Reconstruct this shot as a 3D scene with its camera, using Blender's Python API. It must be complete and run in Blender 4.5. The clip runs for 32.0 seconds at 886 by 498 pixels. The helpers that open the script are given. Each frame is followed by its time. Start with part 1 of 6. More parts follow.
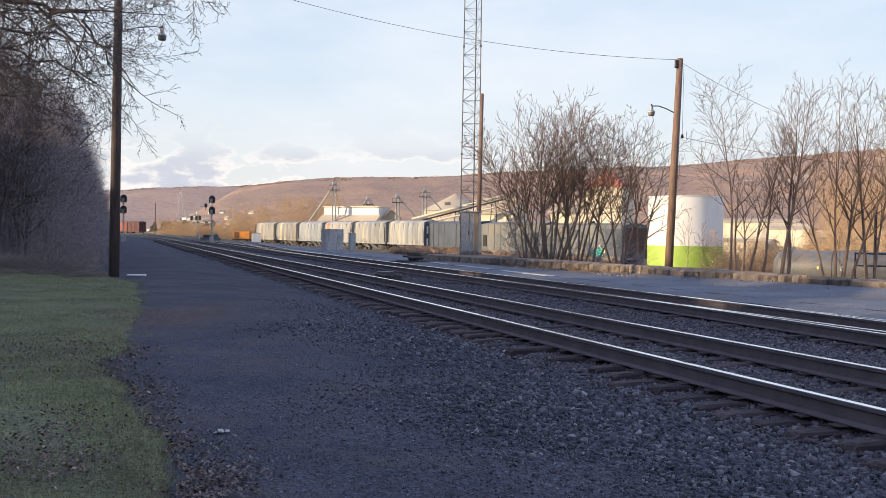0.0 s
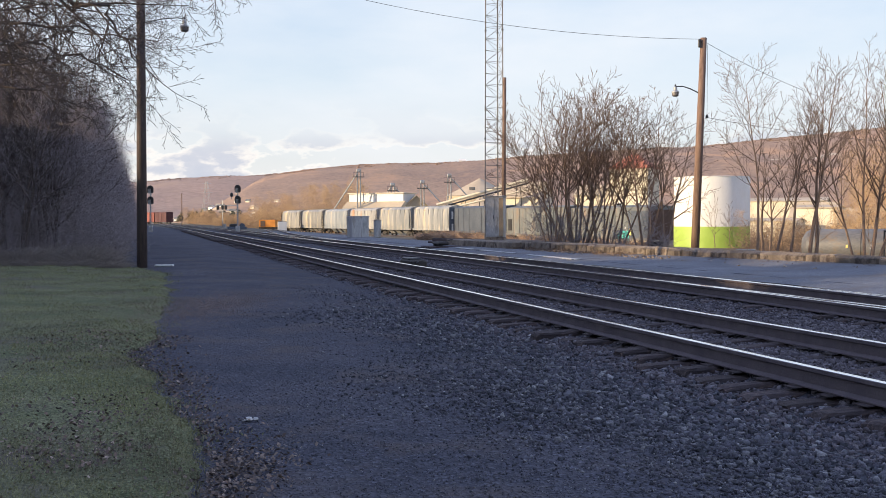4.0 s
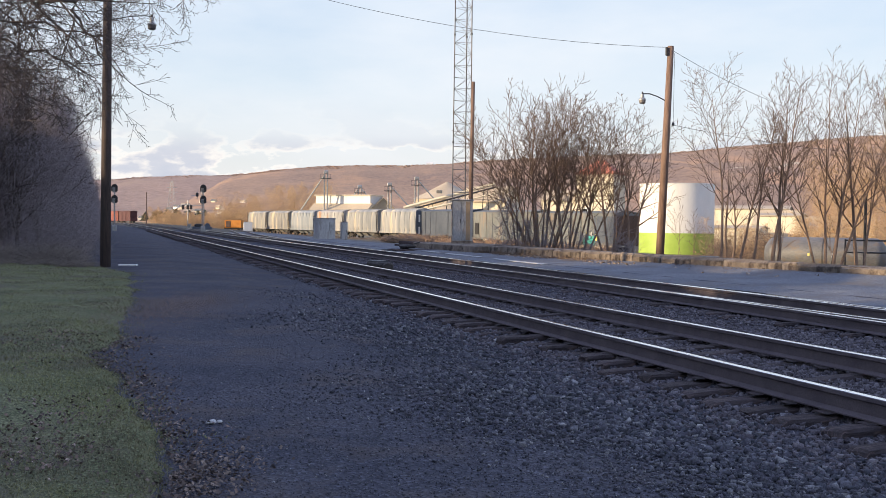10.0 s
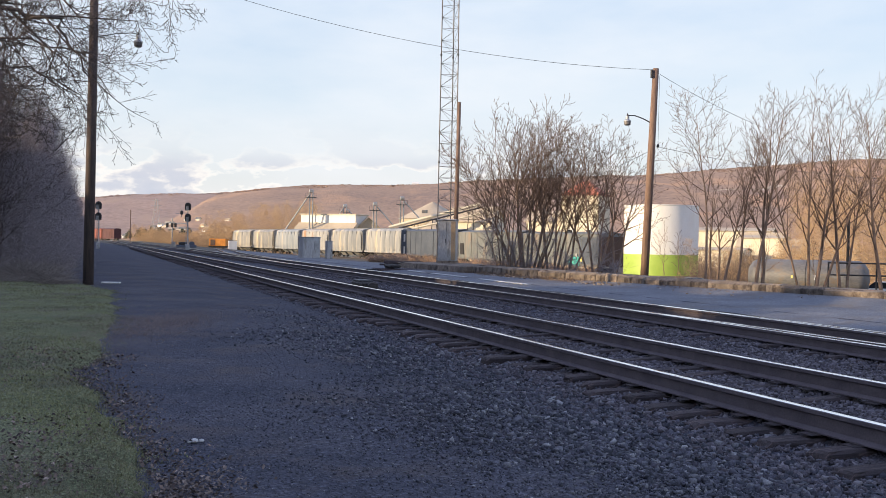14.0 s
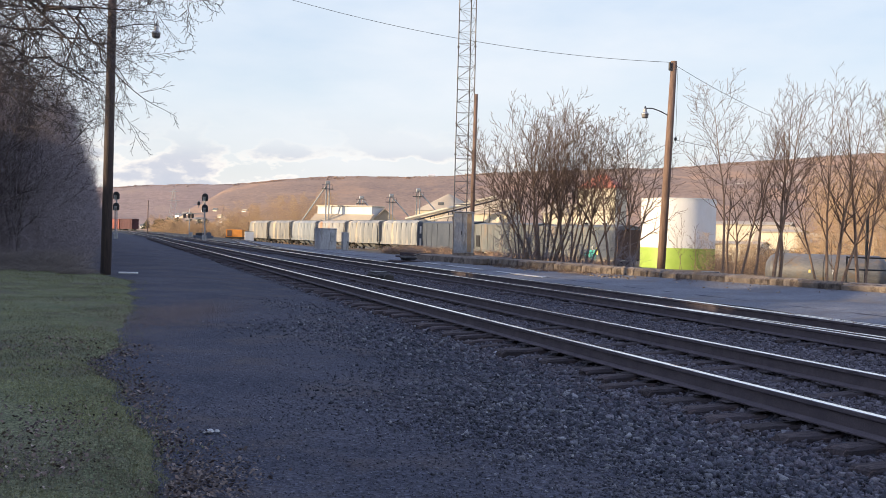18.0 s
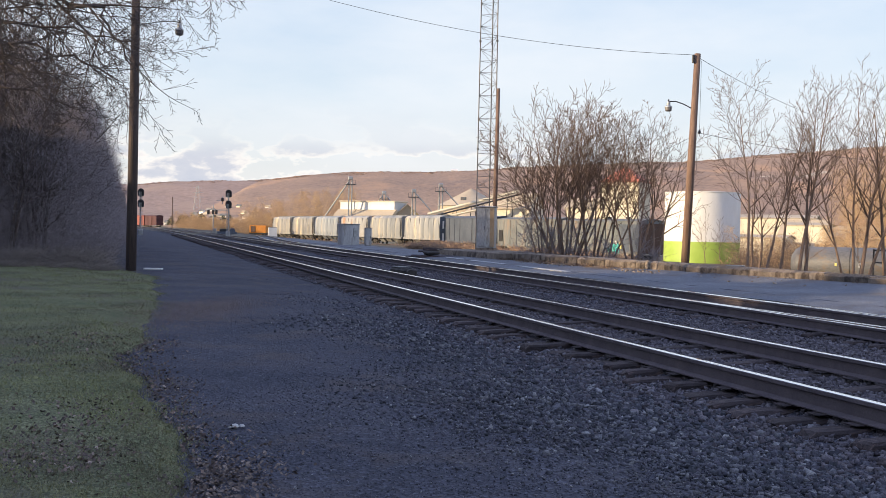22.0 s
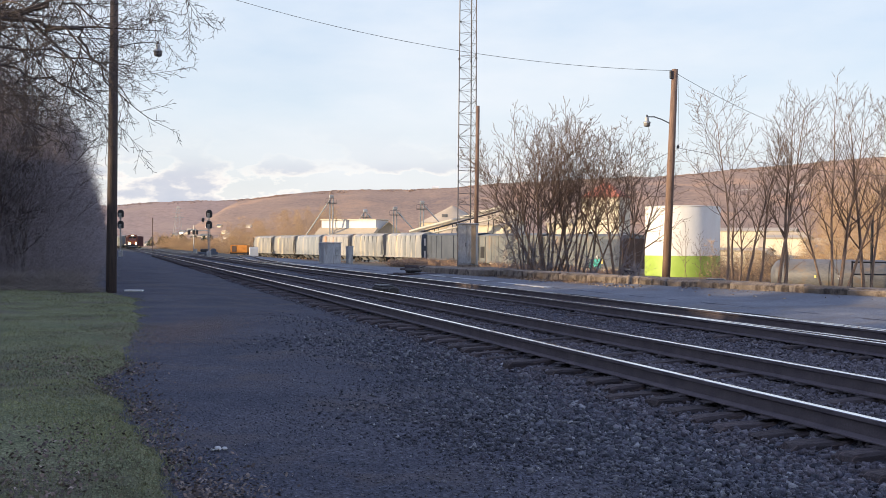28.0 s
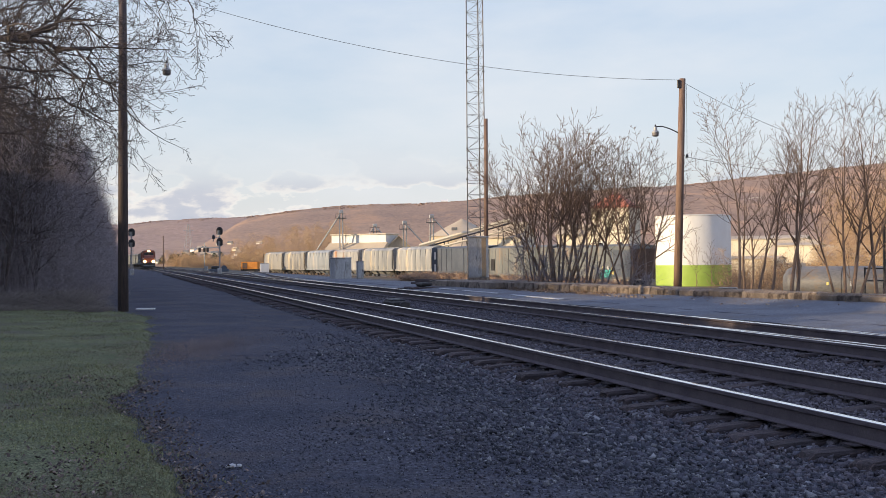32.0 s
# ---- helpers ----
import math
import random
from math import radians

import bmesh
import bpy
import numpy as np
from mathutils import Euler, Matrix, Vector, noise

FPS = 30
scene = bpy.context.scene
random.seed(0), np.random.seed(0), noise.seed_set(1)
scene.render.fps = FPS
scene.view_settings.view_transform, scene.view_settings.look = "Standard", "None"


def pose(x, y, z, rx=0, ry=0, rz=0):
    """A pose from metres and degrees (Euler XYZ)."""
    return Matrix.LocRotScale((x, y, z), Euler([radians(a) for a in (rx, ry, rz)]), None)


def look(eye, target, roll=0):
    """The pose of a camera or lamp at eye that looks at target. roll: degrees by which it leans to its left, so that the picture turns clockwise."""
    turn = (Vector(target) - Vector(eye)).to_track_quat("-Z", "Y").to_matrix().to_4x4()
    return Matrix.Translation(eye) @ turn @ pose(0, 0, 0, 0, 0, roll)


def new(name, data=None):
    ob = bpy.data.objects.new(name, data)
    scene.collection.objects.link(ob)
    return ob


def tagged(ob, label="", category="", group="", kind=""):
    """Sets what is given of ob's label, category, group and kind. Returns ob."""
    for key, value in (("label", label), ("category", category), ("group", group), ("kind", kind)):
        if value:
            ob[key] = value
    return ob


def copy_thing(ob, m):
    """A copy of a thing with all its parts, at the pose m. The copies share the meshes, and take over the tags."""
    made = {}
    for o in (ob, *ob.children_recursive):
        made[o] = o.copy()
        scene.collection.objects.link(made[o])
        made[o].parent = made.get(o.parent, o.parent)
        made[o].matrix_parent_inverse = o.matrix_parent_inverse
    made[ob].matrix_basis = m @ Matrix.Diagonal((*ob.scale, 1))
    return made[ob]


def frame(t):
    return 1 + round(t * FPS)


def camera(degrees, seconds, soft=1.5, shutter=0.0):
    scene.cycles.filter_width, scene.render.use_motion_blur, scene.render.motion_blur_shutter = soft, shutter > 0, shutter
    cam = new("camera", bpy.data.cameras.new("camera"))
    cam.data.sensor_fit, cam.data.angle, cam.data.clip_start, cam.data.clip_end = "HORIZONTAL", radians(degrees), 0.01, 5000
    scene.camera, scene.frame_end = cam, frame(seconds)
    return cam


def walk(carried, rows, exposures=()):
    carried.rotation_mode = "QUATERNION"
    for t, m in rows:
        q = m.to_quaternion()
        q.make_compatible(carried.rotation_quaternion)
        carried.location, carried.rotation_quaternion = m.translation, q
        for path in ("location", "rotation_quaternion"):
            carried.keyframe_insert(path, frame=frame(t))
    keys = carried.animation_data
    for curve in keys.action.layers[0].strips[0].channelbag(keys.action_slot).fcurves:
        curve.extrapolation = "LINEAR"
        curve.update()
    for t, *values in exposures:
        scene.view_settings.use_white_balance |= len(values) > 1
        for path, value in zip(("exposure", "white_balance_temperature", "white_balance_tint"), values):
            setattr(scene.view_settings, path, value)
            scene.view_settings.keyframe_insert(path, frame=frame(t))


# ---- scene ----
cam = camera(47.0, 32.0, soft=0.68)
EYE = 1.5
# seconds, yaw, pitch, lean, and the small sway of the hand in metres
ROWS = [
    (0, -0.009, -0.799, 0.885, -0.011, 0.011, -0.012),
    (0.5, -0.067, -1.187, 0.836, -0.018, 0.034, -0.011),
    (1, 0.066, -1.715, 0.699, -0.011, 0.027, -0.012),
    (1.5, 0.105, -1.741, 0.912, -0.015, 0.012, -0.005),
    (2, 0.155, -2.285, 0.283, -0.007, -0.004, -0.005),
    (2.5, 0.448, -2.270, 0.583, -0.006, -0.003, -0.010),
    (3, 1.437, -2.367, 0.611, -0.008, 0.007, -0.007),
    (3.5, 1.748, -2.004, -0.117, 0.011, -0.030, -0.001),
    (5.5, 0.504, -1.387, 0.481, -0.002, 0.004, -0.004),
    (6, 0.496, -1.408, 0.306, -0.004, -0.006, -0.004),
    (6.5, 0.425, -1.281, 0.054, -0.001, -0.008, 0.004),
    (7, -0.051, -1.186, 0.406, -0.007, 0.003, 0.003),
    (7.5, -1.287, -1.170, 0.677, -0.009, 0.021, -0.007),
    (8, -1.779, -1.172, 0.802, -0.003, 0.018, -0.004),
    (8.5, -1.737, -1.150, 0.647, -0.003, 0.001, -0.003),
    (9, -1.750, -1.186, 0.537, 0.001, -0.014, -0.005),
    (9.5, -1.486, -1.437, 0.667, -0.003, -0.006, -0.005),
    (10, -0.463, -1.465, 0.649, 0.002, -0.032, 0.008),
    (10.5, -1.363, -1.040, 1.390, 0.005, 0.003, 0.002),
    (11, -1.654, -0.491, 1.087, 0.016, -0.027, 0.006),
    (11.5, -1.437, -0.293, 0.898, 0.010, -0.019, -0.002),
    (12, -1.280, -0.345, 1.078, 0.003, 0.007, -0.007),
    (12.5, -1.558, -0.330, 1.238, -0.004, 0.018, -0.001),
    (13, -1.520, -0.332, 0.953, -0.003, 0.013, -0.009),
    (13.5, -1.401, -0.352, 1.059, 0.003, -0.009, -0.004),
    (14, -1.290, -0.331, 1.054, -0.001, -0.007, -0.001),
    (14.5, -1.239, -0.432, 0.707, -0.008, 0.017, -0.009),
    (16.5, -0.816, -0.734, 1.391, 0.003, -0.006, 0.002),
    (17, -0.659, -0.627, 1.328, 0.001, 0.013, -0.006),
    (17.5, -0.502, -0.651, 1.216, -0.000, -0.010, -0.000),
    (18, -0.400, -0.795, 1.390, -0.000, 0.007, 0.002),
    (18.5, -0.407, -0.676, 1.557, -0.010, 0.025, -0.006),
    (19, -0.466, -1.005, 1.457, -0.001, 0.009, 0.000),
    (19.5, -0.279, -1.025, 1.310, 0.013, -0.016, 0.005),
    (20, 0.244, -1.060, 1.386, -0.001, 0.015, -0.007),
    (20.5, 0.639, -1.121, 1.129, 0.000, -0.004, -0.001),
    (21, 0.905, -1.086, 1.150, 0.004, -0.005, 0.008),
    (21.5, 0.953, -1.027, 0.968, 0.000, 0.008, -0.001),
    (22, 0.874, -1.107, 1.108, -0.003, 0.016, -0.000),
    (22.5, 0.470, -1.191, 1.231, -0.005, 0.028, -0.002),
    (23, 0.349, -1.349, 1.311, 0.000, 0.010, -0.001),
    (23.5, 0.280, -1.369, 1.331, 0.004, 0.011, 0.003),
    (24, 0.046, -1.170, 1.298, 0.012, -0.005, 0.009),
    (24.5, -0.101, -0.896, 1.368, 0.006, 0.007, 0.003),
    (25, -0.126, -0.812, 1.418, 0.005, 0.008, -0.001),
    (25.5, 0.004, -0.688, 1.291, 0.003, -0.005, 0.008),
    (27.5, -0.060, -0.228, 0.917, 0.005, -0.007, 0.005),
    (28, -0.136, -0.129, 0.350, 0.002, -0.003, 0.012),
    (28.5, -0.133, 0.068, 0.085, 0.003, -0.004, 0.016),
    (29, -0.141, 0.215, 0.085, -0.001, 0.002, 0.014),
    (29.5, -0.127, 0.372, -0.033, -0.003, -0.001, 0.015),
    (30, -0.070, 0.500, -0.145, 0.002, -0.005, 0.014),
    (30.5, 0.021, 0.649, -0.372, -0.001, 0.005, 0.012),
    (31, 0.181, 0.706, -0.474, -0.001, 0.003, 0.010),
    (31.5, 0.302, 0.712, -0.421, -0.008, 0.014, 0.008),
    (32, 0.431, 0.621, -0.609, -0.008, 0.007, 0.012),
]
walk(cam, [(t, pose(dx, dy, EYE + dz, 90 + pitch, 0, yaw) @ pose(0, 0, 0, 0, 0, lean)) for t, yaw, pitch, lean, dx, dy, dz in ROWS], exposures=[(0, 0.46), (29.0, 0.46), (29.8, 0.33), (32, 0.28)])

# ---- world, sun, exposure ----
SUN_FROM = Vector((-0.945, -0.31, 0.225)).normalized()
SUN_UP = math.asin(SUN_FROM.z)
world = bpy.data.worlds.new("sky")
scene.world = world
world.use_nodes = True


def link(tree, a, b):
    tree.links.new(a, b)


def node(tree, kind, **values):
    n = tree.nodes.new(kind)
    for key, value in values.items():
        if key in n.inputs:
            n.inputs[key].default_value = value
    return n


def ramp(tree, source, stops):
    n = tree.nodes.new("ShaderNodeValToRGB")
    while len(n.color_ramp.elements) < len(stops):
        n.color_ramp.elements.new(0.5)
    for e, (p, c) in zip(n.color_ramp.elements, stops):
        e.position, e.color = p, (*c, 1) if len(c) == 3 else c
    link(tree, source, n.inputs["Fac"])
    return n.outputs["Color"]


def mixed(tree, fac, a, b, blend="MIX"):
    n = tree.nodes.new("ShaderNodeMix")
    n.data_type, n.blend_type = "RGBA", blend
    for socket, value in ((n.inputs[0], fac), (n.inputs[6], a), (n.inputs[7], b)):
        if hasattr(value, "is_linked"):
            link(tree, value, socket)
        elif isinstance(value, (int, float)):
            socket.default_value = value
        else:
            socket.default_value = (*value, 1)
    return n.outputs[2]


def build_sky():
    tree = world.node_tree
    tree.nodes.clear()
    sky = tree.nodes.new("ShaderNodeTexSky")
    sky.sky_type, sky.sun_disc = "NISHITA", False
    sky.sun_elevation = SUN_UP
    sky.sun_rotation = math.atan2(SUN_FROM.x, SUN_FROM.y)
    sky.air_density, sky.dust_density, sky.ozone_density = 1.0, 1.2, 1.5
    where = tree.nodes.new("ShaderNodeTexCoord")
    split = tree.nodes.new("ShaderNodeSeparateXYZ")
    link(tree, where.outputs["Generated"], split.inputs[0])
    height = split.outputs["Z"]
    # thin high cloud
    stretch = node(tree, "ShaderNodeMapping", Scale=(1.6, 1.0, 5.0), Rotation=(0.0, 0.25, 0.3))
    link(tree, where.outputs["Generated"], stretch.inputs[0])
    veil = node(tree, "ShaderNodeTexNoise", Scale=2.2, Detail=6.0, Roughness=0.55)
    link(tree, stretch.outputs[0], veil.inputs["Vector"])
    thin = ramp(tree, veil.outputs["Fac"], [(0.30, (0.10,) * 3), (0.72, (0.75,) * 3)])
    # banks of low cumulus near the horizon
    flat = node(tree, "ShaderNodeMapping", Scale=(1.0, 1.0, 2.2), Location=(0.35, 0.1, 0.0))
    link(tree, where.outputs["Generated"], flat.inputs[0])
    puffs = node(tree, "ShaderNodeTexNoise", Scale=15.0, Detail=9.0, Roughness=0.52)
    link(tree, flat.outputs[0], puffs.inputs["Vector"])
    bank = ramp(tree, puffs.outputs["Fac"], [(0.465, (0,) * 3), (0.51, (0.97,) * 3)])
    low = ramp(tree, height, [(0.0, (1,) * 3), (0.064, (1,) * 3), (0.084, (0.15,) * 3), (0.12, (0.0,) * 3)])
    cover = mixed(tree, 1.0, bank, low, "MULTIPLY")
    tone = ramp(tree, puffs.outputs["Fac"], [(0.47, (9.0, 8.5, 7.8)), (0.51, (7.2, 6.9, 6.7)), (0.56, (5.0, 5.15, 5.75)), (0.7, (4.4, 4.7, 5.5))])
    haze = ramp(tree, height, [(0.0, (7.3, 6.9, 6.7)), (0.05, (6.9, 7.0, 7.2)), (0.13, (5.9, 6.9, 8.0)), (0.26, (4.3, 5.8, 8.0)), (0.55, (3.1, 4.3, 8.8)), (1.0, (2.4, 3.5, 9.2))])
    body = mixed(tree, 0.72, sky.outputs[0], haze)
    veil_tone = ramp(tree, height, [(0.0, (7.0, 7.0, 7.2)), (0.25, (6.9, 7.2, 7.6)), (0.7, (5.0, 5.6, 6.6))])
    veiled = mixed(tree, thin, body, veil_tone)
    clouded = mixed(tree, cover, veiled, tone)
    out = tree.nodes.new("ShaderNodeBackground")
    out.inputs["Strength"].default_value = 0.1
    link(tree, clouded, out.inputs["Color"])
    last = tree.nodes.new("ShaderNodeOutputWorld")
    link(tree, out.outputs[0], last.inputs[0])


build_sky()
sun = new("sun", bpy.data.lights.new("sun", "SUN"))
sun.data.energy, sun.data.angle, sun.data.color = 5.0, radians(0.55), (1.0, 0.77, 0.49)
sun.matrix_world = look(SUN_FROM * 100, (0, 0, 0))


# ---- materials ----
def material(name, a, b, scale=3.0, rough=0.85, metal=0.0, bump=0.2, fine=40.0, c=None, stretch=(1, 1, 1), vary=0.0, spots=None, deep=0.02, fleck=0.8):
    """A surface that wanders between the colours a and b at a large scale and a fine one, with relief, and streaks or spots of c."""
    m = bpy.data.materials.new(name)
    m.use_nodes = True
    tree = m.node_tree
    surface = tree.nodes["Principled BSDF"]
    where = tree.nodes.new("ShaderNodeTexCoord")
    mapping = node(tree, "ShaderNodeMapping", Scale=stretch)
    link(tree, where.outputs["Object"], mapping.inputs[0])
    large = node(tree, "ShaderNodeTexNoise", Scale=scale, Detail=5.0, Roughness=0.6)
    small = node(tree, "ShaderNodeTexNoise", Scale=fine, Detail=4.0, Roughness=0.7)
    link(tree, mapping.outputs[0], large.inputs["Vector"])
    link(tree, mapping.outputs[0], small.inputs["Vector"])
    wide = ramp(tree, large.outputs["Fac"], [(0.35, a), (0.65, b)])
    grain = ramp(tree, small.outputs["Fac"], [(0.3, (0.62,) * 3), (0.7, (1.25,) * 3)])
    colour = mixed(tree, fleck, wide, grain, "MULTIPLY")
    if c is not None:
        third = node(tree, "ShaderNodeTexNoise", Scale=spots or scale * 2.3, Detail=7.0, Roughness=0.65)
        link(tree, mapping.outputs[0], third.inputs["Vector"])
        mask = ramp(tree, third.outputs["Fac"], [(0.53, (0,) * 3), (0.63, (1,) * 3)])
        colour = mixed(tree, mask, colour, c)
    if vary:
        info = tree.nodes.new("ShaderNodeObjectInfo")
        shade = ramp(tree, info.outputs["Random"], [(0.0, (1 - vary,) * 3), (1.0, (1 + vary,) * 3)])
        colour = mixed(tree, 1.0, colour, shade, "MULTIPLY")
    link(tree, colour, surface.inputs["Base Color"])
    roughness = ramp(tree, small.outputs["Fac"], [(0.25, (max(rough - 0.12, 0.03),) * 3), (0.75, (min(rough + 0.1, 1.0),) * 3)])
    link(tree, roughness, surface.inputs["Roughness"])
    surface.inputs["Metallic"].default_value = metal
    if bump:
        relief = node(tree, "ShaderNodeBump", Strength=bump, Distance=deep)
        link(tree, small.outputs["Fac"], relief.inputs["Height"])
        link(tree, relief.outputs[0], surface.inputs["Normal"])
    return m


def grit_material(name, stops, cell, blotch_a, blotch_b, blotch=0.5, patch=None, patch_scale=0.8, deep=0.02, rough=0.96, gloss=0.12):
    """Packed grit: every small cell has a tone of its own, over broad blotches of colour."""
    m = bpy.data.materials.new(name)
    m.use_nodes = True
    tree = m.node_tree
    surface = tree.nodes["Principled BSDF"]
    where = tree.nodes.new("ShaderNodeTexCoord")
    cells = node(tree, "ShaderNodeTexVoronoi", Scale=1.0 / cell, Randomness=1.0)
    link(tree, where.outputs["Object"], cells.inputs["Vector"])
    split = tree.nodes.new("ShaderNodeSeparateColor")
    link(tree, cells.outputs["Color"], split.inputs[0])
    tone = ramp(tree, split.outputs[0], stops)
    large = node(tree, "ShaderNodeTexNoise", Scale=blotch, Detail=6.0, Roughness=0.62)
    link(tree, where.outputs["Object"], large.inputs["Vector"])
    wide = ramp(tree, large.outputs["Fac"], [(0.36, blotch_a), (0.64, blotch_b)])
    colour = mixed(tree, 1.0, wide, tone, "MULTIPLY")
    if patch is not None:
        third = node(tree, "ShaderNodeTexNoise", Scale=patch_scale, Detail=7.0, Roughness=0.7)
        link(tree, where.outputs["Object"], third.inputs["Vector"])
        mask = ramp(tree, third.outputs["Fac"], [(0.50, (0,) * 3), (0.66, (0.8,) * 3)])
        colour = mixed(tree, mask, colour, patch)
    link(tree, colour, surface.inputs["Base Color"])
    surface.inputs["Roughness"].default_value = rough
    surface.inputs["Specular IOR Level"].default_value = gloss
    relief = node(tree, "ShaderNodeBump", Strength=0.8, Distance=deep)
    link(tree, cells.outputs["Distance"], relief.inputs["Height"])
    link(tree, relief.outputs[0], surface.inputs["Normal"])
    return m


def island_material(name, stops, rough=0.9, blotch=None, grain=30.0):
    """One colour from the list for every loose piece of a joined mesh."""
    m = bpy.data.materials.new(name)
    m.use_nodes = True
    tree = m.node_tree
    surface = tree.nodes["Principled BSDF"]
    geometry = tree.nodes.new("ShaderNodeNewGeometry")
    colour = ramp(tree, geometry.outputs["Random Per Island"], stops)
    where = tree.nodes.new("ShaderNodeTexCoord")
    speckle = node(tree, "ShaderNodeTexNoise", Scale=grain, Detail=3.0)
    link(tree, where.outputs["Object"], speckle.inputs["Vector"])
    shade = ramp(tree, speckle.outputs["Fac"], [(0.3, (0.62,) * 3), (0.7, (1.28,) * 3)])
    colour = mixed(tree, 1.0, colour, shade, "MULTIPLY")
    if blotch is not None:
        size, dark, light = blotch
        wide = node(tree, "ShaderNodeTexNoise", Scale=size, Detail=6.0, Roughness=0.65)
        link(tree, where.outputs["Object"], wide.inputs["Vector"])
        colour = mixed(tree, 1.0, colour, ramp(tree, wide.outputs["Fac"], [(0.40, dark), (0.60, light)]), "MULTIPLY")
    link(tree, colour, surface.inputs["Base Color"])
    surface.inputs["Roughness"].default_value = rough
    return m


def lamp_material(name, colour, strength):
    m = bpy.data.materials.new(name)
    m.use_nodes = True
    surface = m.node_tree.nodes["Principled BSDF"]
    surface.inputs["Base Color"].default_value = (*colour, 1)
    surface.inputs["Emission Color"].default_value = (*colour, 1)
    surface.inputs["Emission Strength"].default_value = strength
    return m


GRAVEL = grit_material("gravel", [(0.0, (0.62,) * 3), (0.5, (0.97,) * 3), (0.92, (1.25,) * 3), (1.0, (1.7,) * 3)], 0.022, (0.062, 0.066, 0.087), (0.097, 0.097, 0.118), 0.45, (0.120, 0.102, 0.098), 0.7, rough=0.93, gloss=0.14)
STONES = island_material("ballast_stones", [(0.0, (0.036, 0.037, 0.048)), (0.25, (0.062, 0.067, 0.083)), (0.5, (0.084, 0.080, 0.103)), (0.8, (0.122, 0.124, 0.147)), (0.97, (0.19, 0.19, 0.20)), (1.0, (0.33, 0.33, 0.34))], grain=95.0)
STAINED = island_material("stained_ballast", [(0.0, (0.072, 0.064, 0.075)), (0.4, (0.105, 0.094, 0.109)), (0.8, (0.145, 0.130, 0.147)), (1.0, (0.22, 0.205, 0.22))], grain=95.0)
TURF = grit_material("turf", [(0.0, (0.5,) * 3), (0.6, (1.05,) * 3), (1.0, (1.6,) * 3)], 0.016, (0.135, 0.152, 0.082), (0.195, 0.203, 0.115), 0.9, (0.150, 0.130, 0.115), 0.6)
BLADES = island_material("grass_blades", [(0.0, (0.235, 0.245, 0.115)), (0.5, (0.265, 0.272, 0.128)), (0.8, (0.29, 0.29, 0.145)), (1.0, (0.34, 0.32, 0.19))], blotch=(0.8, (0.55, 0.50, 0.62), (1.02, 1.04, 0.98)))
LITTER = island_material("dead_leaves", [(0.0, (0.05, 0.036, 0.032)), (0.5, (0.115, 0.085, 0.072)), (0.9, (0.23, 0.165, 0.13)), (1.0, (0.38, 0.31, 0.26))])
STRAW = island_material("dry_straw", [(0.0, (0.08, 0.062, 0.056)), (0.5, (0.145, 0.112, 0.095)), (1.0, (0.27, 0.215, 0.175))])
FAR_GROUND = material("valley_floor", (0.11, 0.085, 0.055), (0.17, 0.13, 0.08), 0.03, 0.95, 0, 0.3, 1.5, c=(0.07, 0.075, 0.05), spots=0.02)
ASPHALT = grit_material("asphalt", [(0.0, (0.75,) * 3), (0.6, (1.0,) * 3), (1.0, (1.4,) * 3)], 0.02, (0.155, 0.163, 0.184), (0.212, 0.220, 0.241), 0.35, (0.172, 0.155, 0.144), 0.5, 0.004)
PALE = material("pale_paint", (0.5, 0.5, 0.5), (0.62, 0.62, 0.62), 2.0, 0.8, 0, 0.2, 30.0, c=(0.2, 0.2, 0.2), spots=5.0)
RUST = material("rusty_rail", (0.090, 0.074, 0.085), (0.130, 0.106, 0.115), 4.0, 0.8, 0.05, 0.3, 60.0)
SHINE = material("worn_rail_top", (0.92, 0.91, 0.90), (0.97, 0.96, 0.95), 6.0, 0.15, 1.0, 0.0, 80.0, fleck=0.1)
TIE = material("creosoted_tie", (0.040, 0.032, 0.036), (0.076, 0.057, 0.057), 5.0, 0.9, 0, 0.7, 45.0, c=(0.135, 0.098, 0.092), stretch=(0.35, 4, 2), vary=0.25)
STEEL = material("dark_steel", (0.05, 0.05, 0.055), (0.09, 0.088, 0.09), 5.0, 0.55, 0.6, 0.15, 50.0)
POLE_WOOD = material("pole_wood", (0.15, 0.095, 0.072), (0.27, 0.175, 0.13), 3.0, 0.9, 0, 0.5, 30.0, stretch=(5, 5, 0.5))
POLE_DARK = material("tarred_pole_wood", (0.066, 0.052, 0.052), (0.12, 0.088, 0.080), 3.0, 0.85, 0, 0.5, 30.0, stretch=(5, 5, 0.5))
GALV = material("galvanized_steel", (0.32, 0.33, 0.34), (0.46, 0.47, 0.48), 3.0, 0.5, 0.7, 0.1, 40.0, c=(0.28, 0.25, 0.22), spots=5.0)
TOWER_STEEL = material("weathered_tower_steel", (0.14, 0.13, 0.13), (0.22, 0.205, 0.20), 3.0, 0.6, 0.4, 0.1, 40.0)
ALUM = material("aluminium_case", (0.38, 0.38, 0.39), (0.51, 0.51, 0.515), 1.2, 0.55, 0.30, 0.08, 20.0, c=(0.30, 0.29, 0.28), stretch=(1, 1, 0.3))
CONCRETE = material("old_concrete", (0.15, 0.118, 0.095), (0.30, 0.245, 0.195), 1.2, 0.95, 0, 0.7, 14.0, c=(0.065, 0.048, 0.040), spots=1.3, vary=0.3, deep=0.04)
EARTH = material("bare_earth", (0.085, 0.07, 0.055), (0.14, 0.115, 0.085), 0.4, 0.95, 0, 0.6, 8.0, c=(0.16, 0.13, 0.07), spots=1.5)
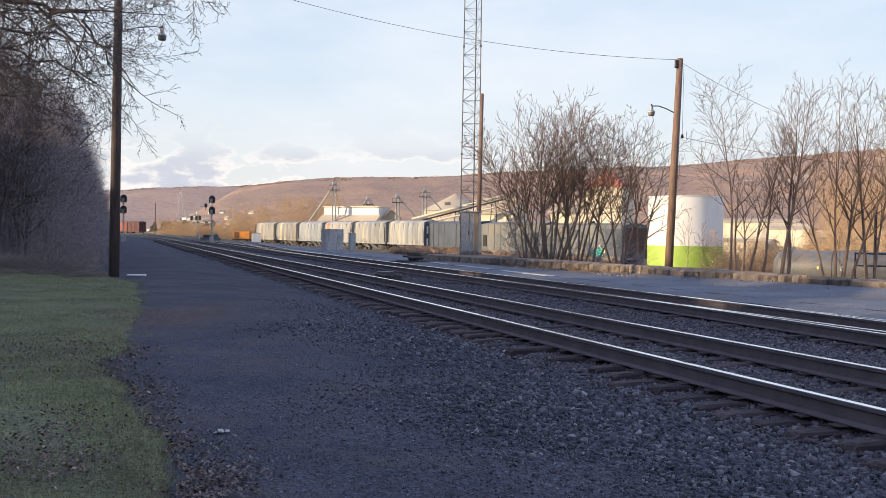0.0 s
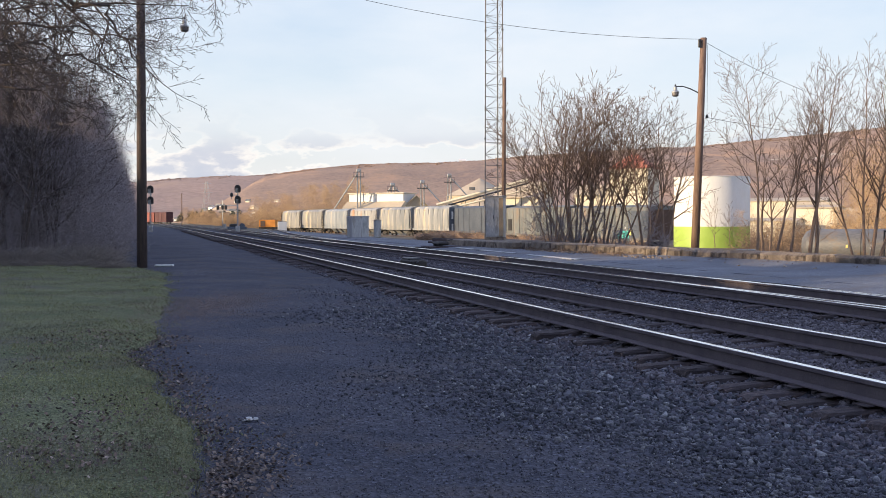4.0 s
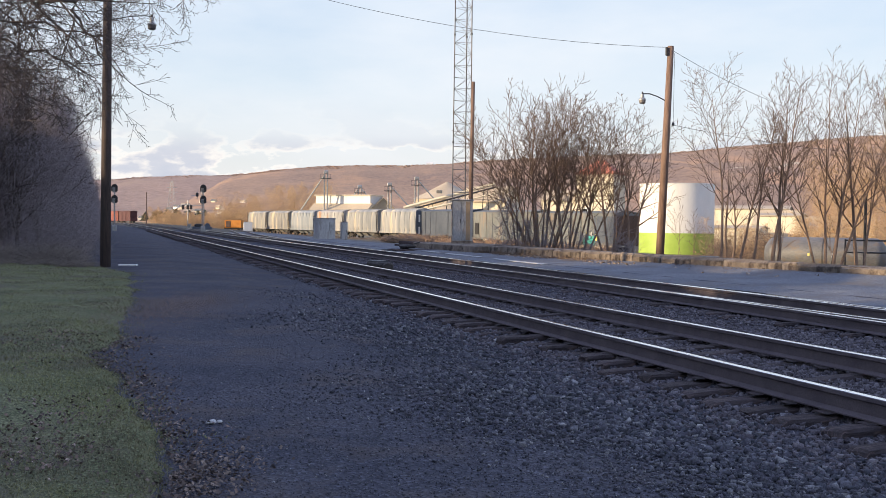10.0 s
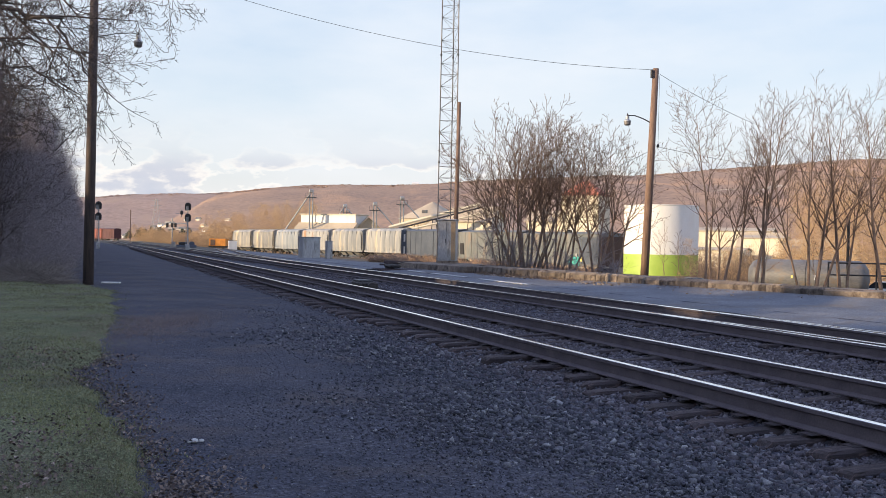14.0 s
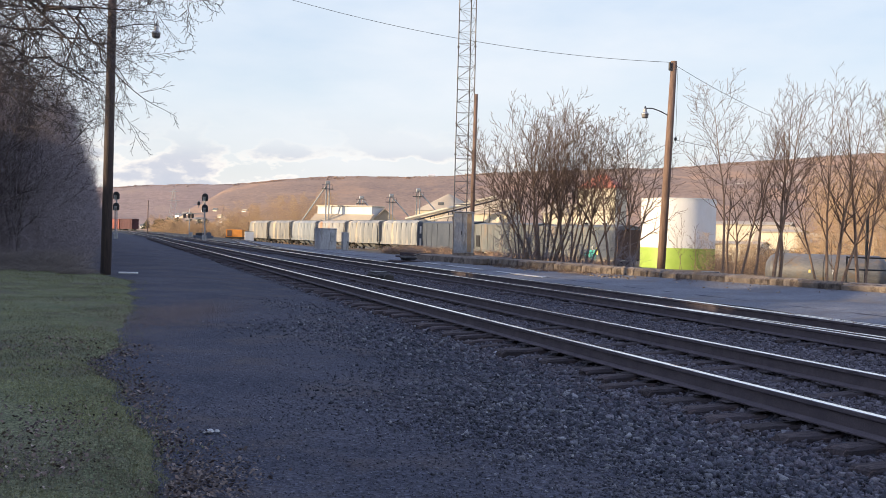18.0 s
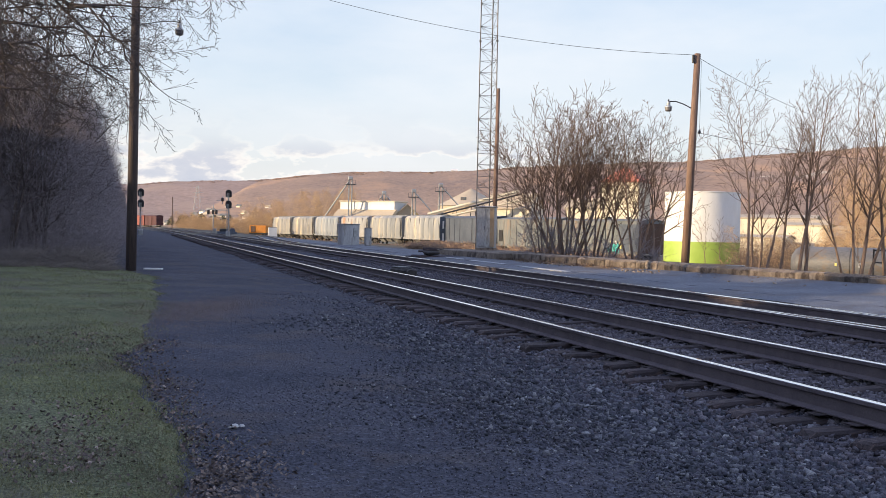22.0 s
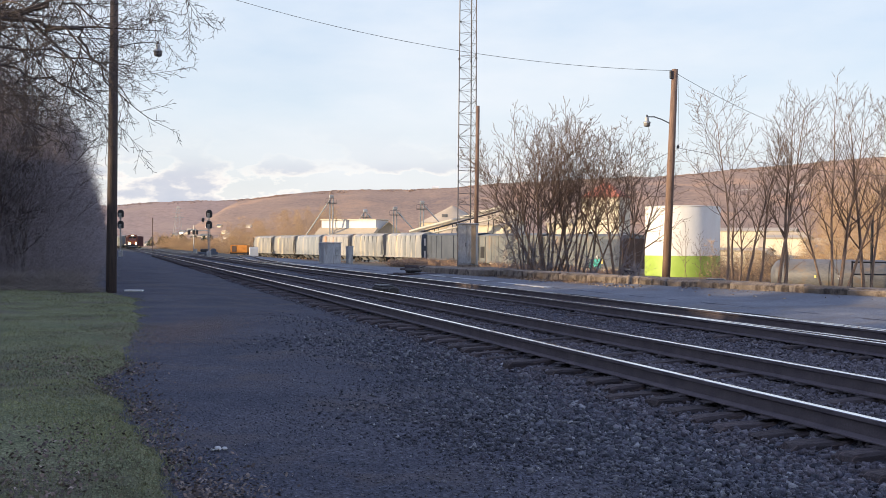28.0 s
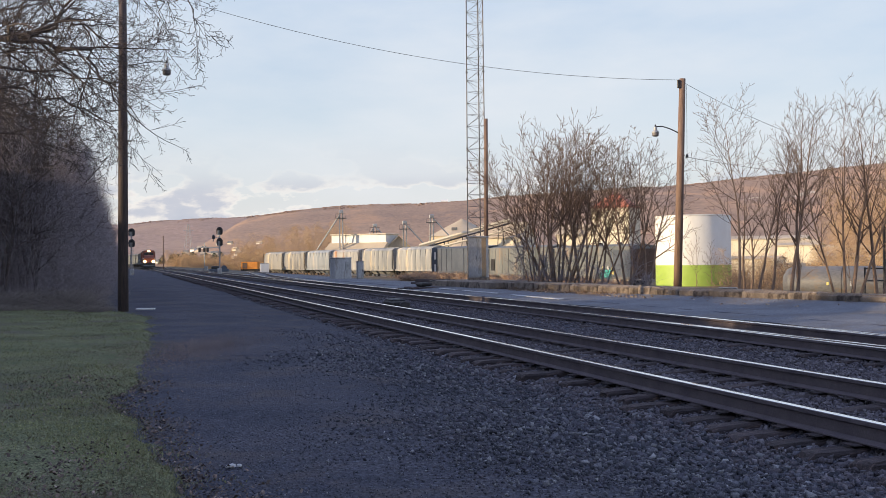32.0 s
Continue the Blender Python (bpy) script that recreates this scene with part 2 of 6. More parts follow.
VERGE = material("verge_earth", (0.105, 0.080, 0.066), (0.19, 0.145, 0.112), 2.2, 0.95, 0, 0.7, 30.0, c=(0.26, 0.195, 0.145), spots=7.0)
BARK = material("grey_bark", (0.20, 0.136, 0.100), (0.345, 0.232, 0.165), 4.0, 0.95, 0, 0.5, 30.0, stretch=(3, 3, 0.7))
BARK_RED = material("reddish_twig_bark", (0.130, 0.085, 0.062), (0.215, 0.142, 0.100), 2.0, 0.9, 0, 0.2, 30.0)
BARK_DARK = material("dark_bark", (0.068, 0.055, 0.052), (0.125, 0.098, 0.088), 3.0, 0.95, 0, 0.4, 30.0, stretch=(3, 3, 0.7))
BRUSH = island_material("brush_twigs", [(0.0, (0.26, 0.228, 0.240)), (0.7, (0.30, 0.262, 0.268)), (1.0, (0.345, 0.29, 0.28))])
BANK_GRASS = island_material("bank_grass", [(0.0, (0.17, 0.145, 0.130)), (0.6, (0.23, 0.195, 0.170)), (1.0, (0.30, 0.255, 0.215))])
DRY_BRUSH = island_material("dry_weeds", [(0.0, (0.11, 0.075, 0.052)), (0.5, (0.19, 0.125, 0.085)), (1.0, (0.30, 0.21, 0.135))])
HOPPER = material("hopper_paint", (0.20, 0.215, 0.23), (0.38, 0.375, 0.36), 0.5, 0.6, 0.0, 0.06, 2.2, c=(0.56, 0.48, 0.36), stretch=(1, 1.4, 0.10), vary=0.14, spots=0.8, fleck=0.6)
HOPPER_RUST = material("rust_streaked_hopper_paint", (0.30, 0.30, 0.30), (0.45, 0.43, 0.40), 0.5, 0.65, 0.0, 0.06, 2.2, c=(0.40, 0.22, 0.12), stretch=(1, 0.9, 0.10), vary=0.10, spots=0.6, fleck=0.6)
HOPPER_BLUE = material("blue_grey_hopper_paint", (0.24, 0.27, 0.30), (0.36, 0.38, 0.40), 0.5, 0.6, 0.0, 0.06, 2.2, c=(0.50, 0.46, 0.40), stretch=(1, 1.4, 0.10), vary=0.10, spots=0.8, fleck=0.6)
HOPPER_CREAM = material("cream_streaked_hopper_paint", (0.24, 0.245, 0.25), (0.40, 0.375, 0.33), 0.6, 0.6, 0.0, 0.06, 2.2, c=(0.66, 0.55, 0.37), stretch=(1, 1.2, 0.10), vary=0.10, spots=0.7, fleck=0.6)
WHITE = material("white_paint", (0.72, 0.71, 0.68), (0.82, 0.81, 0.79), 0.35, 0.5, 0.0, 0.02, 10.0, stretch=(1, 1, 0.3), fleck=0.12)
GREEN = material("lime_green_paint", (0.30, 0.44, 0.07), (0.38, 0.52, 0.10), 0.4, 0.55, 0.0, 0.02, 10.0, fleck=0.15)
CREAM = material("cream_render", (0.66, 0.58, 0.44), (0.76, 0.68, 0.53), 0.2, 0.8, 0.0, 0.05, 6.0, stretch=(1, 1, 0.3), fleck=0.25)
ROOF_RED = material("red_roof", (0.42, 0.14, 0.09), (0.52, 0.19, 0.12), 0.4, 0.7, 0.0, 0.2, 8.0)
ROOF_TAN = material("tan_roof", (0.44, 0.36, 0.26), (0.54, 0.45, 0.33), 0.2, 0.7, 0.0, 0.05, 5.0, stretch=(1, 1, 0.3), fleck=0.3)
GREY_CAR = material("weathered_grey_car", (0.125, 0.14, 0.145), (0.215, 0.225, 0.22), 0.5, 0.7, 0.0, 0.08, 8.0, c=(0.24, 0.19, 0.15), stretch=(1, 1, 0.15))
# darkened blue-grey: the shade on the yard boxcar is put into the colour
BLUE_CAR = material("shaded_blue_grey_car", (0.062, 0.078, 0.108), (0.095, 0.112, 0.145), 0.5, 0.65, 0.0, 0.06, 8.0)
BROWN_CAR = material("brown_boxcar", (0.085, 0.050, 0.036), (0.14, 0.085, 0.06), 0.6, 0.75, 0.0, 0.1, 8.0, stretch=(1, 1, 0.15))
TANK_GREY = material("dull_grey_tank_paint", (0.115, 0.115, 0.120), (0.175, 0.172, 0.172), 0.7, 0.55, 0.1, 0.05, 8.0, c=(0.17, 0.135, 0.105), stretch=(0.5, 1, 1))
RED_CAR = material("oxide_red_car", (0.21, 0.060, 0.048), (0.29, 0.092, 0.066), 0.4, 0.7, 0.0, 0.06, 6.0, vary=0.2)
# darker oxide red: the shade on a car's end, put into the colour
RED_CAR_SHADED = material("shaded_oxide_red_car", (0.080, 0.030, 0.033), (0.118, 0.044, 0.046), 0.4, 0.7, 0.0, 0.06, 6.0)
ORANGE = material("orange_paint", (0.62, 0.22, 0.03), (0.74, 0.30, 0.05), 0.4, 0.6, 0.0, 0.05, 6.0)
DARK = material("dark_running_gear", (0.040, 0.037, 0.036), (0.075, 0.066, 0.060), 2.0, 0.8, 0.2, 0.2, 20.0)
BLACK = material("black_paint", (0.018, 0.018, 0.02), (0.032, 0.031, 0.033), 2.0, 0.55, 0.0, 0.08, 20.0)
TEAL = material("teal_spray_paint", (0.05, 0.42, 0.40), (0.10, 0.55, 0.46), 2.0, 0.6, 0, 0.0, 10.0)
YELLOW = material("yellow_spray_paint", (0.70, 0.58, 0.16), (0.78, 0.68, 0.25), 2.0, 0.6, 0, 0.0, 10.0)
# hill browns are lightened for haze; the orange patches paint sunlight on the slope
HILL = material("sunlit_winter_woods", (0.280, 0.195, 0.152), (0.390, 0.260, 0.180), 0.014, 1.0, 0, 0.40, 0.26, c=(0.44, 0.275, 0.175), spots=0.016, deep=4.0, stretch=(1, 0.5, 1.2), fleck=0.85)
FAR_HILL = material("far_winter_woods", (0.315, 0.225, 0.190), (0.390, 0.277, 0.228), 0.004, 1.0, 0, 0.8, 0.08, c=(0.37, 0.265, 0.205), spots=0.006, deep=5.0)
FOREST = island_material("ridge_trees", [(0.0, (0.29, 0.195, 0.150)), (0.5, (0.36, 0.240, 0.170)), (0.85, (0.40, 0.268, 0.190)), (1.0, (0.43, 0.275, 0.180))], blotch=(0.012, (0.86, 0.86, 0.88), (1.12, 1.10, 1.06)), grain=0.6)
FAR_FOREST = island_material("far_ridge_trees", [(0.0, (0.30, 0.22, 0.185)), (0.6, (0.345, 0.25, 0.21)), (1.0, (0.38, 0.275, 0.23))])
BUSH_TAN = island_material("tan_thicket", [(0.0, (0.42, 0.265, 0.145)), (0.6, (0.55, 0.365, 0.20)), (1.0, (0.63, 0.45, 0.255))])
EVERGREEN = island_material("evergreen_needles", [(0.0, (0.045, 0.06, 0.045)), (1.0, (0.075, 0.09, 0.06))])
VALLEY_BRUSH = island_material("valley_brush", [(0.0, (0.40, 0.275, 0.165)), (1.0, (0.50, 0.35, 0.21))])
DRIED = island_material("dried_litter", [(0.0, (0.19, 0.135, 0.108)), (0.6, (0.28, 0.20, 0.160)), (1.0, (0.38, 0.28, 0.225))])
RED_WEEDS = island_material("reddish_weeds", [(0.0, (0.26, 0.165, 0.115)), (0.6, (0.36, 0.24, 0.165)), (1.0, (0.46, 0.33, 0.22))])
CAR_BLUE = material("dark_blue_car_paint", (0.02, 0.035, 0.07), (0.03, 0.05, 0.09), 2.0, 0.3, 0.0, 0.0, 30.0, fleck=0.2)
LOCO_PAINT = material("dark_red_loco_paint", (0.16, 0.05, 0.032), (0.23, 0.075, 0.045), 1.0, 0.5, 0.0, 0.05, 12.0)
SUNLIT_TAN = material("sunlit_tan_edge", (0.34, 0.25, 0.16), (0.44, 0.33, 0.22), 1.5, 0.85, 0, 0.2, 25.0, stretch=(3, 3, 0.4))
RUBBLE = island_material("rubble", [(0.0, (0.12, 0.085, 0.06)), (0.6, (0.24, 0.18, 0.13)), (1.0, (0.40, 0.33, 0.27))])
GLASS = material("dark_glass", (0.02, 0.022, 0.025), (0.03, 0.032, 0.035), 2.0, 0.12, 0, 0.0, 10.0)
WIRE = material("cable", (0.03, 0.03, 0.03), (0.05, 0.05, 0.05), 3.0, 0.6, 0, 0.0, 20.0)
HEADLIGHT = lamp_material("lit_headlight", (1.0, 0.62, 0.24), 14.0)
HOUSE_PALE = material("weathered_clapboard", (0.33, 0.29, 0.25), (0.46, 0.42, 0.37), 0.5, 0.8, 0.0, 0.05, 6.0, vary=0.3)


# ---- mesh helpers ----
class Shape:
    """Gathers vertices and faces of one mesh."""

    def __init__(self):
        self.v, self.f = [], []

    def add(self, verts, faces):
        k = len(self.v)
        self.v.extend(verts)
        self.f.extend([tuple(i + k for i in f) for f in faces])
        return self

    def box(self, centre, size, turn=0.0, bevel=0.0):
        cx, cy, cz = centre
        hx, hy, hz = (s / 2 for s in size)
        c, s = math.cos(radians(turn)), math.sin(radians(turn))
        b = min(bevel, hx * 0.9, hy * 0.9, hz * 0.9)
        if b <= 0:
            pts = [(x * hx, y * hy, z * hz) for z in (-1, 1) for x, y in ((-1, -1), (1, -1), (1, 1), (-1, 1))]
            faces = [(3, 2, 1, 0), (4, 5, 6, 7), (0, 1, 5, 4), (1, 2, 6, 5), (2, 3, 7, 6), (3, 0, 4, 7)]
        else:
            ring = lambda ix, iy: [(-ix, -iy + b), (-ix + b, -iy), (ix - b, -iy), (ix, -iy + b), (ix, iy - b), (ix - b, iy), (-ix + b, iy), (-ix, iy - b)]
            pts = [(x, y, -hz) for x, y in ring(hx - b, hy - b)] + [(x, y, -hz + b) for x, y in ring(hx, hy)]
            pts += [(x, y, hz - b) for x, y in ring(hx, hy)] + [(x, y, hz) for x, y in ring(hx - b, hy - b)]
            faces = [tuple(range(7, -1, -1)), tuple(range(24, 32))]
            for k in (0, 8, 16):
                faces += [(k + i, k + (i + 1) % 8, k + 8 + (i + 1) % 8, k + 8 + i) for i in range(8)]
        return self.add([(cx + x * c - y * s, cy + x * s + y * c, cz + z) for x, y, z in pts], faces)

    def tube(self, path, radii, sides=8, cap=True):
        path = [Vector(p) for p in path]
        if isinstance(radii, (int, float)):
            radii = [radii] * len(path)
        verts, faces = [], []
        for i, p in enumerate(path):
            d = (path[min(i + 1, len(path) - 1)] - path[max(i - 1, 0)]).normalized()
            side = d.cross(Vector((0, 0, 1)) if abs(d.z) < 0.9 else Vector((1, 0, 0))).normalized()
            up = side.cross(d)
            for k in range(sides):
                a = 2 * math.pi * k / sides
                verts.append(tuple(p + (side * math.cos(a) + up * math.sin(a)) * radii[i]))
        for i in range(len(path) - 1):
            for k in range(sides):
                a, b = i * sides + k, i * sides + (k + 1) % sides
                faces.append((a, b, b + sides, a + sides))
        if cap:
            faces.append(tuple(range(sides - 1, -1, -1)))
            faces.append(tuple(range((len(path) - 1) * sides, len(path) * sides)))
        return self.add(verts, faces)

    def lathe(self, profile, sides=24, centre=(0, 0, 0)):
        """Turns (radius, height) pairs about the upright axis through centre."""
        cx, cy, cz = centre
        verts = [(cx + r * math.cos(2 * math.pi * k / sides), cy + r * math.sin(2 * math.pi * k / sides), cz + z) for r, z in profile for k in range(sides)]
        faces = [(i * sides + k, i * sides + (k + 1) % sides, (i + 1) * sides + (k + 1) % sides, (i + 1) * sides + k) for i in range(len(profile) - 1) for k in range(sides)]
        faces += [tuple(range(sides - 1, -1, -1)), tuple(range((len(profile) - 1) * sides, len(profile) * sides))]
        return self.add(verts, faces)

    def prism(self, outline, axis, a, b):
        """Pushes an outline, given in the two other axes, along axis from a to b."""
        def at(p, q, w):
            return {"x": (w, p, q), "y": (p, w, q), "z": (p, q, w)}[axis]
        n = len(outline)
        verts = [at(p, q, w) for w in (a, b) for p, q in outline]
        faces = [tuple(range(n - 1, -1, -1)), tuple(range(n, 2 * n))] + [(i, (i + 1) % n, n + (i + 1) % n, n + i) for i in range(n)]
        return self.add(verts, faces)

    def mesh(self, name):
        me = bpy.data.meshes.new(name)
        me.from_pydata(self.v, [], self.f)
        me.update()
        return me


def fix_normals(me):
    bm = bmesh.new()
    bm.from_mesh(me)
    bmesh.ops.recalc_face_normals(bm, faces=bm.faces)
    bm.to_mesh(me)
    bm.free()


def part(name, shape, surface, parent=None, label="", smooth=False, at=None):
    """Links a shape as one mesh object, under a thing if one is given."""
    me = shape.mesh(name) if isinstance(shape, Shape) else shape
    if isinstance(shape, Shape) and len(shape.f) < 20000:
        fix_normals(me)
    if not me.materials:
        me.materials.append(surface)
    if smooth:
        me.shade_smooth()
    ob = new(name, me)
    if parent is not None:
        ob.parent = parent
    if at is not None:
        ob.matrix_basis = at
    if label:
        tagged(ob, label)
    return ob


def thing(name, where, label, category, group="", kind=""):
    ob = new(name)
    ob.empty_display_size = 0.3
    ob.matrix_basis = where
    return tagged(ob, label, category, group, kind)


def array_mesh(name, verts, faces):
    """A mesh from numpy arrays; the faces all have the same number of corners."""
    me = bpy.data.meshes.new(name)
    me.vertices.add(len(verts))
    me.vertices.foreach_set("co", np.ascontiguousarray(verts, dtype=np.float32).ravel())
    corners = faces.shape[1]
    me.loops.add(faces.size)
    me.loops.foreach_set("vertex_index", np.ascontiguousarray(faces, dtype=np.int32).ravel())
    me.polygons.add(len(faces))
    me.polygons.foreach_set("loop_start", np.arange(0, faces.size, corners, dtype=np.int32))
    me.polygons.foreach_set("loop_total", np.full(len(faces), corners, dtype=np.int32))
    me.update(calc_edges=True)
    return me


RNG = np.random.default_rng(7)
BEARING = 17.77            # the tracks run this far to the left of straight ahead
CN, SN = math.cos(radians(BEARING)), math.sin(radians(BEARING))


def along(n, u):
    """From across and along the tracks to the place on the map."""
    return n * CN - u * SN, n * SN + u * CN


TRACKS = pose(0, 0, 0, 0, 0, BEARING)


def smooth_step(a, b, t):
    t = np.clip((t - a) / (b - a), 0, 1)
    return t * t * (3 - 2 * t)


# ---- ground ----
LAWN_Y = np.array([-6, 3, 5.3, 6.0, 6.8, 8.1, 9.2, 10.9, 12.8, 17.0, 22.0, 28.2, 30.5, 33.0])
LAWN_X = np.array([-0.6, -1.02, -1.32, -1.55, -1.86, -2.32, -2.83, -3.68, -3.98, -5.08, -6.5, -8.45, -9.8, -11.7])
WALL_A, WALL_B = Vector((-1.2, 59.0)), Vector((15.2, 17.8))
WALL_DIR = (WALL_B - WALL_A).normalized()
WALL_OUT = Vector((-WALL_DIR.y, WALL_DIR.x))


def lawn_edge(y):
    return np.interp(y, LAWN_Y, LAWN_X) + 0.05 * np.sin(y * 2.1) + 0.03 * np.sin(y * 5.3 + 1) + 0.02 * np.sin(y * 13.7)


def behind_wall(x, y):
    return (x - WALL_A.x) * WALL_OUT.x + (y - WALL_A.y) * WALL_OUT.y


def ground_height(x, y):
    """The lie of the land: level by the tracks, a terrace behind the wall, lower yards and the valley further off."""
    x, y = np.asarray(x, float), np.asarray(y, float)
    n, u = x * CN + y * SN, -x * SN + y * CN
    z = -0.15 * smooth_step(2.5, 4.7, n) + 0.04 * smooth_step(4.9, 5.4, n) + 0.09 * smooth_step(5.6, 5.85, n) - 0.06 * smooth_step(7.3, 8.2, n) + 0.05 * smooth_step(9.5, 10.2, n) + 0.11 * smooth_step(13.3, 15.5, n)
    back = behind_wall(x, y)
    terrace = smooth_step(0.25, 0.45, back) * smooth_step(57, 50, y)
    z = z + terrace * 0.30 * (1 - smooth_step(12, 26, back))
    z = z - 0.85 * smooth_step(2.0, 6.5, back) * smooth_step(57, 50, y) * smooth_step(10, 16, n)
    z = z - 1.35 * smooth_step(17, 34, n) * smooth_step(55, 95, u + 0.6 * n)
    beyond = (x + 1.1) * 0.892 + (y - 152.0) * 0.452      # how far past the yard siding
    z = z - 1.25 * smooth_step(3, 14, beyond) * smooth_step(24, 46, n)
    z = z - 0.012 * np.clip(109 + 43 - y, 0, 45) * smooth_step(9, 20, back) * smooth_step(18, 30, n) * smooth_step(62, 90, y)
    z = z - 0.75 * smooth_step(9, 20, back) * smooth_step(22, 32, n) * smooth_step(100, 84, y)
    z = z + 0.9 * smooth_step(-3.0, -14.0, n) * smooth_step(34, 46, y)
    # a bank added on the left, mostly unseen, to shade the tracks; higher further along the line
    crest = (9.7 + 0.9 * np.sin(u * 0.31) + 0.6 * np.sin(u * 0.83 + n * 0.2) + 2.0 * smooth_step(70, 100, u) - 2.2 * smooth_step(125, 170, u)) * smooth_step(460, 330, u)
    crest = crest * (0.92 + 0.08 * smooth_step(28, 48, u))
    return z + crest * smooth_step(-9.0, -24.0, n) * smooth_step(-120, -60, n)


def build_ground():
    near = np.concatenate([[-3500, -1800, -900, -500, -300, -200, -140, -100, -75, -55, -40], np.arange(-30, 2, 0.5), np.arange(2, 14, 0.2), np.arange(14, 46, 0.5), [48, 51, 55, 60, 66, 74, 84, 96, 110, 130, 160, 220, 320, 500, 900, 1800, 3500]])
    far = np.concatenate([[-900, -300, -120, -60, -40], np.arange(-30, 62, 0.6), np.arange(63, 130, 3.0), np.arange(135, 420, 15.0), [450, 520, 650, 900, 1300, 2000, 3000, 4200]])
    N, U = np.meshgrid(near, far)
    x, y = along(N, U)
    z = ground_height(x, y)
    close = (np.abs(N) < 30) & (U < 60)
    z = z + close * (0.003 * np.sin(x * 3.1 + y * 1.7) * np.sin(y * 2.3 - x) - 0.004 + RNG.uniform(-0.003, 0.003, x.shape)) * np.clip(8.0 / np.maximum(U, 8.0), 0, 1)
    verts = np.stack([x.ravel(), y.ravel(), z.ravel()], 1)
    rows, cols = N.shape
    i = np.arange(rows - 1)[:, None] * cols + np.arange(cols - 1)[None, :]
    faces = np.stack([i, i + 1, i + cols + 1, i + cols], -1).reshape(-1, 4)
    me = array_mesh("ground", verts, faces)
    for m in (GRAVEL, EARTH, FAR_GROUND):
        me.materials.append(m)
    mid = verts[faces].mean(1)
    n, u = mid[:, 0] * CN + mid[:, 1] * SN, -mid[:, 0] * SN + mid[:, 1] * CN
    slot = np.zeros(len(faces), np.int32)
    slot[(behind_wall(mid[:, 0], mid[:, 1]) > 0.2) | (n < -6)] = 1
    slot[(u > 330) | (n > 60) | (n < -60)] = 2
    me.polygons.foreach_set("material_index", slot)
    me.shade_smooth()
    ob = new("ground", me)
    tagged(ob, "dark gravel yard ground running out to a brown winter valley", "ground", kind="structure")


def build_lawn():
    ys = np.concatenate([np.arange(-6, 33.2, 0.3)])
    across = np.concatenate([[0, 0.06, 0.12, 0.18, 0.25, 0.35], np.linspace(0.6, 26, 36)])
    X = lawn_edge(ys)[:, None] - across[None, :]
    Y = np.repeat(ys[:, None], len(across), 1) + 0.05 * np.sin(X * 2)
    bank = -0.028 + 0.058 * smooth_step(0, 0.2, across)[None, :] + 0.10 * smooth_step(0.5, 6, across)[None, :]
    Z = ground_height(X, Y) + 0.02 + bank + 0.02 * np.sin(X * 1.9 + 1) * np.sin(Y * 1.3)
    verts = np.stack([X.ravel(), Y.ravel(), Z.ravel()], 1)
    rows, cols = X.shape
    i = np.arange(rows - 1)[:, None] * cols + np.arange(cols - 1)[None, :]
    me = array_mesh("lawn", verts, np.stack([i, i + cols, i + cols + 1, i + 1], -1).reshape(-1, 4))
    me.materials.append(TURF)
    me.shade_smooth()
    tagged(new("lawn", me), "worn winter grass with bare patches beside the gravel", "lawn", kind="structure")


def lawn_height(x, y):
    a = lawn_edge(y) - x
    return ground_height(x, y) - 0.008 + 0.058 * smooth_step(0, 0.2, a) + 0.10 * smooth_step(0.5, 6, a) + 0.02 * np.sin(x * 1.9 + 1) * np.sin(y * 1.3)


def build_road():
    s = Shape()
    us = np.arange(-20, 130, 2.0)
    verts, faces = [], []
    for u in us:
        for n in (13.9, 15.5, 17.5, 20.0, 22.5):
            n2 = n + 0.15 * math.sin(u * 0.7) if n < 14 else n
            x, y = along(n2, u)
            verts.append((x, y, float(ground_height(x, y)) + 0.012))
    for i in range(len(us) - 1):
        for k in range(4):
            a = i * 5 + k
            x, y, _ = verts[a]
            if behind_wall(x, y) < -0.2 or y > 60:
                faces.append((a, a + 1, a + 6, a + 5))
    s.add(verts, faces)
    ob = part("road", s, ASPHALT)
    tagged(ob, "worn grey asphalt yard road beside the track", "road", kind="structure")
    for u0, u1, n0 in ((33.5, 38.5, 14.75), (40.5, 45.0, 14.9), (46.5, 49.0, 15.0)):
        stripe = Shape()
        a = []
        for u, n in ((u0, n0), (u1, n0 + 0.05), (u1, n0 + 0.22), (u0, n0 + 0.2)):
            x, y = along(n, u)
            a.append((x, y, float(ground_height(x, y)) + 0.028))
        b = [(x, y, z - 0.02) for x, y, z in a]
        stripe.add(a + b, [(0, 1, 2, 3), (7, 6, 5, 4), (0, 4, 5, 1), (1, 5, 6, 2), (2, 6, 7, 3), (3, 7, 4, 0)])
        tagged(part("road_patch", stripe, PALE), "pale worn concrete strip in the yard road", "concrete strip", "strips in the road")


# ---- tracks ----
RAIL_Z = {"near": (0.17, 0.225), "far": (0.20, 0.20)}
CURVE_START, CURVE_R, CURVE_END = 353.0, 250.0, 428.0


def line_offset(u):
    """How far the line has swung to the left by the place u, and its heading there."""
    s = min(max(u - CURVE_START, 0), CURVE_END - CURVE_START)
    rest = max(u - CURVE_END, 0)
    return -(s * s / (2 * CURVE_R) + rest * s / CURVE_R) - 0.8 * float(smooth_step(130, 265, u)), s / CURVE_R


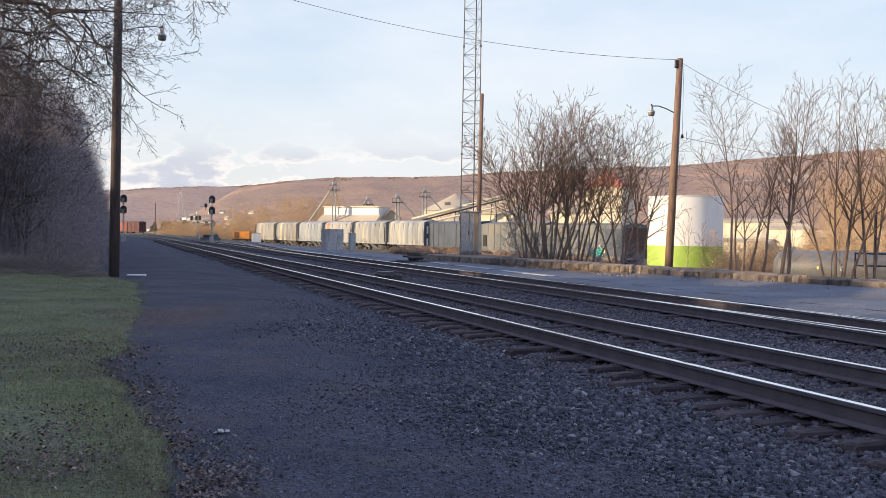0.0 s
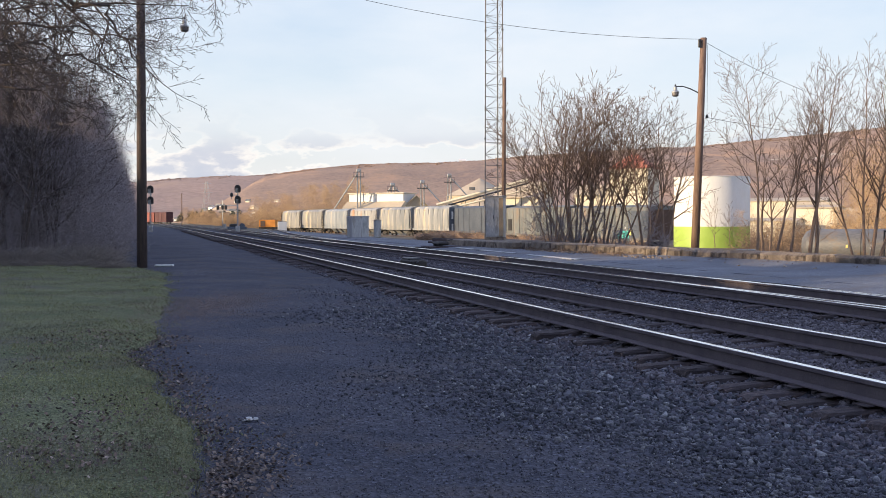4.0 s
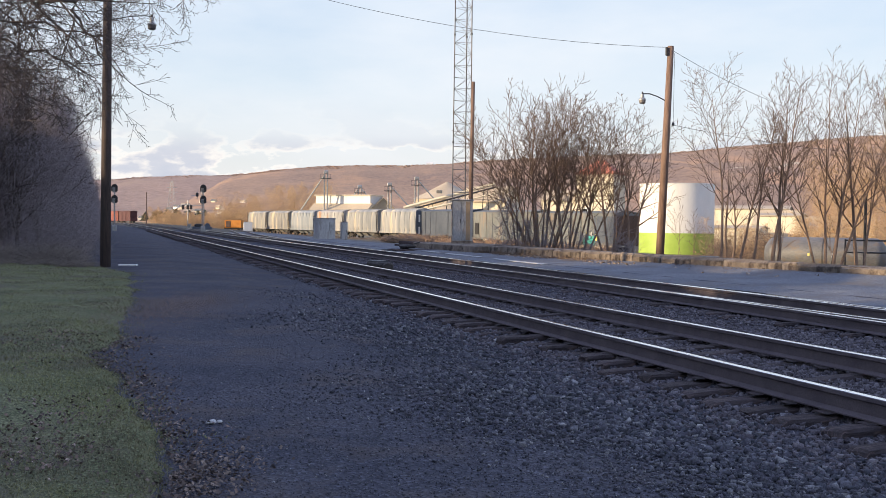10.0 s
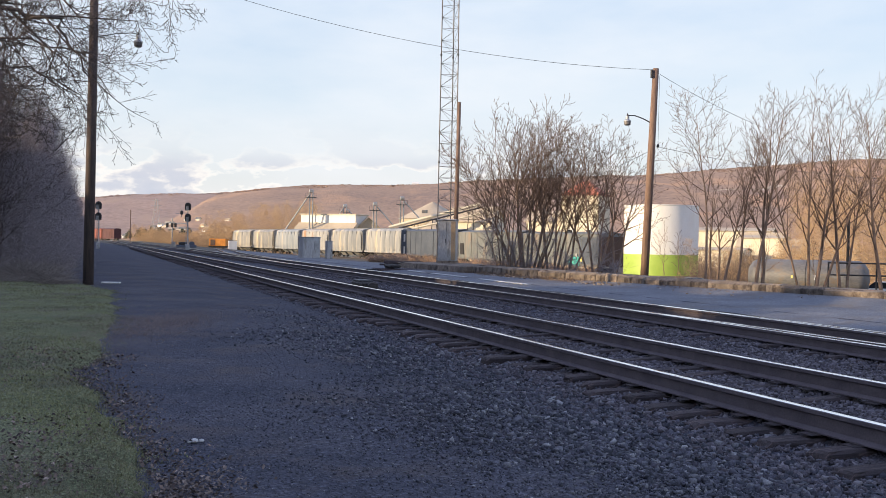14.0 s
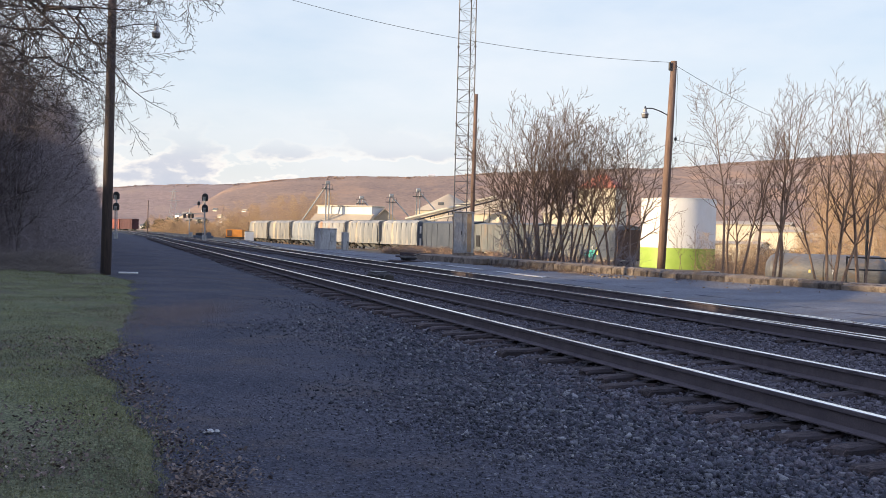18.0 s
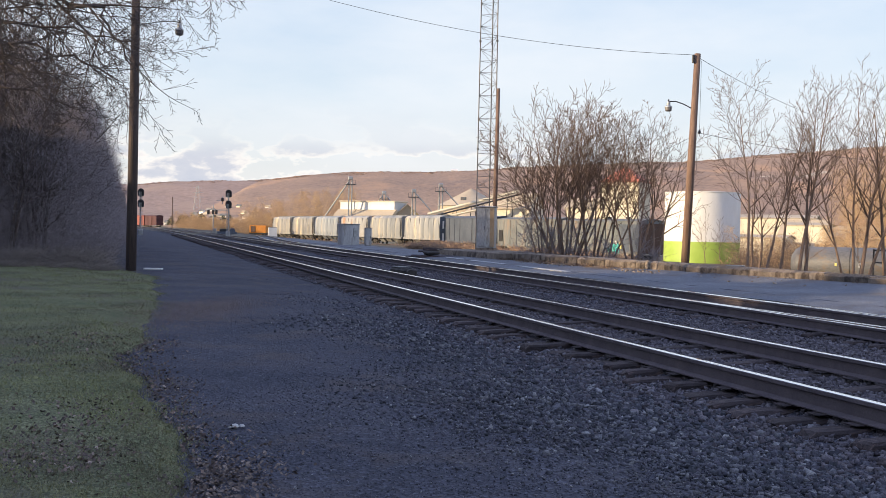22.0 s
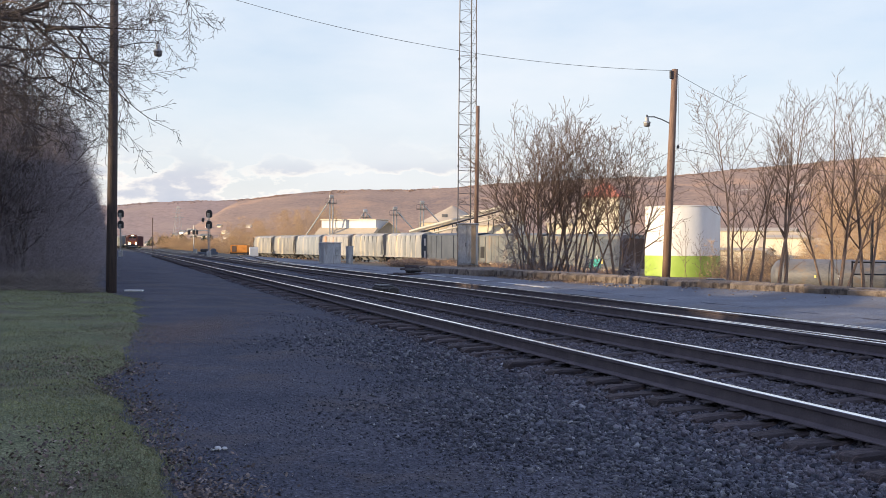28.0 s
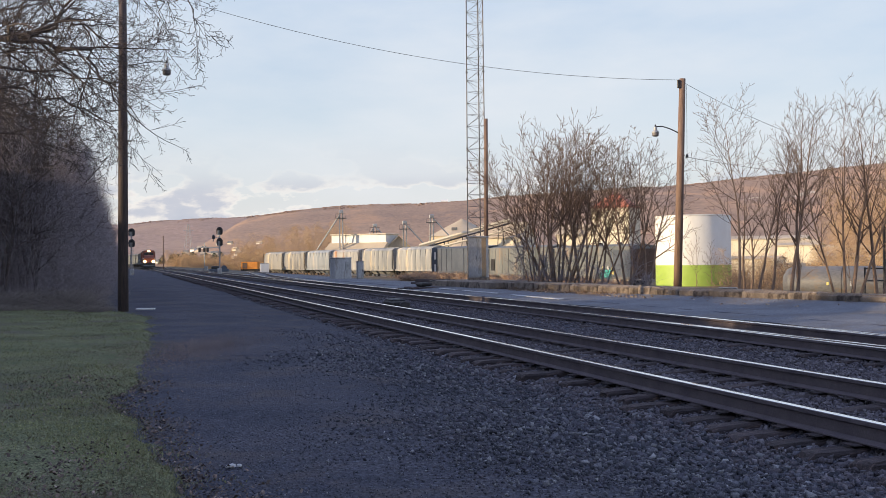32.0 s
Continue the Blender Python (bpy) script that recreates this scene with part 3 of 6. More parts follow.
def rail_along(points, top, parent, worn=SHINE, label="rust-brown rail with a bright worn top", wear=0.0):
    """One rail, with its foot, web and head, along points of (across, along)."""
    outline = [(-0.075, -0.18), (0.075, -0.18), (0.075, -0.168), (0.012, -0.145), (0.012, -0.045), (0.036, -0.035), (0.036, -0.004), (0.030, 0.0), (-0.030, 0.0), (-0.036, -0.004), (-0.036, -0.035), (-0.012, -0.045), (-0.012, -0.145), (-0.075, -0.168)]
    s, strip = Shape(), Shape()
    k = len(outline)
    verts = [(n + p, u, top + q) for n, u in points for p, q in outline]
    faces = [(i * k + j, i * k + (j + 1) % k, (i + 1) * k + (j + 1) % k, (i + 1) * k + j) for i in range(len(points) - 1) for j in range(k)]
    s.add(verts, faces + [tuple(range(k)), tuple(range(len(verts) - k, len(verts)))])
    rail = part("rail", s, RUST, parent, label)
    verts = [(n + p, u, top + q) for n, u in points for p, q in ((-0.024 - wear, -0.001), (-0.020 - wear, 0.0015), (0.002, 0.0040), (0.031, 0.0058), (0.036, -0.003))]
    faces = [(i * 5 + j, i * 5 + (j + 1) % 5, i * 5 + 5 + (j + 1) % 5, i * 5 + 5 + j) for i in range(len(points) - 1) for j in range(5)]
    strip.add(verts, faces)
    part("running_surface", strip, worn, rail)
    return rail


def tie_mesh(length):
    """A worn tie: adzed and split top, ragged ends."""
    s = Shape()
    cuts = [0, 0.05, 0.2, 0.45, 0.8, 1.3, 1.8, 2.15, 2.4, 2.55, 2.6]
    k = 7
    for j, c in enumerate(cuts):
        end = c in (0, 2.6)
        for y, z in ((-0.112, -0.17), (-0.114, -0.03), (-0.095, -0.004), (0.0, 0.0), (0.09, -0.003), (0.113, -0.03), (0.112, -0.17)):
            s.v.append((c - 1.3 + (random.uniform(-0.035, 0.035) if end else 0), y * (0.9 if end else 1) + random.uniform(-0.008, 0.008), z - (random.uniform(0.0, 0.05) if end and z > -0.1 else random.uniform(0, 0.010))))
    n = len(cuts)
    s.f += [(j * k + i, j * k + (i + 1) % k, (j + 1) * k + (i + 1) % k, (j + 1) * k + i) for j in range(n - 1) for i in range(k)]
    s.f += [tuple(range(k)), tuple(range((n - 1) * k, n * k))]
    me = s.mesh("tie")
    fix_normals(me)
    me.materials.append(TIE)
    return me


def build_tracks():
    us = list(np.arange(-25, 351, 15.0)) + [356, 362, 371, 380, 390, 400, 410, 420, 430, 440, 470, 520, 600]
    ties, plate = [tie_mesh(2.6) for _ in range(7)], Shape().box((0, 0, 0.003), (0.30, 0.16, 0.010), bevel=0.003).mesh("tie_plate")
    plate.materials.append(TIE)
    for name, centre, tops in (("main_track", 6.485, RAIL_Z["near"]), ("second_track", 11.24, RAIL_Z["far"])):
        track = thing(name, TRACKS, "railway track with rusty rails on dark wooden ties", "railway track", "tracks", "structure")
        for side, top in zip((-0.7525, 0.7525), tops):
            rail_along([(centre + side + line_offset(u)[0], u) for u in us], top, track, wear=0.0 if name == "main_track" else 0.004)
        tilt = math.degrees(math.atan2(tops[1] - tops[0], 1.505))
        base = (tops[0] + tops[1]) / 2 - 0.19
        rest = Shape()
        u, count = -3.0, 0
        while u < 150:
            jitter, skew = random.uniform(-0.13, 0.10), random.uniform(-2.2, 2.2)
            low = random.choice((0.01, 0.005, -0.004, -0.012, -0.03)) + random.uniform(-0.010, 0.004)
            if u > 20:
                low -= 0.02
            if u < 75:
                part("tie", random.choice(ties), TIE, track, at=pose(centre + jitter, u, base + low, random.uniform(-2, 2), -tilt + random.uniform(-0.6, 0.6), skew))
                if u < 26:
                    for side in (-0.7525, 0.7525):
                        part("tie_plate", plate, TIE, track, at=pose(centre + side, u, base + low * 0 + (tops[1] - tops[0]) / 1.505 * side, 0, -tilt, 0))
            else:
                rest.box((centre + jitter, u, base - 0.11), (2.6, 0.225, 0.18), skew)
            u += 0.495 + random.uniform(-0.02, 0.02)
        tagged(part("far_ties", rest, TIE, track), kind="stuff")
    # turnouts: one pair of rails leaving the second track towards the near end, another towards the yard
    near = thing("near_turnout", TRACKS, "turnout rails leaving the second track", "railway turnout", "turnouts", "structure")
    for side in (-0.7525, 0.7525):
        rail_along([(11.24 + side - 0.00125 * (27 - u) ** 2, u) for u in np.arange(-20, 27, 2.5)], 0.203, near, SHINE, wear=0.004)
    yard = thing("yard_turnout", TRACKS, "turnout rails curving off towards the freight yard", "railway turnout", "turnouts", "structure")
    for side in (-0.7525, 0.7525):
        rail_along([(11.26 + side + 0.00075 * (u - 50) ** 2 if u < 110 else 11.26 + side + 2.7 + 0.09 * (u - 110), u) for u in np.arange(51, 152, 5.0)], 0.198, yard, SHINE, wear=0.004)
    s = Shape()
    for u in np.arange(52, 150, 0.52):
        off = 0.00075 * (u - 50) ** 2 if u < 110 else 2.7 + 0.09 * (u - 110)
        s.box((11.26 + off + 0.6, u, -0.07), (2.8, 0.225, 0.16))
    tagged(part("far_ties", s, TIE, yard), kind="stuff")


def chips(name, x, y, z, size, surface, label):
    """Angular stone chips, joined: jittered blocks of twelve triangles each."""
    base = np.array([(i, j, k) for k in (-1, 1) for i, j in ((-1, -1), (1, -1), (1, 1), (-1, 1))], float) * 0.72
    tri = np.array([(0, 2, 1), (0, 3, 2), (4, 5, 6), (4, 6, 7), (0, 1, 5), (0, 5, 4), (1, 2, 6), (1, 6, 5), (2, 3, 7), (2, 7, 6), (3, 0, 4), (3, 4, 7)])
    m = len(x)
    shape = base[None] * (1 + RNG.uniform(-0.75, 0.45, (m, 8, 3))) * RNG.uniform(0.55, 1.45, (m, 1, 3))
    a, b = RNG.uniform(0, 6.28, m)[:, None], RNG.normal(0, 0.6, m)[:, None]
    px, py, pz = shape[..., 0], shape[..., 1], shape[..., 2] * 0.8
    py, pz = py * np.cos(b) - pz * np.sin(b), py * np.sin(b) + pz * np.cos(b)
    px, py = px * np.cos(a) - py * np.sin(a), px * np.sin(a) + py * np.cos(a)
    verts = np.stack([px * size[:, None] + x[:, None], py * size[:, None] + y[:, None], pz * size[:, None] + z[:, None]], -1).reshape(-1, 3)
    faces = (tri[None] + (np.arange(m) * 8)[:, None, None]).reshape(-1, 3)
    me = array_mesh(name, verts, faces)
    me.materials.append(surface)
    return tagged(new(name, me), label, "gravel", kind="stuff")


def ballast_stones():
    """Loose stones on the gravel, most where the camera stands nearest, and in the cribs between the ties."""
    count = 165000
    y = 4.4 * np.exp(RNG.uniform(0, 2.0, count))
    x = RNG.uniform(-0.50, 0.50, count) * (y + 1.0)
    n = x * CN + y * SN
    keep = (x > lawn_edge(y) + RNG.normal(0.0, 0.012, count) * y) & (n < 13.9)
    coarse = smooth_step(1.6, 5.0, n + 0.5 * np.sin(y * 0.9) + RNG.normal(0, 0.5, count))
    keep &= RNG.uniform(0, 1, count) < (0.55 + 0.45 * coarse) * (1 - 0.93 * smooth_step(11, 30, y))
    ends = (n > 5.1) & (n < 5.72)
    keep &= ~ends | (RNG.uniform(0, 1, count) < 0.8)
    x, y, n, coarse = (a[keep] for a in (x, y, n, coarse))
    size = (0.009 + 0.019 * RNG.uniform(0, 1, len(x)) ** 1.6) * (0.28 + 1.05 * coarse) * np.clip(0.75 + y * 0.022, 0.8, 1.1) * (1 - 0.5 * smooth_step(15, 26, y))
    z = ground_height(x, y) + size * (RNG.uniform(-0.35, 0.15, len(x)) + 0.35 * coarse)
    # the bed of both tracks further along
    m = 36000
    bed_n, bed_u = RNG.uniform(5.0, 13.6, m), 9 + 41 * RNG.uniform(0, 1, m) ** 1.3
    bx, by = along(bed_n, bed_u)
    bsize = RNG.uniform(0.018, 0.036, m)
    x, y, n, size = np.concatenate([x, bx]), np.concatenate([y, by]), np.concatenate([n, bed_n]), np.concatenate([size, bsize])
    z = np.concatenate([z, ground_height(bx, by) + bsize * 0.2])
    stained = n + RNG.normal(0, 0.35, len(x)) > 4.9
    for which, surface, label in ((~stained, STONES, "loose angular grey crushed stone ballast"), (stained, STAINED, "rust-stained brown ballast between the ties")):
        chips("ballast_stones", x[which], y[which], z[which], size[which], surface, label)


build_ground()
build_lawn()
build_road()
build_tracks()
ballast_stones()

# ---- hills and distance ----
def ridge(name, points, depth, foot, surface, label, fuzz, tree_size, spread=1.0, leaves=None):
    """A wooded ridge: its skyline through points of (x, height) at the distance depth, sloping down to the foot nearer by."""
    xs = np.linspace(points[0][0], points[-1][0], 160)
    top = np.interp(xs, [p[0] for p in points], [p[1] for p in points])
    top = top + np.convolve(RNG.normal(0, 1, len(xs) + 8), np.ones(9) / 9, "valid") * fuzz
    rows = 26
    verts = []
    for r in range(rows):
        f = r / (rows - 1)
        rise = smooth_step(0.0, 1.0, f) * 0.75 + 0.25 * f
        y = foot + (depth - foot) * f + np.sin(xs * 0.006 + f * 3) * 0.05 * (depth - foot) * f * (1 - f)
        z = -4 + (top + 4) * rise + np.sin(xs * 0.02 + r) * top * 0.012 * f
        verts.append(np.stack([xs * (0.35 + 0.65 * y / depth), y, z], 1))
    verts.append(verts[-1] + np.array([0, depth * 0.1, -60]))
    verts = np.concatenate(verts)
    cols = len(xs)
    i = np.arange(rows)[:, None] * cols + np.arange(cols - 1)[None, :]
    me = array_mesh(name, verts, np.stack([i, i + 1, i + cols + 1, i + cols], -1).reshape(-1, 4))
    me.materials.append(surface)
    me.shade_smooth()
    hill = tagged(new(name, me), label, "hill", kind="structure")
    # bare crowns standing over the slope and the skyline
    count = int(9000 * spread)
    col = RNG.uniform(0, cols - 1.001, count)
    row = rows - 1.0 - RNG.uniform(0, 2.2, count) ** 2
    crest = RNG.uniform(0, 1, count) < 0.22
    row = np.where(crest, rows - 1.001 - RNG.uniform(0, 0.5, count), row)
    grid = verts[: rows * cols].reshape(rows, cols, 3)
    at = grid[np.minimum(row.astype(int), rows - 1), col.astype(int)] * 1.0
    nxt = grid[np.minimum(row.astype(int) + 1, rows - 1), col.astype(int) + 1]
    at = at + (nxt - at) * RNG.uniform(0, 1, (count, 1))
    clump = np.sin(col * 0.9) + np.sin(col * 2.3 + 1) + 0.7 * np.sin(col * 5.1 + 2)
    size = tree_size * RNG.uniform(0.2, 1.1, count) * np.clip(0.75 + 0.35 * clump, 0.25, 1.5)
    size = np.where(crest, size * 1.35, size)
    ring = np.array([(math.cos(a), math.sin(a), h) for h, w in ((0.1, 1),) for a in np.linspace(0, 2 * math.pi, 6)[:-1]])
    cone = np.concatenate([ring * [0.6, 0.6, 1], ring * [0.85, 0.85, 1] + [0, 0, 0.5], [[0.1, 0, 1.05]]])
    tri = [(k, (k + 1) % 5, 5 + k) for k in range(5)] + [((k + 1) % 5, 5 + (k + 1) % 5, 5 + k) for k in range(5)] + [(5 + k, 5 + (k + 1) % 5, 10) for k in range(5)]
    shape = cone[None] * [1.5, 1.5, 0.75] * (1 + RNG.uniform(-0.3, 0.3, (count, 11, 3))) * size[:, None, None]
    v = (shape + at[:, None, :]).reshape(-1, 3)
    f = (np.array(tri)[None] + (np.arange(count) * 11)[:, None, None]).reshape(-1, 3)
    woods = array_mesh("hill_woods", v, f)
    woods.materials.append(leaves or FOREST)
    tagged(new("hill_woods", woods), "leafless brown woods covering the hillside", "woods", kind="stuff")
    return hill


NEAR_RIDGE = [(-900, 2), (-420, -4), (-340, 0), (-306, 34), (-282, 56), (-262, 65), (-174, 73), (-104, 78), (12, 82), (323, 101), (478, 115), (609, 127), (1200, 135)]


def slope_height(x, y):
    """The height of the nearer hillside."""
    f = (y - 560) / (1400 - 560)
    top = np.interp(x / (0.35 + 0.65 * y / 1400), [p[0] for p in NEAR_RIDGE], [p[1] for p in NEAR_RIDGE])
    return float(-4 + (top + 4) * (smooth_step(0.0, 1.0, f) * 0.75 + 0.25 * f))


ridge("far_ridge", [(-2600, 112), (-972, 117), (-780, 126), (-589, 136), (0, 145), (1200, 155)], 3000, 1700, FAR_HILL, "distant wooded winter ridge", 3, 1.9, 2.0, FAR_FOREST)
ridge("valley_ridge", NEAR_RIDGE, 1400, 560, HILL, "wooded hillside in brown winter colour with sunlit orange patches", 2.0, 1.0, 3.4)


def build_hill_road():
    """A pale track cut across the nearer hillside."""
    verts, faces = [], []
    for k in range(25):
        x = 292 + 3.4 * k
        y = 1010 + 10 * math.sin(k * 0.35) + 0.8 * k
        for dy, lift in ((-9, 0.5), (9, 1.6)):
            verts.append((x, y + dy, slope_height(x, y + dy) + lift))
    faces = [(2 * k, 2 * k + 2, 2 * k + 3, 2 * k + 1) for k in range(24)]
    tagged(part("hill_road", Shape().add(verts, faces), ROOF_TAN), "pale track cut across the wooded hillside", "track", kind="structure")


build_hill_road()


# ---- bare trees ----
class Habit:
    """How a kind of tree branches: shoots at each level, their angles, relative lengths, and how the wood bends."""

    def __init__(self, counts, tilts=(28, 55), reach=(0.40, 0.62), wild=0.10, lift=0.05, start=(0.3, 0.15, 0.1), finest=0.006, fade=0.6, heft=0.70, sides=(7, 5, 4, 3)):
        self.counts, self.tilts, self.reach, self.wild, self.lift, self.start = counts, tilts, reach, wild, lift, start
        self.finest, self.fade, self.heft, self.sides = finest, fade, heft, sides


def bent_path(p, d, length, wild, lift):
    """A branch that wanders a little and turns towards the light."""
    steps = max(3, min(9, int(length / 0.4) + 2))
    path = [p]
    for _ in range(steps):
        d = (d + Vector((random.gauss(0, 1), random.gauss(0, 1), random.gauss(0, 0.7))) * wild + Vector((0, 0, lift))).normalized()
        p = p + d * (length / steps)
        path.append(p)
    return path


def sprout(shapes, path, r, level, habit):
    """One branch along its path, and all that grows from it. shapes: the trunk's shape and the crown's."""
    n = len(path) - 1
    length = sum((path[i + 1] - path[i]).length for i in range(n))
    radii = [max(r * (1 - (0.93 if level < 2 else 0.78) * i / n), habit.finest) for i in range(n + 1)]
    thin = path if level < 3 else path[::2] + ([path[-1]] if n % 2 else [])
    thin_r = radii if level < 3 else radii[::2] + ([radii[-1]] if n % 2 else [])
    shapes[0 if level == 0 else 1].tube(thin, thin_r, habit.sides[min(level, 3)], cap=False)
    if level >= len(habit.counts):
        return
    count = max(1, round(habit.counts[level] * random.uniform(0.75, 1.25) * min(1.0, 0.45 + length / 2.2)))
    first = habit.start[min(level, 2)]
    turn = random.uniform(0, 6.28)
    for k in range(count):
        s = first + (1 - first) * min(1.0, (k + random.uniform(0.2, 1.0)) / count)
        i = min(n - 1, int(s * n))
        p = path[i].lerp(path[i + 1], s * n - i)
        d = (path[i + 1] - path[i]).normalized()
        turn += 2.4 + random.gauss(0, 0.35)
        side = d.orthogonal().normalized()
        side.rotate(Matrix.Rotation(turn, 3, d))
        tilt = radians(random.uniform(*habit.tilts))
        kid = (d * math.cos(tilt) + side * math.sin(tilt)).normalized()
        span = length * (1 - habit.fade * s) * random.uniform(*habit.reach)
        sprout(shapes, bent_path(p, kid, max(span, 0.12), habit.wild * (1.0 if level else 0.7), habit.lift), max(radii[i] * habit.heft, habit.finest), level + 1, habit)


SHRUB = Habit((11, 6, 4), (24, 50), (0.38, 0.62), 0.040, 0.040, (0.30, 0.12, 0.1), 0.0072)
OPEN_SHRUB = Habit((10, 6, 4), (28, 54), (0.40, 0.66), 0.050, 0.040, (0.28, 0.12, 0.1), 0.0066)
YOUNG = Habit((17, 8, 4), (36, 58), (0.44, 0.66), 0.030, 0.085, (0.30, 0.14, 0.1), 0.0048, 0.6, 0.52)
CLUSTER = Habit((15, 7, 4), (28, 50), (0.34, 0.57), 0.032, 0.080, (0.27, 0.14, 0.1), 0.0048, 0.6, 0.52)
SAPLING = Habit((9, 5), (25, 50), (0.30, 0.5), 0.08, 0.04, (0.3, 0.15), 0.004)
WOOD_TREE = Habit((11, 8, 6), (28, 60), (0.38, 0.62), 0.11, 0.04, (0.22, 0.12, 0.1), 0.0075)
BOUGH = Habit((0, 13, 8, 6), (30, 66), (0.34, 0.60), 0.11, -0.015, (0.1, 0.10, 0.08), 0.0056, 0.62, 0.66)


def bare_tree(x, y, label, stems, habit, bark, twigs, group="bare trees", thick=0.0125, seed=0):
    """A leafless tree; stems are (foot x, foot y, lean x, lean y, height) from its root."""
    z = float(ground_height(x, y)) - 0.05
    root = thing("bare_tree", pose(x, y, z), label, "tree", group)
    trunk, crown = Shape(), Shape()
    random.seed(seed * 131 + int(x * 97 + y * 31) + 5000)
    for fx, fy, lx, ly, h in stems:
        d = Vector((lx, ly, 1)).normalized()
        h = h * 0.93 - z
        sprout((trunk, crown), bent_path(Vector((fx, fy, 0)), d, h / max(d.z, 0.5) * 0.97, 0.045, 0.018), h * thick * random.uniform(0.8, 1.2), 0, habit)
    part("trunk", trunk, bark, root, smooth=True)
    part("crown", crown, twigs, root)
    return root


def fan(count, spread, height, low, base, rng, squash=0.8):
    """Stems that fan out from one stool: the middle ones tallest."""
    stems = []
    for k in range(count):
        a, q = 2.4 * k + rng.uniform(-0.3, 0.3), math.sqrt((k + 0.5) / count)
        lx, ly = math.cos(a) * spread * q, math.sin(a) * spread * q * squash
        stems.append((math.cos(a) * base * q, math.sin(a) * base * q, lx, ly, height + (low - height) * q ** 1.7 * rng.uniform(0.7, 1.2)))
    return stems


def build_tree_rows():
    clump = "bare many-stemmed trees along the wall"
    rng = random.Random(21)
    bushy = "leafless shrubby tree with many stems fanning from its base"
    bare_tree(5.3, 50.5, bushy, fan(14, 0.50, 8.5, 6.0, 0.8, rng), SHRUB, BARK, BARK_RED, clump, 0.0088)
    bare_tree(4.2, 49.5, bushy, fan(7, 0.40, 6.6, 4.6, 0.5, rng), SHRUB, BARK, BARK_RED, clump, 0.0085)
    bare_tree(6.5, 50.0, bushy, fan(7, 0.36, 7.9, 6.2, 0.5, rng), SHRUB, BARK, BARK_RED, clump, 0.0088)
    slim = "leafless open tree with a few slender leaning stems"
    bare_tree(7.3, 50.0, slim, [(0, 0, 0.05, 0, 7.0), (0.1, 0, 0.42, 0.1, 6.4)], OPEN_SHRUB, BARK, BARK_RED, clump, 0.0095)
    bare_tree(8.4, 49.0, slim, [(0, 0, -0.10, 0.05, 7.4), (0.15, 0, 0.08, -0.1, 7.3), (-0.1, 0.1, -0.26, 0.2, 6.6), (0.1, 0.1, 0.30, 0.1, 6.5)], OPEN_SHRUB, BARK, BARK_RED, clump, 0.0100)
    bare_tree(9.3, 49.0, slim, [(0, 0, 0.06, 0, 6.6), (0.1, 0, 0.26, 0.15, 6.0)], OPEN_SHRUB, BARK, BARK_RED, clump, 0.0095)
    row = "bare trees on the terrace"
    young = "leafless young tree with slender ascending branches"
    many = "leafless many-stemmed tree with a wide twiggy crown"
    bare_tree(10.3, 36.5, young, [(0, 0, 0.01, 0, 7.1)], YOUNG, BARK, BARK_RED, row, 0.0100)
    bare_tree(10.7, 37.3, young, [(0, 0, 0.02, 0, 4.3), (0.25, 0, 0.10, 0.1, 3.9)], SAPLING, BARK, BARK_RED, row, 0.013)
    bare_tree(11.05, 36.8, young, [(0, 0, 0.26, 0.05, 5.4)], CLUSTER, BARK, BARK_RED, row, 0.0105)
    bare_tree(11.6, 37.0, young, [(0, 0, 0.20, 0, 6.6)], CLUSTER, BARK, BARK_RED, row, 0.0104)
    bare_tree(12.15, 36.6, many, [(0, 0, 0.01, 0, 7.4), (0.28, 0.1, 0.12, 0.1, 7.0)], CLUSTER, BARK, BARK_RED, row, 0.0100)
    bare_tree(14.1, 36.6, many, [(0, 0, -0.01, 0, 7.2), (-0.2, 0, -0.40, 0, 5.7), (0.18, 0, 0.18, 0.1, 6.9), (0.3, 0, 0.44, -0.1, 6.4)], CLUSTER, BARK, BARK_RED, row, 0.0106)
    bare_tree(15.5, 37.2, many, [(0, 0, -0.04, 0, 7.2), (0.2, 0, 0.20, 0.1, 6.8)], CLUSTER, BARK, BARK_RED, row, 0.0096)
    bare_tree(17.0, 37.0, many, [(0, 0, -0.10, 0, 7.3), (0.2, 0, 0.18, 0.1, 6.7)], CLUSTER, BARK, BARK_RED, row, 0.0096)
    bare_tree(18.6, 37.4, many, [(0, 0, -0.08, 0, 7.0), (0.2, 0, 0.2, 0.1, 6.6)], CLUSTER, BARK, BARK_RED, row, 0.0096)
    for x, y, h in ((9.75, 40.6, 2.6), (10.2, 40.1, 2.2), (13.1, 38.6, 2.8), (15.0, 38.2, 2.6)):
        bare_tree(x, y, "thin leafless sapling behind the wall", [(0, 0, 0.06, 0, h), (0.1, 0, -0.12, 0.1, h * 0.85)], SAPLING, BARK, BARK_RED, "saplings", 0.006)


build_tree_rows()


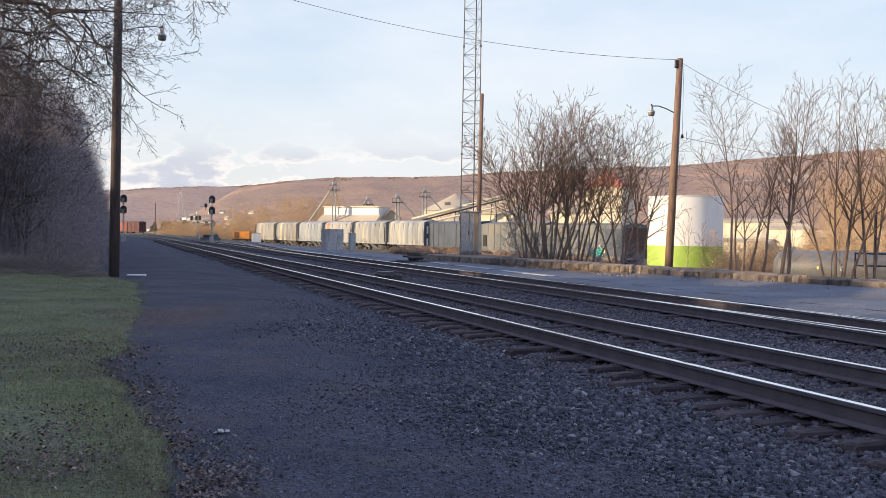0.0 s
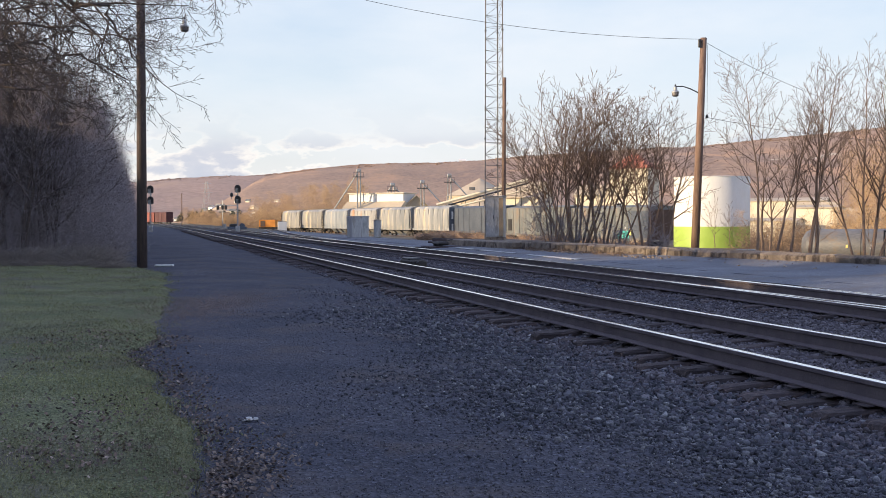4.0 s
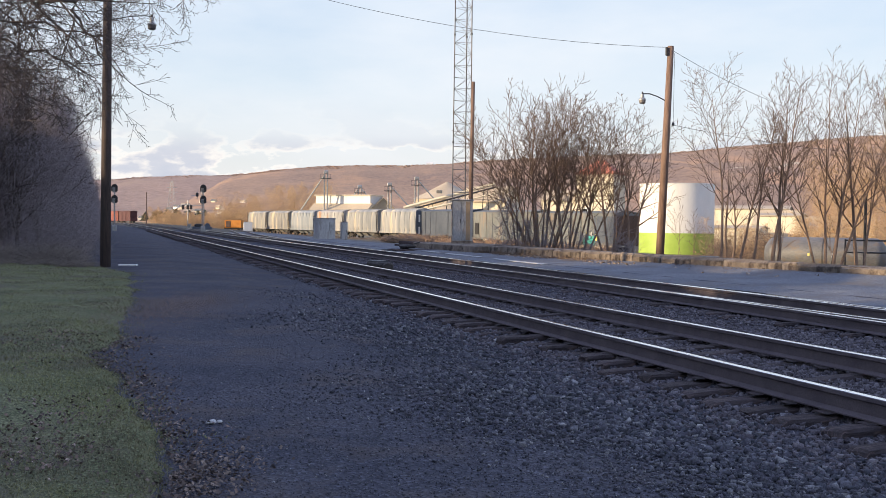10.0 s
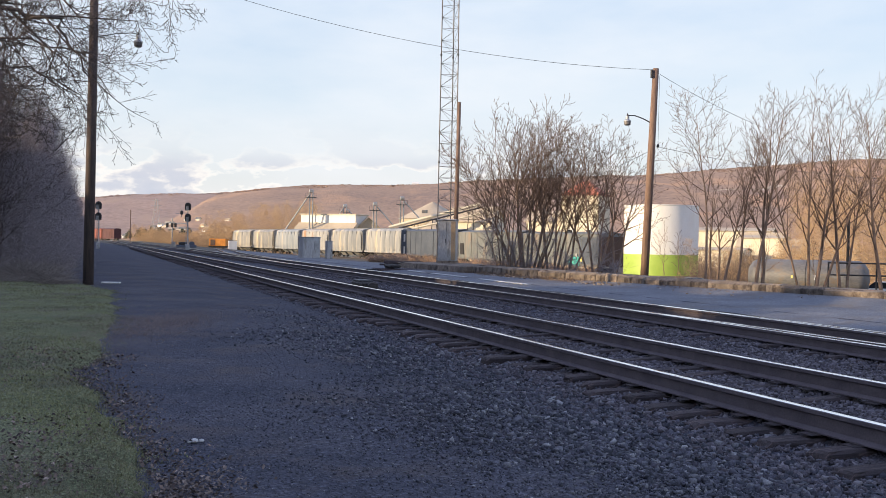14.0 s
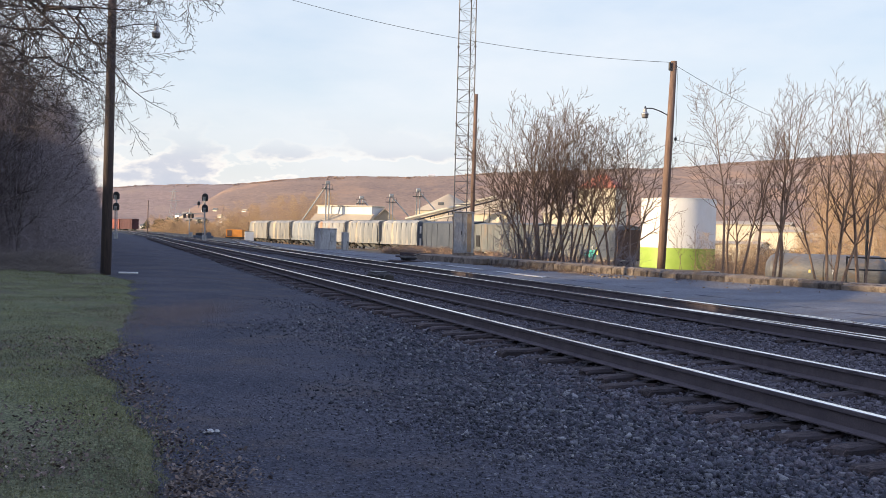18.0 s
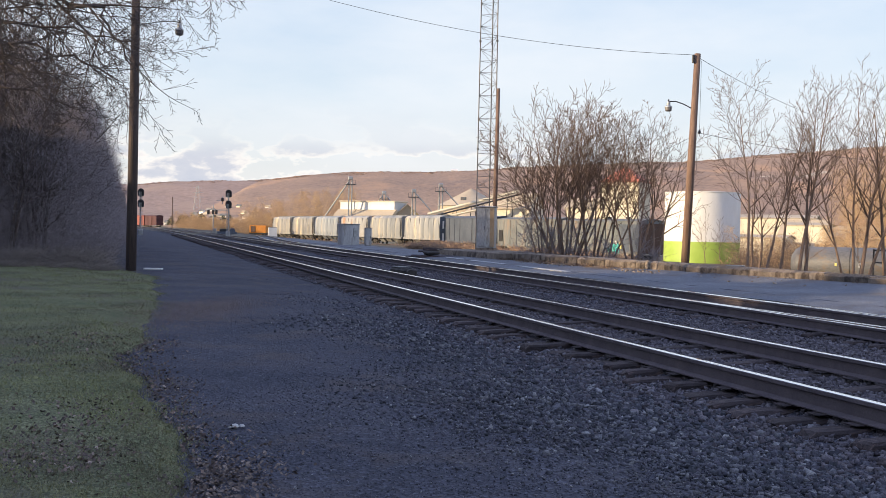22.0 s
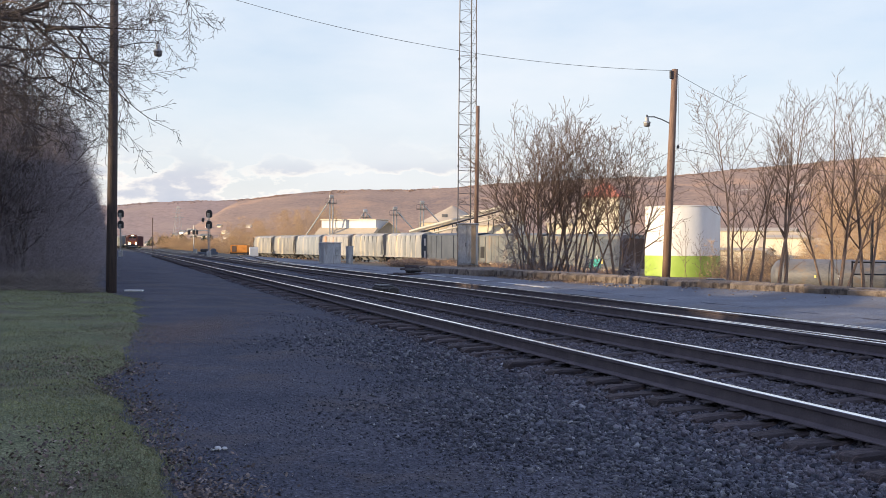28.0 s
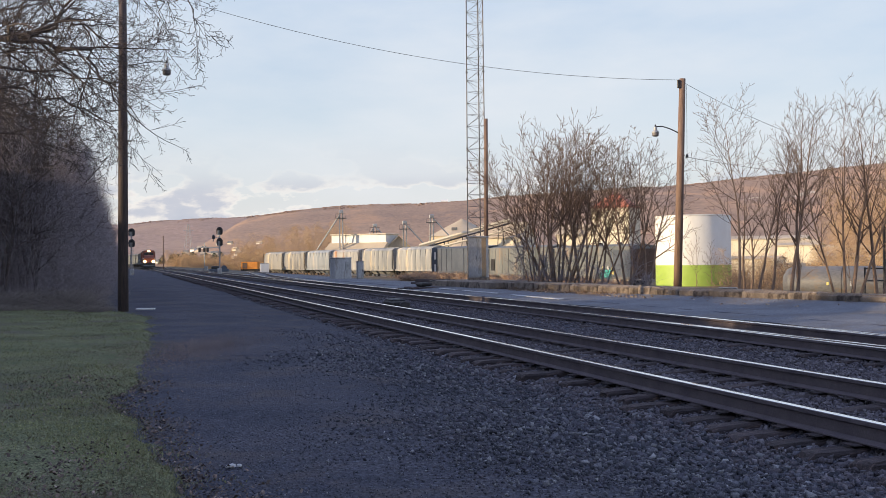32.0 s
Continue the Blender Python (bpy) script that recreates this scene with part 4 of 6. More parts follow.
def brush_patch(name, centres, heights, widths, per, surface, label, twig=0.008, leaf=0.0, kind="stuff", tangle=False):
    """A thicket of thin stems, with small dead leaves among them, joined."""
    vs, fs, k = [], [], 0
    for (x, y, z), h, w in zip(centres, heights, widths):
        base = RNG.normal(0, 0.30, (per, 2)) * w
        tip = base * RNG.uniform(1.0, 2.2, (per, 1)) + RNG.normal(0, 0.55, (per, 2)) * w
        tip = np.clip(tip, -1.15 * w, 1.15 * w)
        top = h * (1 - 0.75 * RNG.uniform(0, 1, per) ** 1.6)
        low = top * RNG.uniform(0, 0.55, per)
        a = np.stack([base[:, 0] + x, base[:, 1] + y, z + low], 1)
        b = np.stack([tip[:, 0] + x, tip[:, 1] + y, z + top], 1)
        if tangle:
            d = RNG.normal(0, 1, (per, 3)) * [0.75, 0.75, 0.45] + [0, 0, 0.65]
            rise = RNG.uniform(0, 1, per) ** 1.25
            tip = tip * (1.1 - 0.8 * rise)[:, None]
            a = np.stack([tip[:, 0] + x, tip[:, 1] + y, z + h * rise], 1)
            b = a + d * RNG.uniform(0.25, 0.75, (per, 1))
        side = np.cross(b - a, RNG.normal(0, 1, (per, 3)))
        side /= np.linalg.norm(side, axis=1)[:, None] + 1e-9
        other = np.cross(b - a, side)
        other /= np.linalg.norm(other, axis=1)[:, None] + 1e-9
        t = twig * RNG.uniform(0.6, 1.5, (per, 1))
        v = np.stack([a + side * t, a - side * t * 0.5 + other * t, a - side * t * 0.5 - other * t, b], 1).reshape(-1, 3)
        f = (np.array([(0, 1, 3), (1, 2, 3), (2, 0, 3)])[None] + (np.arange(per) * 4)[:, None, None]).reshape(-1, 3)
        vs.append(v)
        fs.append(f + k)
        k += len(v)
        if leaf:
            m = per
            c = a[:m] + (b[:m] - a[:m]) * RNG.uniform(0.1, 1, (m, 1)) + RNG.normal(0, 0.05, (m, 3))
            q = RNG.normal(0, leaf, (m, 3, 3)) + c[:, None, :]
            vs.append(q.reshape(-1, 3))
            fs.append(np.arange(m * 3).reshape(-1, 3) + k)
            k += m * 3
    me = array_mesh(name, np.concatenate(vs), np.concatenate(fs))
    me.materials.append(surface)
    return tagged(new(name, me), label, "thicket", kind=kind)


def build_woods():
    centres, heights, widths = [], [], []
    u = 40.0
    while u < 330:
        step = 1.5 + u * 0.012
        for row in range(5):
            n = -1.95 - row * 1.8 + random.uniform(-0.5, 0.5) - 0.004 * u
            x, y = along(n, u + random.uniform(-0.7, 0.7))
            centres.append((x, y, float(ground_height(x, y)) - 0.1))
            heights.append((7.1 + row * 1.0) * random.uniform(0.78, 1.2))
            widths.append(1.0 + 0.15 * row + 0.004 * u)
        u += step
    # unseen brush added on the bank beside and behind the camera's place, to shape the shade
    u = -60.0
    while u < 40:
        for row in range(4):
            x, y = along(-13.5 - row * 2.2 + random.uniform(-0.6, 0.6), u)
            if x < -0.56 * y - 3 or y < 0:
                centres.append((x, y, float(ground_height(x, y)) - 0.1))
                heights.append((1.0 + row * 0.35) * random.uniform(0.8, 1.2))
                widths.append(1.5)
        u += 1.7
    for u in np.arange(60, 300, 2.2):
        x, y = along(-23 + random.uniform(-2, 2), u)
        centres.append((x, y, float(ground_height(x, y)) - 0.2))
        heights.append(random.uniform(1.5, 4.5))
        widths.append(1.3)
    near = [k for k, c in enumerate(centres) if 20 < c[1] < 105 and c[0] > -0.5 * c[1] - 4]
    rest = sorted(set(range(len(centres))) - set(near))
    for which, per, twig, leaf, name in ((near, 1500, 0.0055, 0.018, "undergrowth"), (rest, 110, 0.020, 0.08, "far_undergrowth")):
        brush_patch(name, [centres[k] for k in which], [heights[k] for k in which], [widths[k] for k in which], per, BRUSH, "dense dark tangle of leafless brush at the wood's edge", twig, leaf, tangle=True)
    for n, u, h in ((-3.4, 43, 5.6), (-4.6, 47, 7.0), (-3.4, 52, 6.0), (-4.2, 58, 7.2), (-3.2, 66, 6.4), (-3.6, 76, 7.2), (-3.0, 88, 7.0), (-3.2, 104, 7.6), (-4.2, 46.5, 12.0), (-5.6, 43.0, 12.5), (-6.6, 50.0, 13.0), (-4.8, 46.0, 9.0), (-6.2, 45.5, 10.0), (-7.6, 43, 10.0), (-3.9, 50.0, 8.0), (-5.0, 52.5, 9.2), (-3.8, 44.5, 7.5), (-4.4, 41, 8.2), (-5.4, 44, 9.0), (-3.0, 48, 6.6), (-6.8, 48, 10), (-5.2, 55, 9.0), (-7, 45, 9.0), (-6.0, 42, 7.4), (-9.5, 44, 9.4), (-8.0, 47.5, 10.2), (-5.6, 50, 8.2), (-8.5, 52, 10.5), (-6.5, 60, 9.0), (-9, 68, 11), (-7, 80, 10), (-6.5, 95, 10), (-7, 115, 11), (-7, 140, 8), (-7.5, 170, 8), (-8, 205, 8), (-8, 250, 8)):
        x, y = along(n, u)
        twigs = BARK_RED if u > 60 and n > -5 else BARK_DARK
        z = float(ground_height(x, y))
        bare_tree(x, y, "dark leafless tree in the roadside wood", [(0, 0, 0.10, 0, h + z), (0.1, 0, -0.12, 0.1, 0.9 * h + z)], WOOD_TREE, BARK_DARK, twigs, "trees of the wood", 0.012)
    # the large tree whose boughs hang out over the gravel
    random.seed(11)
    x, y = -15.6, 28.0
    big = thing("bare_tree", pose(x, y, float(ground_height(x, y)) - 0.05), "large leafless tree with long arching boughs over the gravel", "tree", "trees of the wood")
    trunk, crown = Shape(), Shape()
    trunk.tube([(0, 0, 0), (0.15, 0, 3), (0.1, -0.1, 6), (0.4, -0.2, 9), (0.6, -0.2, 11.5)], [0.30, 0.25, 0.2, 0.13, 0.06], 8, cap=False)
    boughs = (
        (0.115, [(0.1, 0, 7.2), (1.6, 0.1, 7.9), (3.3, 0.1, 7.8), (4.6, 0, 7.6), (5.6, -0.1, 7.4), (6.0, 0, 6.75), (6.45, 0.1, 5.8), (6.5, 0.1, 5.5)]),
        (0.070, [(1.6, 0.1, 7.9), (3.3, 0, 7.85), (5.05, -0.1, 8.27), (5.75, -0.1, 8.0), (6.3, 0, 7.65), (6.8, 0, 7.3)]),
        (0.060, [(3.6, 0, 7.8), (4.7, 0.1, 8.1), (5.0, 0.1, 8.7), (5.4, 0.1, 9.3), (6.2, 0.2, 9.6), (7.0, 0.2, 9.5), (7.7, 0.1, 8.8), (7.6, 0.1, 8.1), (7.6, 0.1, 7.6)]),
        (0.050, [(5.4, 0.1, 9.3), (6.6, -0.2, 9.9), (7.8, -0.3, 9.6), (8.4, -0.3, 8.9), (8.7, -0.3, 8.3), (9.0, -0.2, 7.7)]),
        (0.060, [(0.1, 0, 6.4), (1.8, -0.3, 7.0), (3.4, -0.2, 7.0), (5.0, -0.2, 6.8), (6.4, -0.1, 6.56), (6.9, 0, 6.36), (7.4, 0, 6.2)]),
        (0.055, [(0.1, 0.1, 5.9), (1.8, 0.3, 6.5), (3.4, 0.3, 6.5), (4.8, 0.2, 6.2), (5.8, 0.2, 5.7), (6.3, 0.2, 5.3), (6.6, 0.1, 4.9)]),
        (0.055, [(0.1, 0, 5.2), (1.8, -0.2, 5.8), (3.2, -0.3, 5.8), (4.6, -0.4, 5.5), (5.8, -0.4, 5.3)]),
        (0.055, [(0.1, 0, 4.6), (1.6, 0.3, 5.2), (3.0, 0.4, 5.2), (4.4, 0.4, 4.9), (5.4, 0.4, 4.5)]),
        (0.060, [(0.3, 0, 8.8), (2.2, -0.5, 9.4), (4.0, -0.7, 9.5), (5.6, -0.6, 9.1), (6.8, -0.5, 8.7)]),
        (0.050, [(0.3, 0, 7.2), (2.2, 0.9, 7.6), (4.2, 1.1, 7.7), (5.8, 1.2, 7.4), (7.0, 1.0, 7.2)]),
        (0.050, [(0.1, 0, 6.3), (1.6, -1.0, 6.6), (3.0, -1.5, 6.5), (4.4, -1.7, 6.2), (5.4, -1.8, 5.8)]),
        (0.050, [(0.2, 0, 8.0), (2.0, 1.6, 8.6), (3.4, 2.2, 8.7), (4.8, 2.4, 8.5)]),
        (0.050, [(0.1, 0, 6.8), (1.2, 1.6, 7.6), (2.6, 2.6, 8.0), (4.0, 3.0, 8.2), (5.2, 3.2, 8.0)]),
        (0.050, [(0.2, 0, 7.6), (1.4, 0.9, 8.4), (2.8, 1.4, 9.0), (4.2, 1.6, 9.2), (5.4, 1.6, 9.0)]),
        (0.050, [(0.1, 0, 6.6), (1.4, -1.2, 7.2), (2.8, -1.8, 7.4), (4.2, -2.0, 7.2), (5.2, -2.0, 6.9)]),
        (0.045, [(0.1, 0, 5.6), (1.4, 1.2, 6.2), (2.8, 2.0, 6.4), (4.2, 2.4, 6.2), (5.2, 2.6, 5.8)]),
        (0.060, [(0.1, 0, 7.0), (-1.6, 0.6, 8.2), (-3.4, 1.0, 9.0), (-5.0, 1.2, 9.2)]),
        (0.050, [(0.1, 0, 6.0), (0.6, -1.8, 7.0), (1.0, -3.4, 7.6), (1.2, -4.8, 7.8)]))
    for r, points in boughs:
        path = []
        for a, b in zip(points, points[1:]):
            path += [Vector(a).lerp(Vector(b), k / 3) + Vector((random.gauss(0, 0.06), random.gauss(0, 0.06), random.gauss(0, 0.06))) for k in range(3)]
        sprout((trunk, crown), path + [Vector(points[-1])], r * 0.85, 1, BOUGH)
    part("trunk", trunk, BARK_DARK, big, smooth=True)
    part("crown", crown, BARK_DARK, big)


build_woods()


# ---- poles and wires ----
def street_lamp_head(parent, p, size=1.0):
    """A hooded barn lamp hanging from the end of its arm."""
    hood = Shape().lathe([(0.05 * size, 0.22 * size), (0.075 * size, 0.20 * size), (0.085 * size, 0.06 * size), (0.16 * size, 0.0), (0.165 * size, -0.04 * size), (0.15 * size, -0.05 * size)], 14, p)
    lamp = part("lamp_head", hood, GALV, parent, "hooded grey yard lamp")
    part("lens", Shape().lathe([(0.145 * size, -0.05 * size), (0.14 * size, -0.16 * size), (0.10 * size, -0.20 * size)], 14, p), TOWER_STEEL, lamp)
    part("photocell", Shape().lathe([(0.035 * size, 0.22 * size), (0.035 * size, 0.30 * size), (0.02 * size, 0.32 * size)], 8, p), STEEL, lamp)


def build_poles():
    left = thing("utility_pole", pose(-10.33, 32.0, 0.03), "dark tarred wooden pole with a yard lamp, on the grass edge", "utility pole", "poles")
    part("post", Shape().tube([(0, 0, -0.1), (0.03, 0, 5.0), (0.06, 0, 10.6)], [0.165, 0.145, 0.115], 14), POLE_DARK, left, smooth=True)
    part("lamp_arm", Shape().tube([(0.08, 0, 7.68), (0.7, 0, 7.80), (1.2, 0, 7.84), (1.43, 0, 7.80)], 0.015, 6), STEEL, left)
    street_lamp_head(left, (1.43, 0, 7.58), 0.9)
    right = thing("utility_pole", pose(9.33, 42.0, 0.2), "leaning brown wooden pole carrying a lamp and cables", "utility pole", "poles")
    part("post", Shape().tube([(-0.07, 0, -1.2), (0.13, 0, 4.2), (0.29, 0, 8.68)], [0.175, 0.155, 0.125], 14), POLE_WOOD, right, smooth=True)
    arm = [(0.20, 0, 6.38), (0.0, 0, 6.50), (-0.25, 0, 6.62), (-0.55, 0, 6.72), (-0.84, 0, 6.72)]
    part("lamp_arm", Shape().tube(arm, 0.024, 6), STEEL, right)
    street_lamp_head(right, (-0.85, 0, 6.50), 0.95)
    part("insulator", Shape().lathe([(0.05, 0), (0.06, 0.08), (0.03, 0.14)], 8, (0.44, 0, 5.42)), STEEL, right)
    part("bracket", Shape().box((0.10, -0.1, 8.45), (0.10, 0.10, 0.35), bevel=0.02), STEEL, right)
    mast = thing("wooden_mast", pose(1.97, 57.0, 0.1), "slim weathered wooden mast beside the lattice tower", "utility pole", "poles")
    part("post", Shape().tube([(0, 0, -0.2), (0.03, 0, 4.5), (0.08, 0, 9.3)], [0.13, 0.12, 0.097], 10), POLE_WOOD, mast, smooth=True)

    def cable(a, b, sag, label, r=0.009):
        a, b = Vector(a), Vector(b)
        pts = [a.lerp(b, i / 24) - Vector((0, 0, sag * 4 * (i / 24) * (1 - i / 24))) for i in range(25)]
        tagged(part("cable", Shape().tube(pts, r, 5), WIRE), label, "cable", "overhead cables")
    cable((9.6, 42, 8.83), (-14.0, 40.0, 13.1), 1.06, "black overhead cable between the poles")
    cable((9.62, 42, 8.75), (24.0, 52, 6.2), 0.7, "black overhead cable between the poles")
    cable((9.75, 42, 5.65), (26.0, 44, 4.7), 0.5, "thin service cable over the terrace", 0.009)
    cable((9.5, 42, 5.5), (4.0, 70, 3.3), 0.3, "thin service cable over the terrace", 0.009)
    cable((9.78, 42, 8.6), (9.77, 42, 5.5), 0.0, "thin down wire beside the pole", 0.007)


build_poles()


def build_tower():
    tower = thing("lattice_tower", pose(1.56, 58.2, 0.0), "grey galvanized three-legged lattice radio tower", "radio tower")
    R0, H = 0.575, 30.0
    legs = [(R0 * math.cos(a), R0 * math.sin(a)) for a in (radians(75), radians(195), radians(315))]

    def leg_at(i, z):
        k = 1.08 - 0.22 * z / H
        return legs[i][0] * k, legs[i][1] * k, z
    for i in range(3):
        part("leg", Shape().tube([leg_at(i, z) for z in (0, H)], 0.032, 7), TOWER_STEEL, tower)
        for z in (6.1, 12.2, 18.3):
            part("flange", Shape().lathe([(0.06, -0.05), (0.06, 0.05)], 8, leg_at(i, z)), STEEL, tower)
    bays = 46
    for b in range(bays):
        z0, z1 = H * b / bays, H * (b + 1) / bays
        for i in range(3):
            j = (i + 1) % 3
            part("strut", Shape().tube([leg_at(i, z0), leg_at(j, z0)], 0.011, 4), TOWER_STEEL, tower)
            part("brace", Shape().tube([leg_at(i, z0), leg_at(j, z1)] if (b + i) % 2 else [leg_at(j, z0), leg_at(i, z1)], 0.011, 4), TOWER_STEEL, tower)
    part("feed_cable", Shape().tube([leg_at(0, 0.3), (legs[0][0] * 0.8, legs[0][1] * 0.8, H)], 0.03, 6), STEEL, tower)


build_tower()


# ---- cabinets ----
def cabinet(name, where, size, label, doors=1, group="trackside cases"):
    w, d, h = size
    box = thing(name, where, label, "equipment cabinet", group)
    part("body", Shape().box((0, 0, h / 2), (w, d, h), bevel=0.025), ALUM, box)
    part("roof", Shape().box((0, 0, h + 0.03), (w + 0.10, d + 0.10, 0.06), bevel=0.02), ALUM, box)
    part("plinth", Shape().box((0, 0, -0.1), (w + 0.06, d + 0.06, 0.24)), CONCRETE, box)
    for k in range(doors):
        dw = (w - 0.12) / doors
        x = -w / 2 + 0.06 + dw * (k + 0.5)
        door = part("door", Shape().box((x, -d / 2 - 0.012, h * 0.5), (dw - 0.04, 0.03, h - 0.16), bevel=0.01), ALUM, box)
        part("handle", Shape().box((x + dw * 0.36, -d / 2 - 0.045, h * 0.5), (0.03, 0.04, 0.22), bevel=0.008), STEEL, door)
    return box


def build_cases():
    case = cabinet("signal_case", pose(1.52, 56.0, 0.52, 0, 0, -10), (0.98, 0.95, 2.22), "tall silver aluminium signal case beneath the tower", 2)
    # a tan board added where sun catches the right side of the case
    part("side_board", Shape().box((0.37, -0.53, 1.12), (0.24, 0.05, 2.1), bevel=0.01), SUNLIT_TAN, case, "tan board standing in for the sunlit right edge")
    hut = cabinet("relay_hut", pose(-9.0, 83.0, 0.0, 0, 0, 24), (1.45, 1.3, 1.75), "grey metal relay hut with a vent on its side", 1)
    part("vent", Shape().box((0.38, -0.69, 1.1), (0.36, 0.08, 0.7), bevel=0.01), GALV, hut)
    cabinet("relay_case", pose(-7.5, 84.0, 0.0, 0, 0, 24), (0.5, 0.45, 1.45), "narrow grey metal relay case", 1)


build_cases()


# ---- wall along the terrace ----
def build_wall():
    wall = thing("retaining_wall", pose(0, 0, 0), "low retaining wall of old stained concrete blocks", "wall", kind="structure")
    length = (WALL_B - WALL_A).length
    turn = math.degrees(math.atan2(WALL_DIR.y, WALL_DIR.x))
    meshes = []
    for k in range(6):
        w = (0.9, 1.7, 0.6, 2.1, 1.3, 0.45)[k]
        s = Shape().box((0, 0, 0), (w - 0.012, 0.42, 0.46), bevel=0.05)
        s.v = [(x + random.uniform(-0.02, 0.02), y + random.uniform(-0.04, 0.02), z + random.uniform(-0.035, 0.02)) for x, y, z in s.v]
        me = s.mesh("block")
        fix_normals(me)
        me.materials.append(CONCRETE)
        meshes.append((w, me))
    at = 9.0
    while at < length:
        w, me = random.choice(meshes)
        p = WALL_A + WALL_DIR * (at + w / 2)
        z = float(ground_height(p.x - WALL_OUT.x, p.y - WALL_OUT.y)) + 0.17
        part("block", me, CONCRETE, wall, at=pose(p.x, p.y, z + random.uniform(-0.06, 0.01), random.uniform(-4, 3), random.uniform(-1.5, 1.5), turn + random.uniform(-1.2, 1.2)))
        at += w
    s = Shape()
    for k in range(26):
        a, b = 9.0 + k * (length - 9) / 26, 9.0 + (k + 1) * (length - 9) / 26
        p = WALL_A + WALL_DIR * (a + b) / 2 + WALL_OUT * 0.35
        s.box((p.x, p.y, 0.40 + random.uniform(-0.012, 0.012)), ((b - a) - 0.02, 0.95, 0.09), turn, 0.02)
    part("coping", s, CONCRETE, wall)
    low = thing("loading_slab", pose(0.8, 53.2, 0.0, 0, 0, turn), "low dark concrete slab at the end of the wall", "concrete slab")
    part("slab", Shape().box((0, 1.3, 0.14), (9.0, 3.4, 0.52), bevel=0.03), CONCRETE, low)


build_wall()


# ---- freight cars ----
def bogie(parent, y, z=0.0, scale=1.0):
    """A two-axle freight truck: side frames, springs, wheels."""
    truck = part("truck", Shape().box((0, y, 0.55), (1.9, 0.5, 0.28), bevel=0.04), DARK, parent)
    for x in (-0.98, 0.98):
        frame_side = Shape().prism([(y - 1.15, 0.42), (y - 0.9, 0.62), (y - 0.35, 0.72), (y + 0.35, 0.72), (y + 0.9, 0.62), (y + 1.15, 0.42), (y + 0.9, 0.36), (y + 0.4, 0.25), (y - 0.4, 0.25), (y - 0.9, 0.36)], "x", x - 0.06, x + 0.06)
        part("side_frame", frame_side, DARK, truck)
    for dy in (-0.87, 0.87):
        s = Shape()
        for x in (-0.75, 0.75):
            s.tube([(x - 0.06, y + dy, 0.42), (x + 0.06, y + dy, 0.42)], 0.42, 16)
        s.tube([(-0.75, y + dy, 0.42), (0.75, y + dy, 0.42)], 0.07, 8)
        part("wheelset", s, DARK, truck)
    return truck


def covered_hopper(where, length=14.6, top=4.75, label="weathered grey covered hopper car with rounded ribbed sides", paint=HOPPER, group="hopper cars"):
    car = thing("covered_hopper", where, label, "freight car", group)
    w, h0 = 1.52, 1.05
    side = [(-w, h0 + 0.2), (-w - 0.05, 2.0), (-w - 0.04, 3.2), (-w + 0.08, top - 0.45), (-w + 0.45, top - 0.12), (-0.5, top), (0.5, top), (w - 0.45, top - 0.12), (w - 0.08, top - 0.45), (w + 0.04, 3.2), (w + 0.05, 2.0), (w, h0 + 0.2), (w - 0.25, h0 - 0.05), (-w + 0.25, h0 - 0.05)]
    body = Shape().prism(side, "y", -length / 2 + 0.9, length / 2 - 0.9)
    part("body", body, paint, car)
    for k in range(8):
        y = -length / 2 + 1.25 + k * (length - 2.5) / 7
        for sx in (-1, 1):
            rib = Shape().prism([(sx * (w + 0.0), h0 + 0.2), (sx * (w + 0.05), h0 + 0.2), (sx * (w + 0.065), 3.2), (sx * (w - 0.0), top - 0.4), (sx * (w - 0.1), top - 0.45), (sx * (w - 0.02), 3.2)], "y", y - 0.03, y + 0.03)
            part("rib", rib, paint, car)
    for sx in (-1, 1):
        part("side_sill", Shape().box((sx * (w - 0.05), 0, h0 + 0.08), (0.16, length - 0.6, 0.3), bevel=0.02), paint, car)
    for e in (-1, 1):
        part("end_sheet", Shape().prism([(e * (length / 2 - 0.9), 2.0), (e * (length / 2 - 0.9), top - 0.5), (e * (length / 2 - 0.75), top - 0.5), (e * (length / 2 - 0.35), 1.3), (e * (length / 2 - 0.35), 1.1), (e * (length / 2 - 0.9), 1.1)], "x", -w + 0.15, w - 0.15), paint, car)
        ladder = Shape()
        for dy in (-0.2, 0.2):
            ladder.box((-w - 0.02, e * (length / 2 - 0.45) + dy, (top + 0.8) / 2), (0.04, 0.04, top - 1.2))
        for z in np.arange(1.2, top - 0.4, 0.38):
            ladder.box((-w - 0.02, e * (length / 2 - 0.45), z), (0.04, 0.42, 0.03))
        part("ladder", ladder, DARK, car)
        part("coupler", Shape().box((0, e * (length / 2 + 0.05), 0.85), (0.3, 0.6, 0.3), bevel=0.05), DARK, car)
        bogie(car, e * (length / 2 - 2.0))
    for k in (-1, 0, 1):
        part("discharge_bay", Shape().prism([(-1.1, 1.05), (1.1, 1.05), (0.35, 0.35), (-0.35, 0.35)], "y", k * length * 0.2 - 1.0, k * length * 0.2 + 1.0), paint, car)
    part("roof_walk", Shape().box((0, 0, top + 0.06), (0.6, length - 1.6, 0.06)), GALV, car)
    for k in range(4):
        part("hatch", Shape().lathe([(0.36, 0), (0.36, 0.1), (0.28, 0.16)], 12, (0.75, (k - 1.5) * length * 0.2, top - 0.06)), paint, car)
    return car


